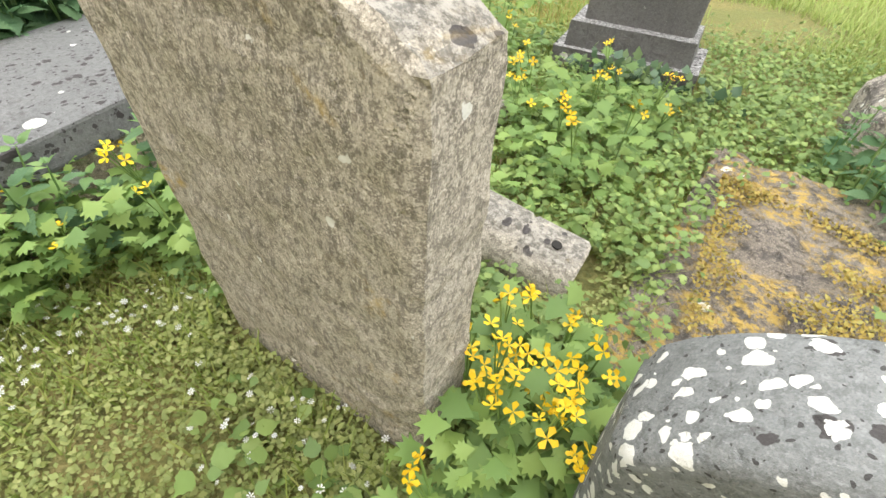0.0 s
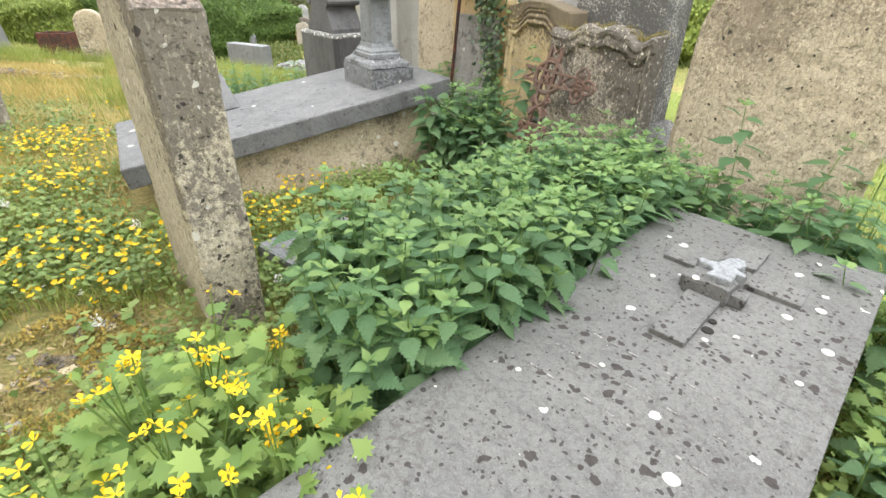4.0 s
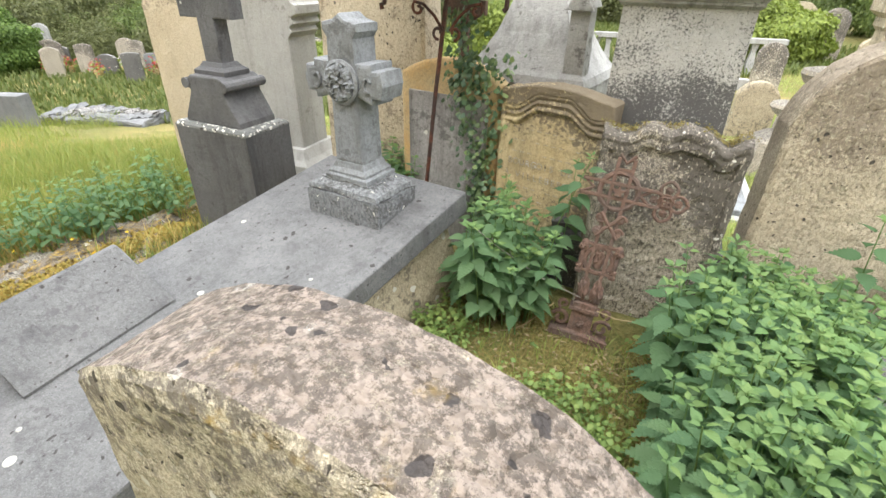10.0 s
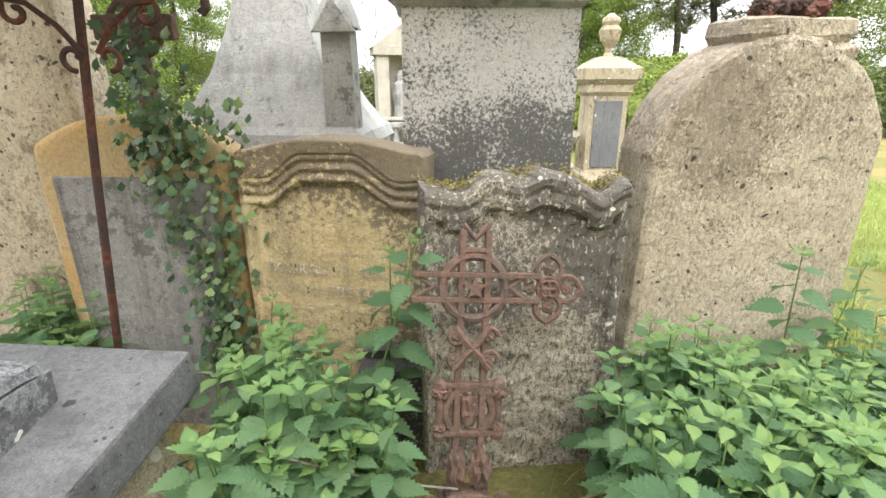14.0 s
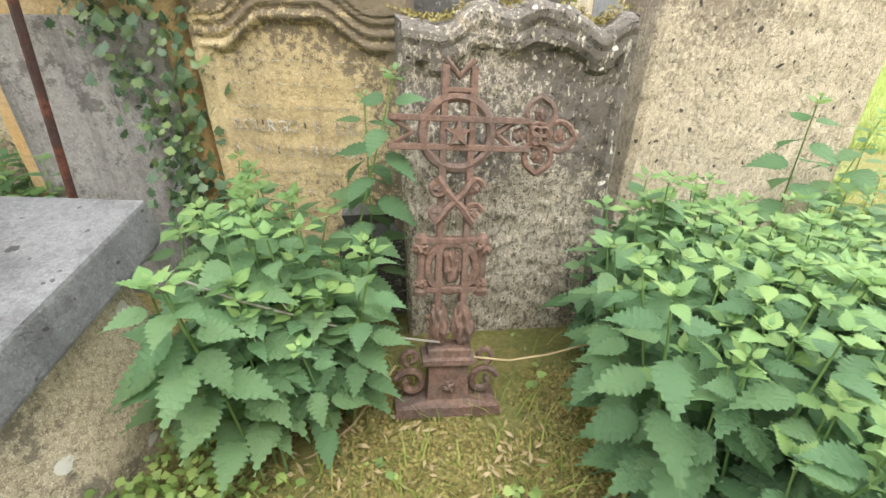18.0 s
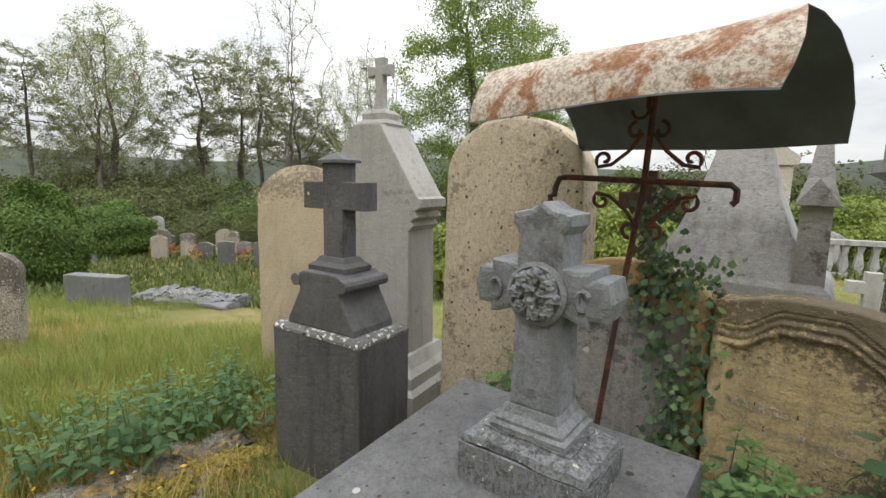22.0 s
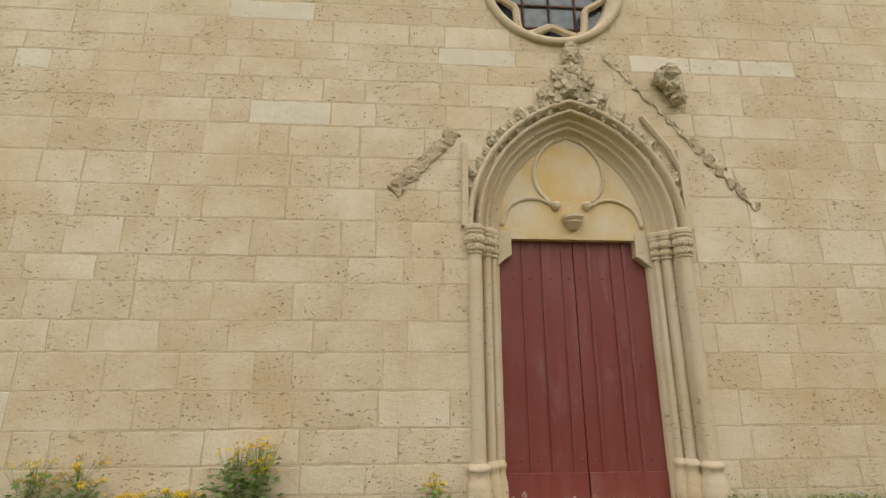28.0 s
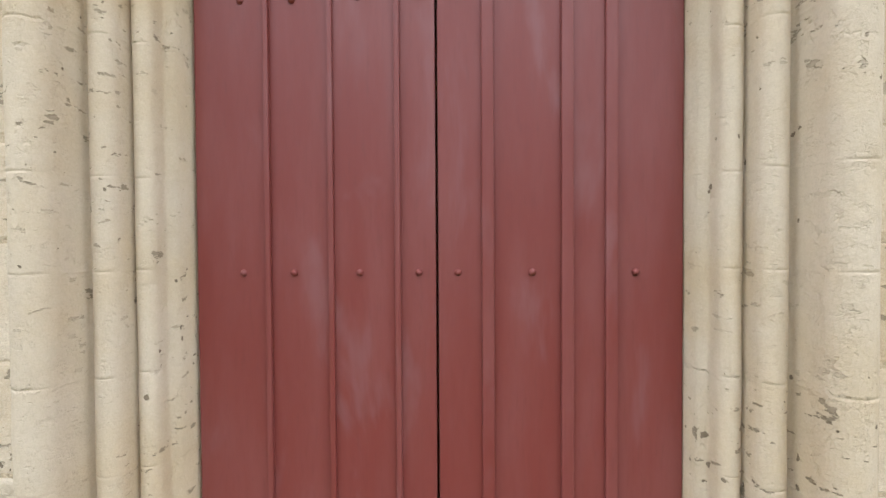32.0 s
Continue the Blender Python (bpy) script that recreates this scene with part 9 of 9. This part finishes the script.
stuff("wall_grass", blades(wg, 0.19, 0.005, 0.6), GRASS_LAWN, "tall grass along the foot of the church wall", "grass")
sh_ = np.array([at_wall(u, 0.05 + rng.uniform(0, 0.3)) for u in rng.choice([-2.1, -1.7, -1.6, -1.5, 1.6, 1.5, 1.8, 2.4, 3.0, 4.5], 170) + rng.normal(0, 0.2, 170)])
flowers("seed_heads", sh_, 0.36, 0.008, FIVE, STRAW, "dry weed stalks with seed heads by the wall", "weeds")

# ---- the church wall's stones ----
def block_mesh(u0, u1, z0, z1, seed):
    r = random.Random(seed)
    j = lambda: r.uniform(-0.007, 0.007)
    out = r.uniform(0.0008, 0.0024)
    g = r.choice((0.001, 0.002, 0.004, 0.007))
    a0, a1, c0, c1 = u0 + g, u1 - g, z0 + g, z1 - g
    mu, mz = (a0 + a1) / 2, (c0 + c1) / 2
    n = max(3, min(8, round((a1 - a0) / 0.11)))
    rim = [(a0 + (a1 - a0) * i / n, c0) for i in range(n)] + [(a1, c0 + (c1 - c0) * i / 3) for i in range(3)] + [(a1 - (a1 - a0) * i / n, c1) for i in range(n)] + [(a0, c1 - (c1 - c0) * i / 3) for i in range(3)]
    rim = [(u + j(), w + j()) for u, w in rim]
    m = len(rim)
    ease = r.uniform(0.006, 0.015)
    v = [(u, 0.032, w) for u, w in rim] + [(u, 0.0044, w) for u, w in rim]
    v += [(u - math.copysign(min(ease, abs(u - mu)), u - mu), out + j() * 0.14, w - math.copysign(min(ease, abs(w - mz)), w - mz)) for u, w in rim]
    f = [tuple(range(2 * m, 3 * m))]
    for a in (0, m):
        for i in range(m):
            k = (i + 1) % m
            f.append((a + i, a + k, a + m + k, a + m + i))
    return v, f


random.seed(21)
blocks = []
z = 0.78
while z < 9.9:
    h = random.uniform(0.2, 0.40)
    u = -13.95 - random.uniform(0, 0.4)
    while u < 6.0:
        w = random.uniform(0.3, 0.95)
        u1 = min(u + w, 6.0)
        if 6.0 - u1 < 0.25:
            u1 = 6.0
        pieces = [(max(u, -13.95), u1)]
        zm = z + h / 2
        hw = 0.0
        cx = U0
        if zm < SPRING:
            hw = 1.12
        elif zm < SPRING + 1.46:
            hw = math.sqrt(1.5 ** 2 - (zm - SPRING) ** 2) - ARCH_C
        elif abs(zm - 6.75) < 0.84:
            hw, cx = math.sqrt(max(0, 0.84 ** 2 - (zm - 6.75) ** 2)), -0.13
        if hw > 0:
            cutp = []
            for a, b in pieces:
                if b > cx - hw and a < cx + hw:
                    if a < cx - hw - 0.03:
                        cutp.append((a, cx - hw))
                    if b > cx + hw + 0.03:
                        cutp.append((cx + hw, b))
                else:
                    cutp.append((a, b))
            pieces = cutp
        for a, b in pieces:
            if b - a > 0.03:
                blocks.append((a, b, z, min(z + h, 9.98)))
        u = u1
    z += h
blocks.sort(key=lambda b: ((b[0] + b[1]) / 2) ** 2 * 0.5 + ((b[2] + b[3]) / 2 - 2.4) ** 2 * (1.6 if b[2] > 2.4 else 1.0))
pale_ones = {i for i, (a, b, z0, z1) in enumerate(blocks) for pu, pz in ((-3.4, 4.82), (-1.2, 5.72), (0.8, 5.7), (1.5, 5.7), (2.5, 5.7), (-5.6, 5.5), (-5.6, 1.9), (-3.2, 6.3)) if a < pu < b and z0 < pz < z1}
rest_v, rest_f = [], []
for i, (a, b, z0, z1) in enumerate(blocks):
    v, f = block_mesh(a, b, z0, z1, i)
    if i < 292 or i in pale_ones:
        me = bpy.data.meshes.new("stone_block")
        me.from_pydata(v, [], f)
        me.materials.append(WALLW if i in pale_ones else WALL)
        o = new("stone_block", me)
        o.parent = wall_ob
    else:
        n = len(rest_v)
        rest_v += v
        rest_f += [tuple(n + q for q in ff) for ff in f]
me = bpy.data.meshes.new("upper_stones")
me.from_pydata(rest_v, [], rest_f)
me.materials.append(WALL)
o = new("upper_stones", me)
o.parent = wall_ob
o["kind"] = "stuff"
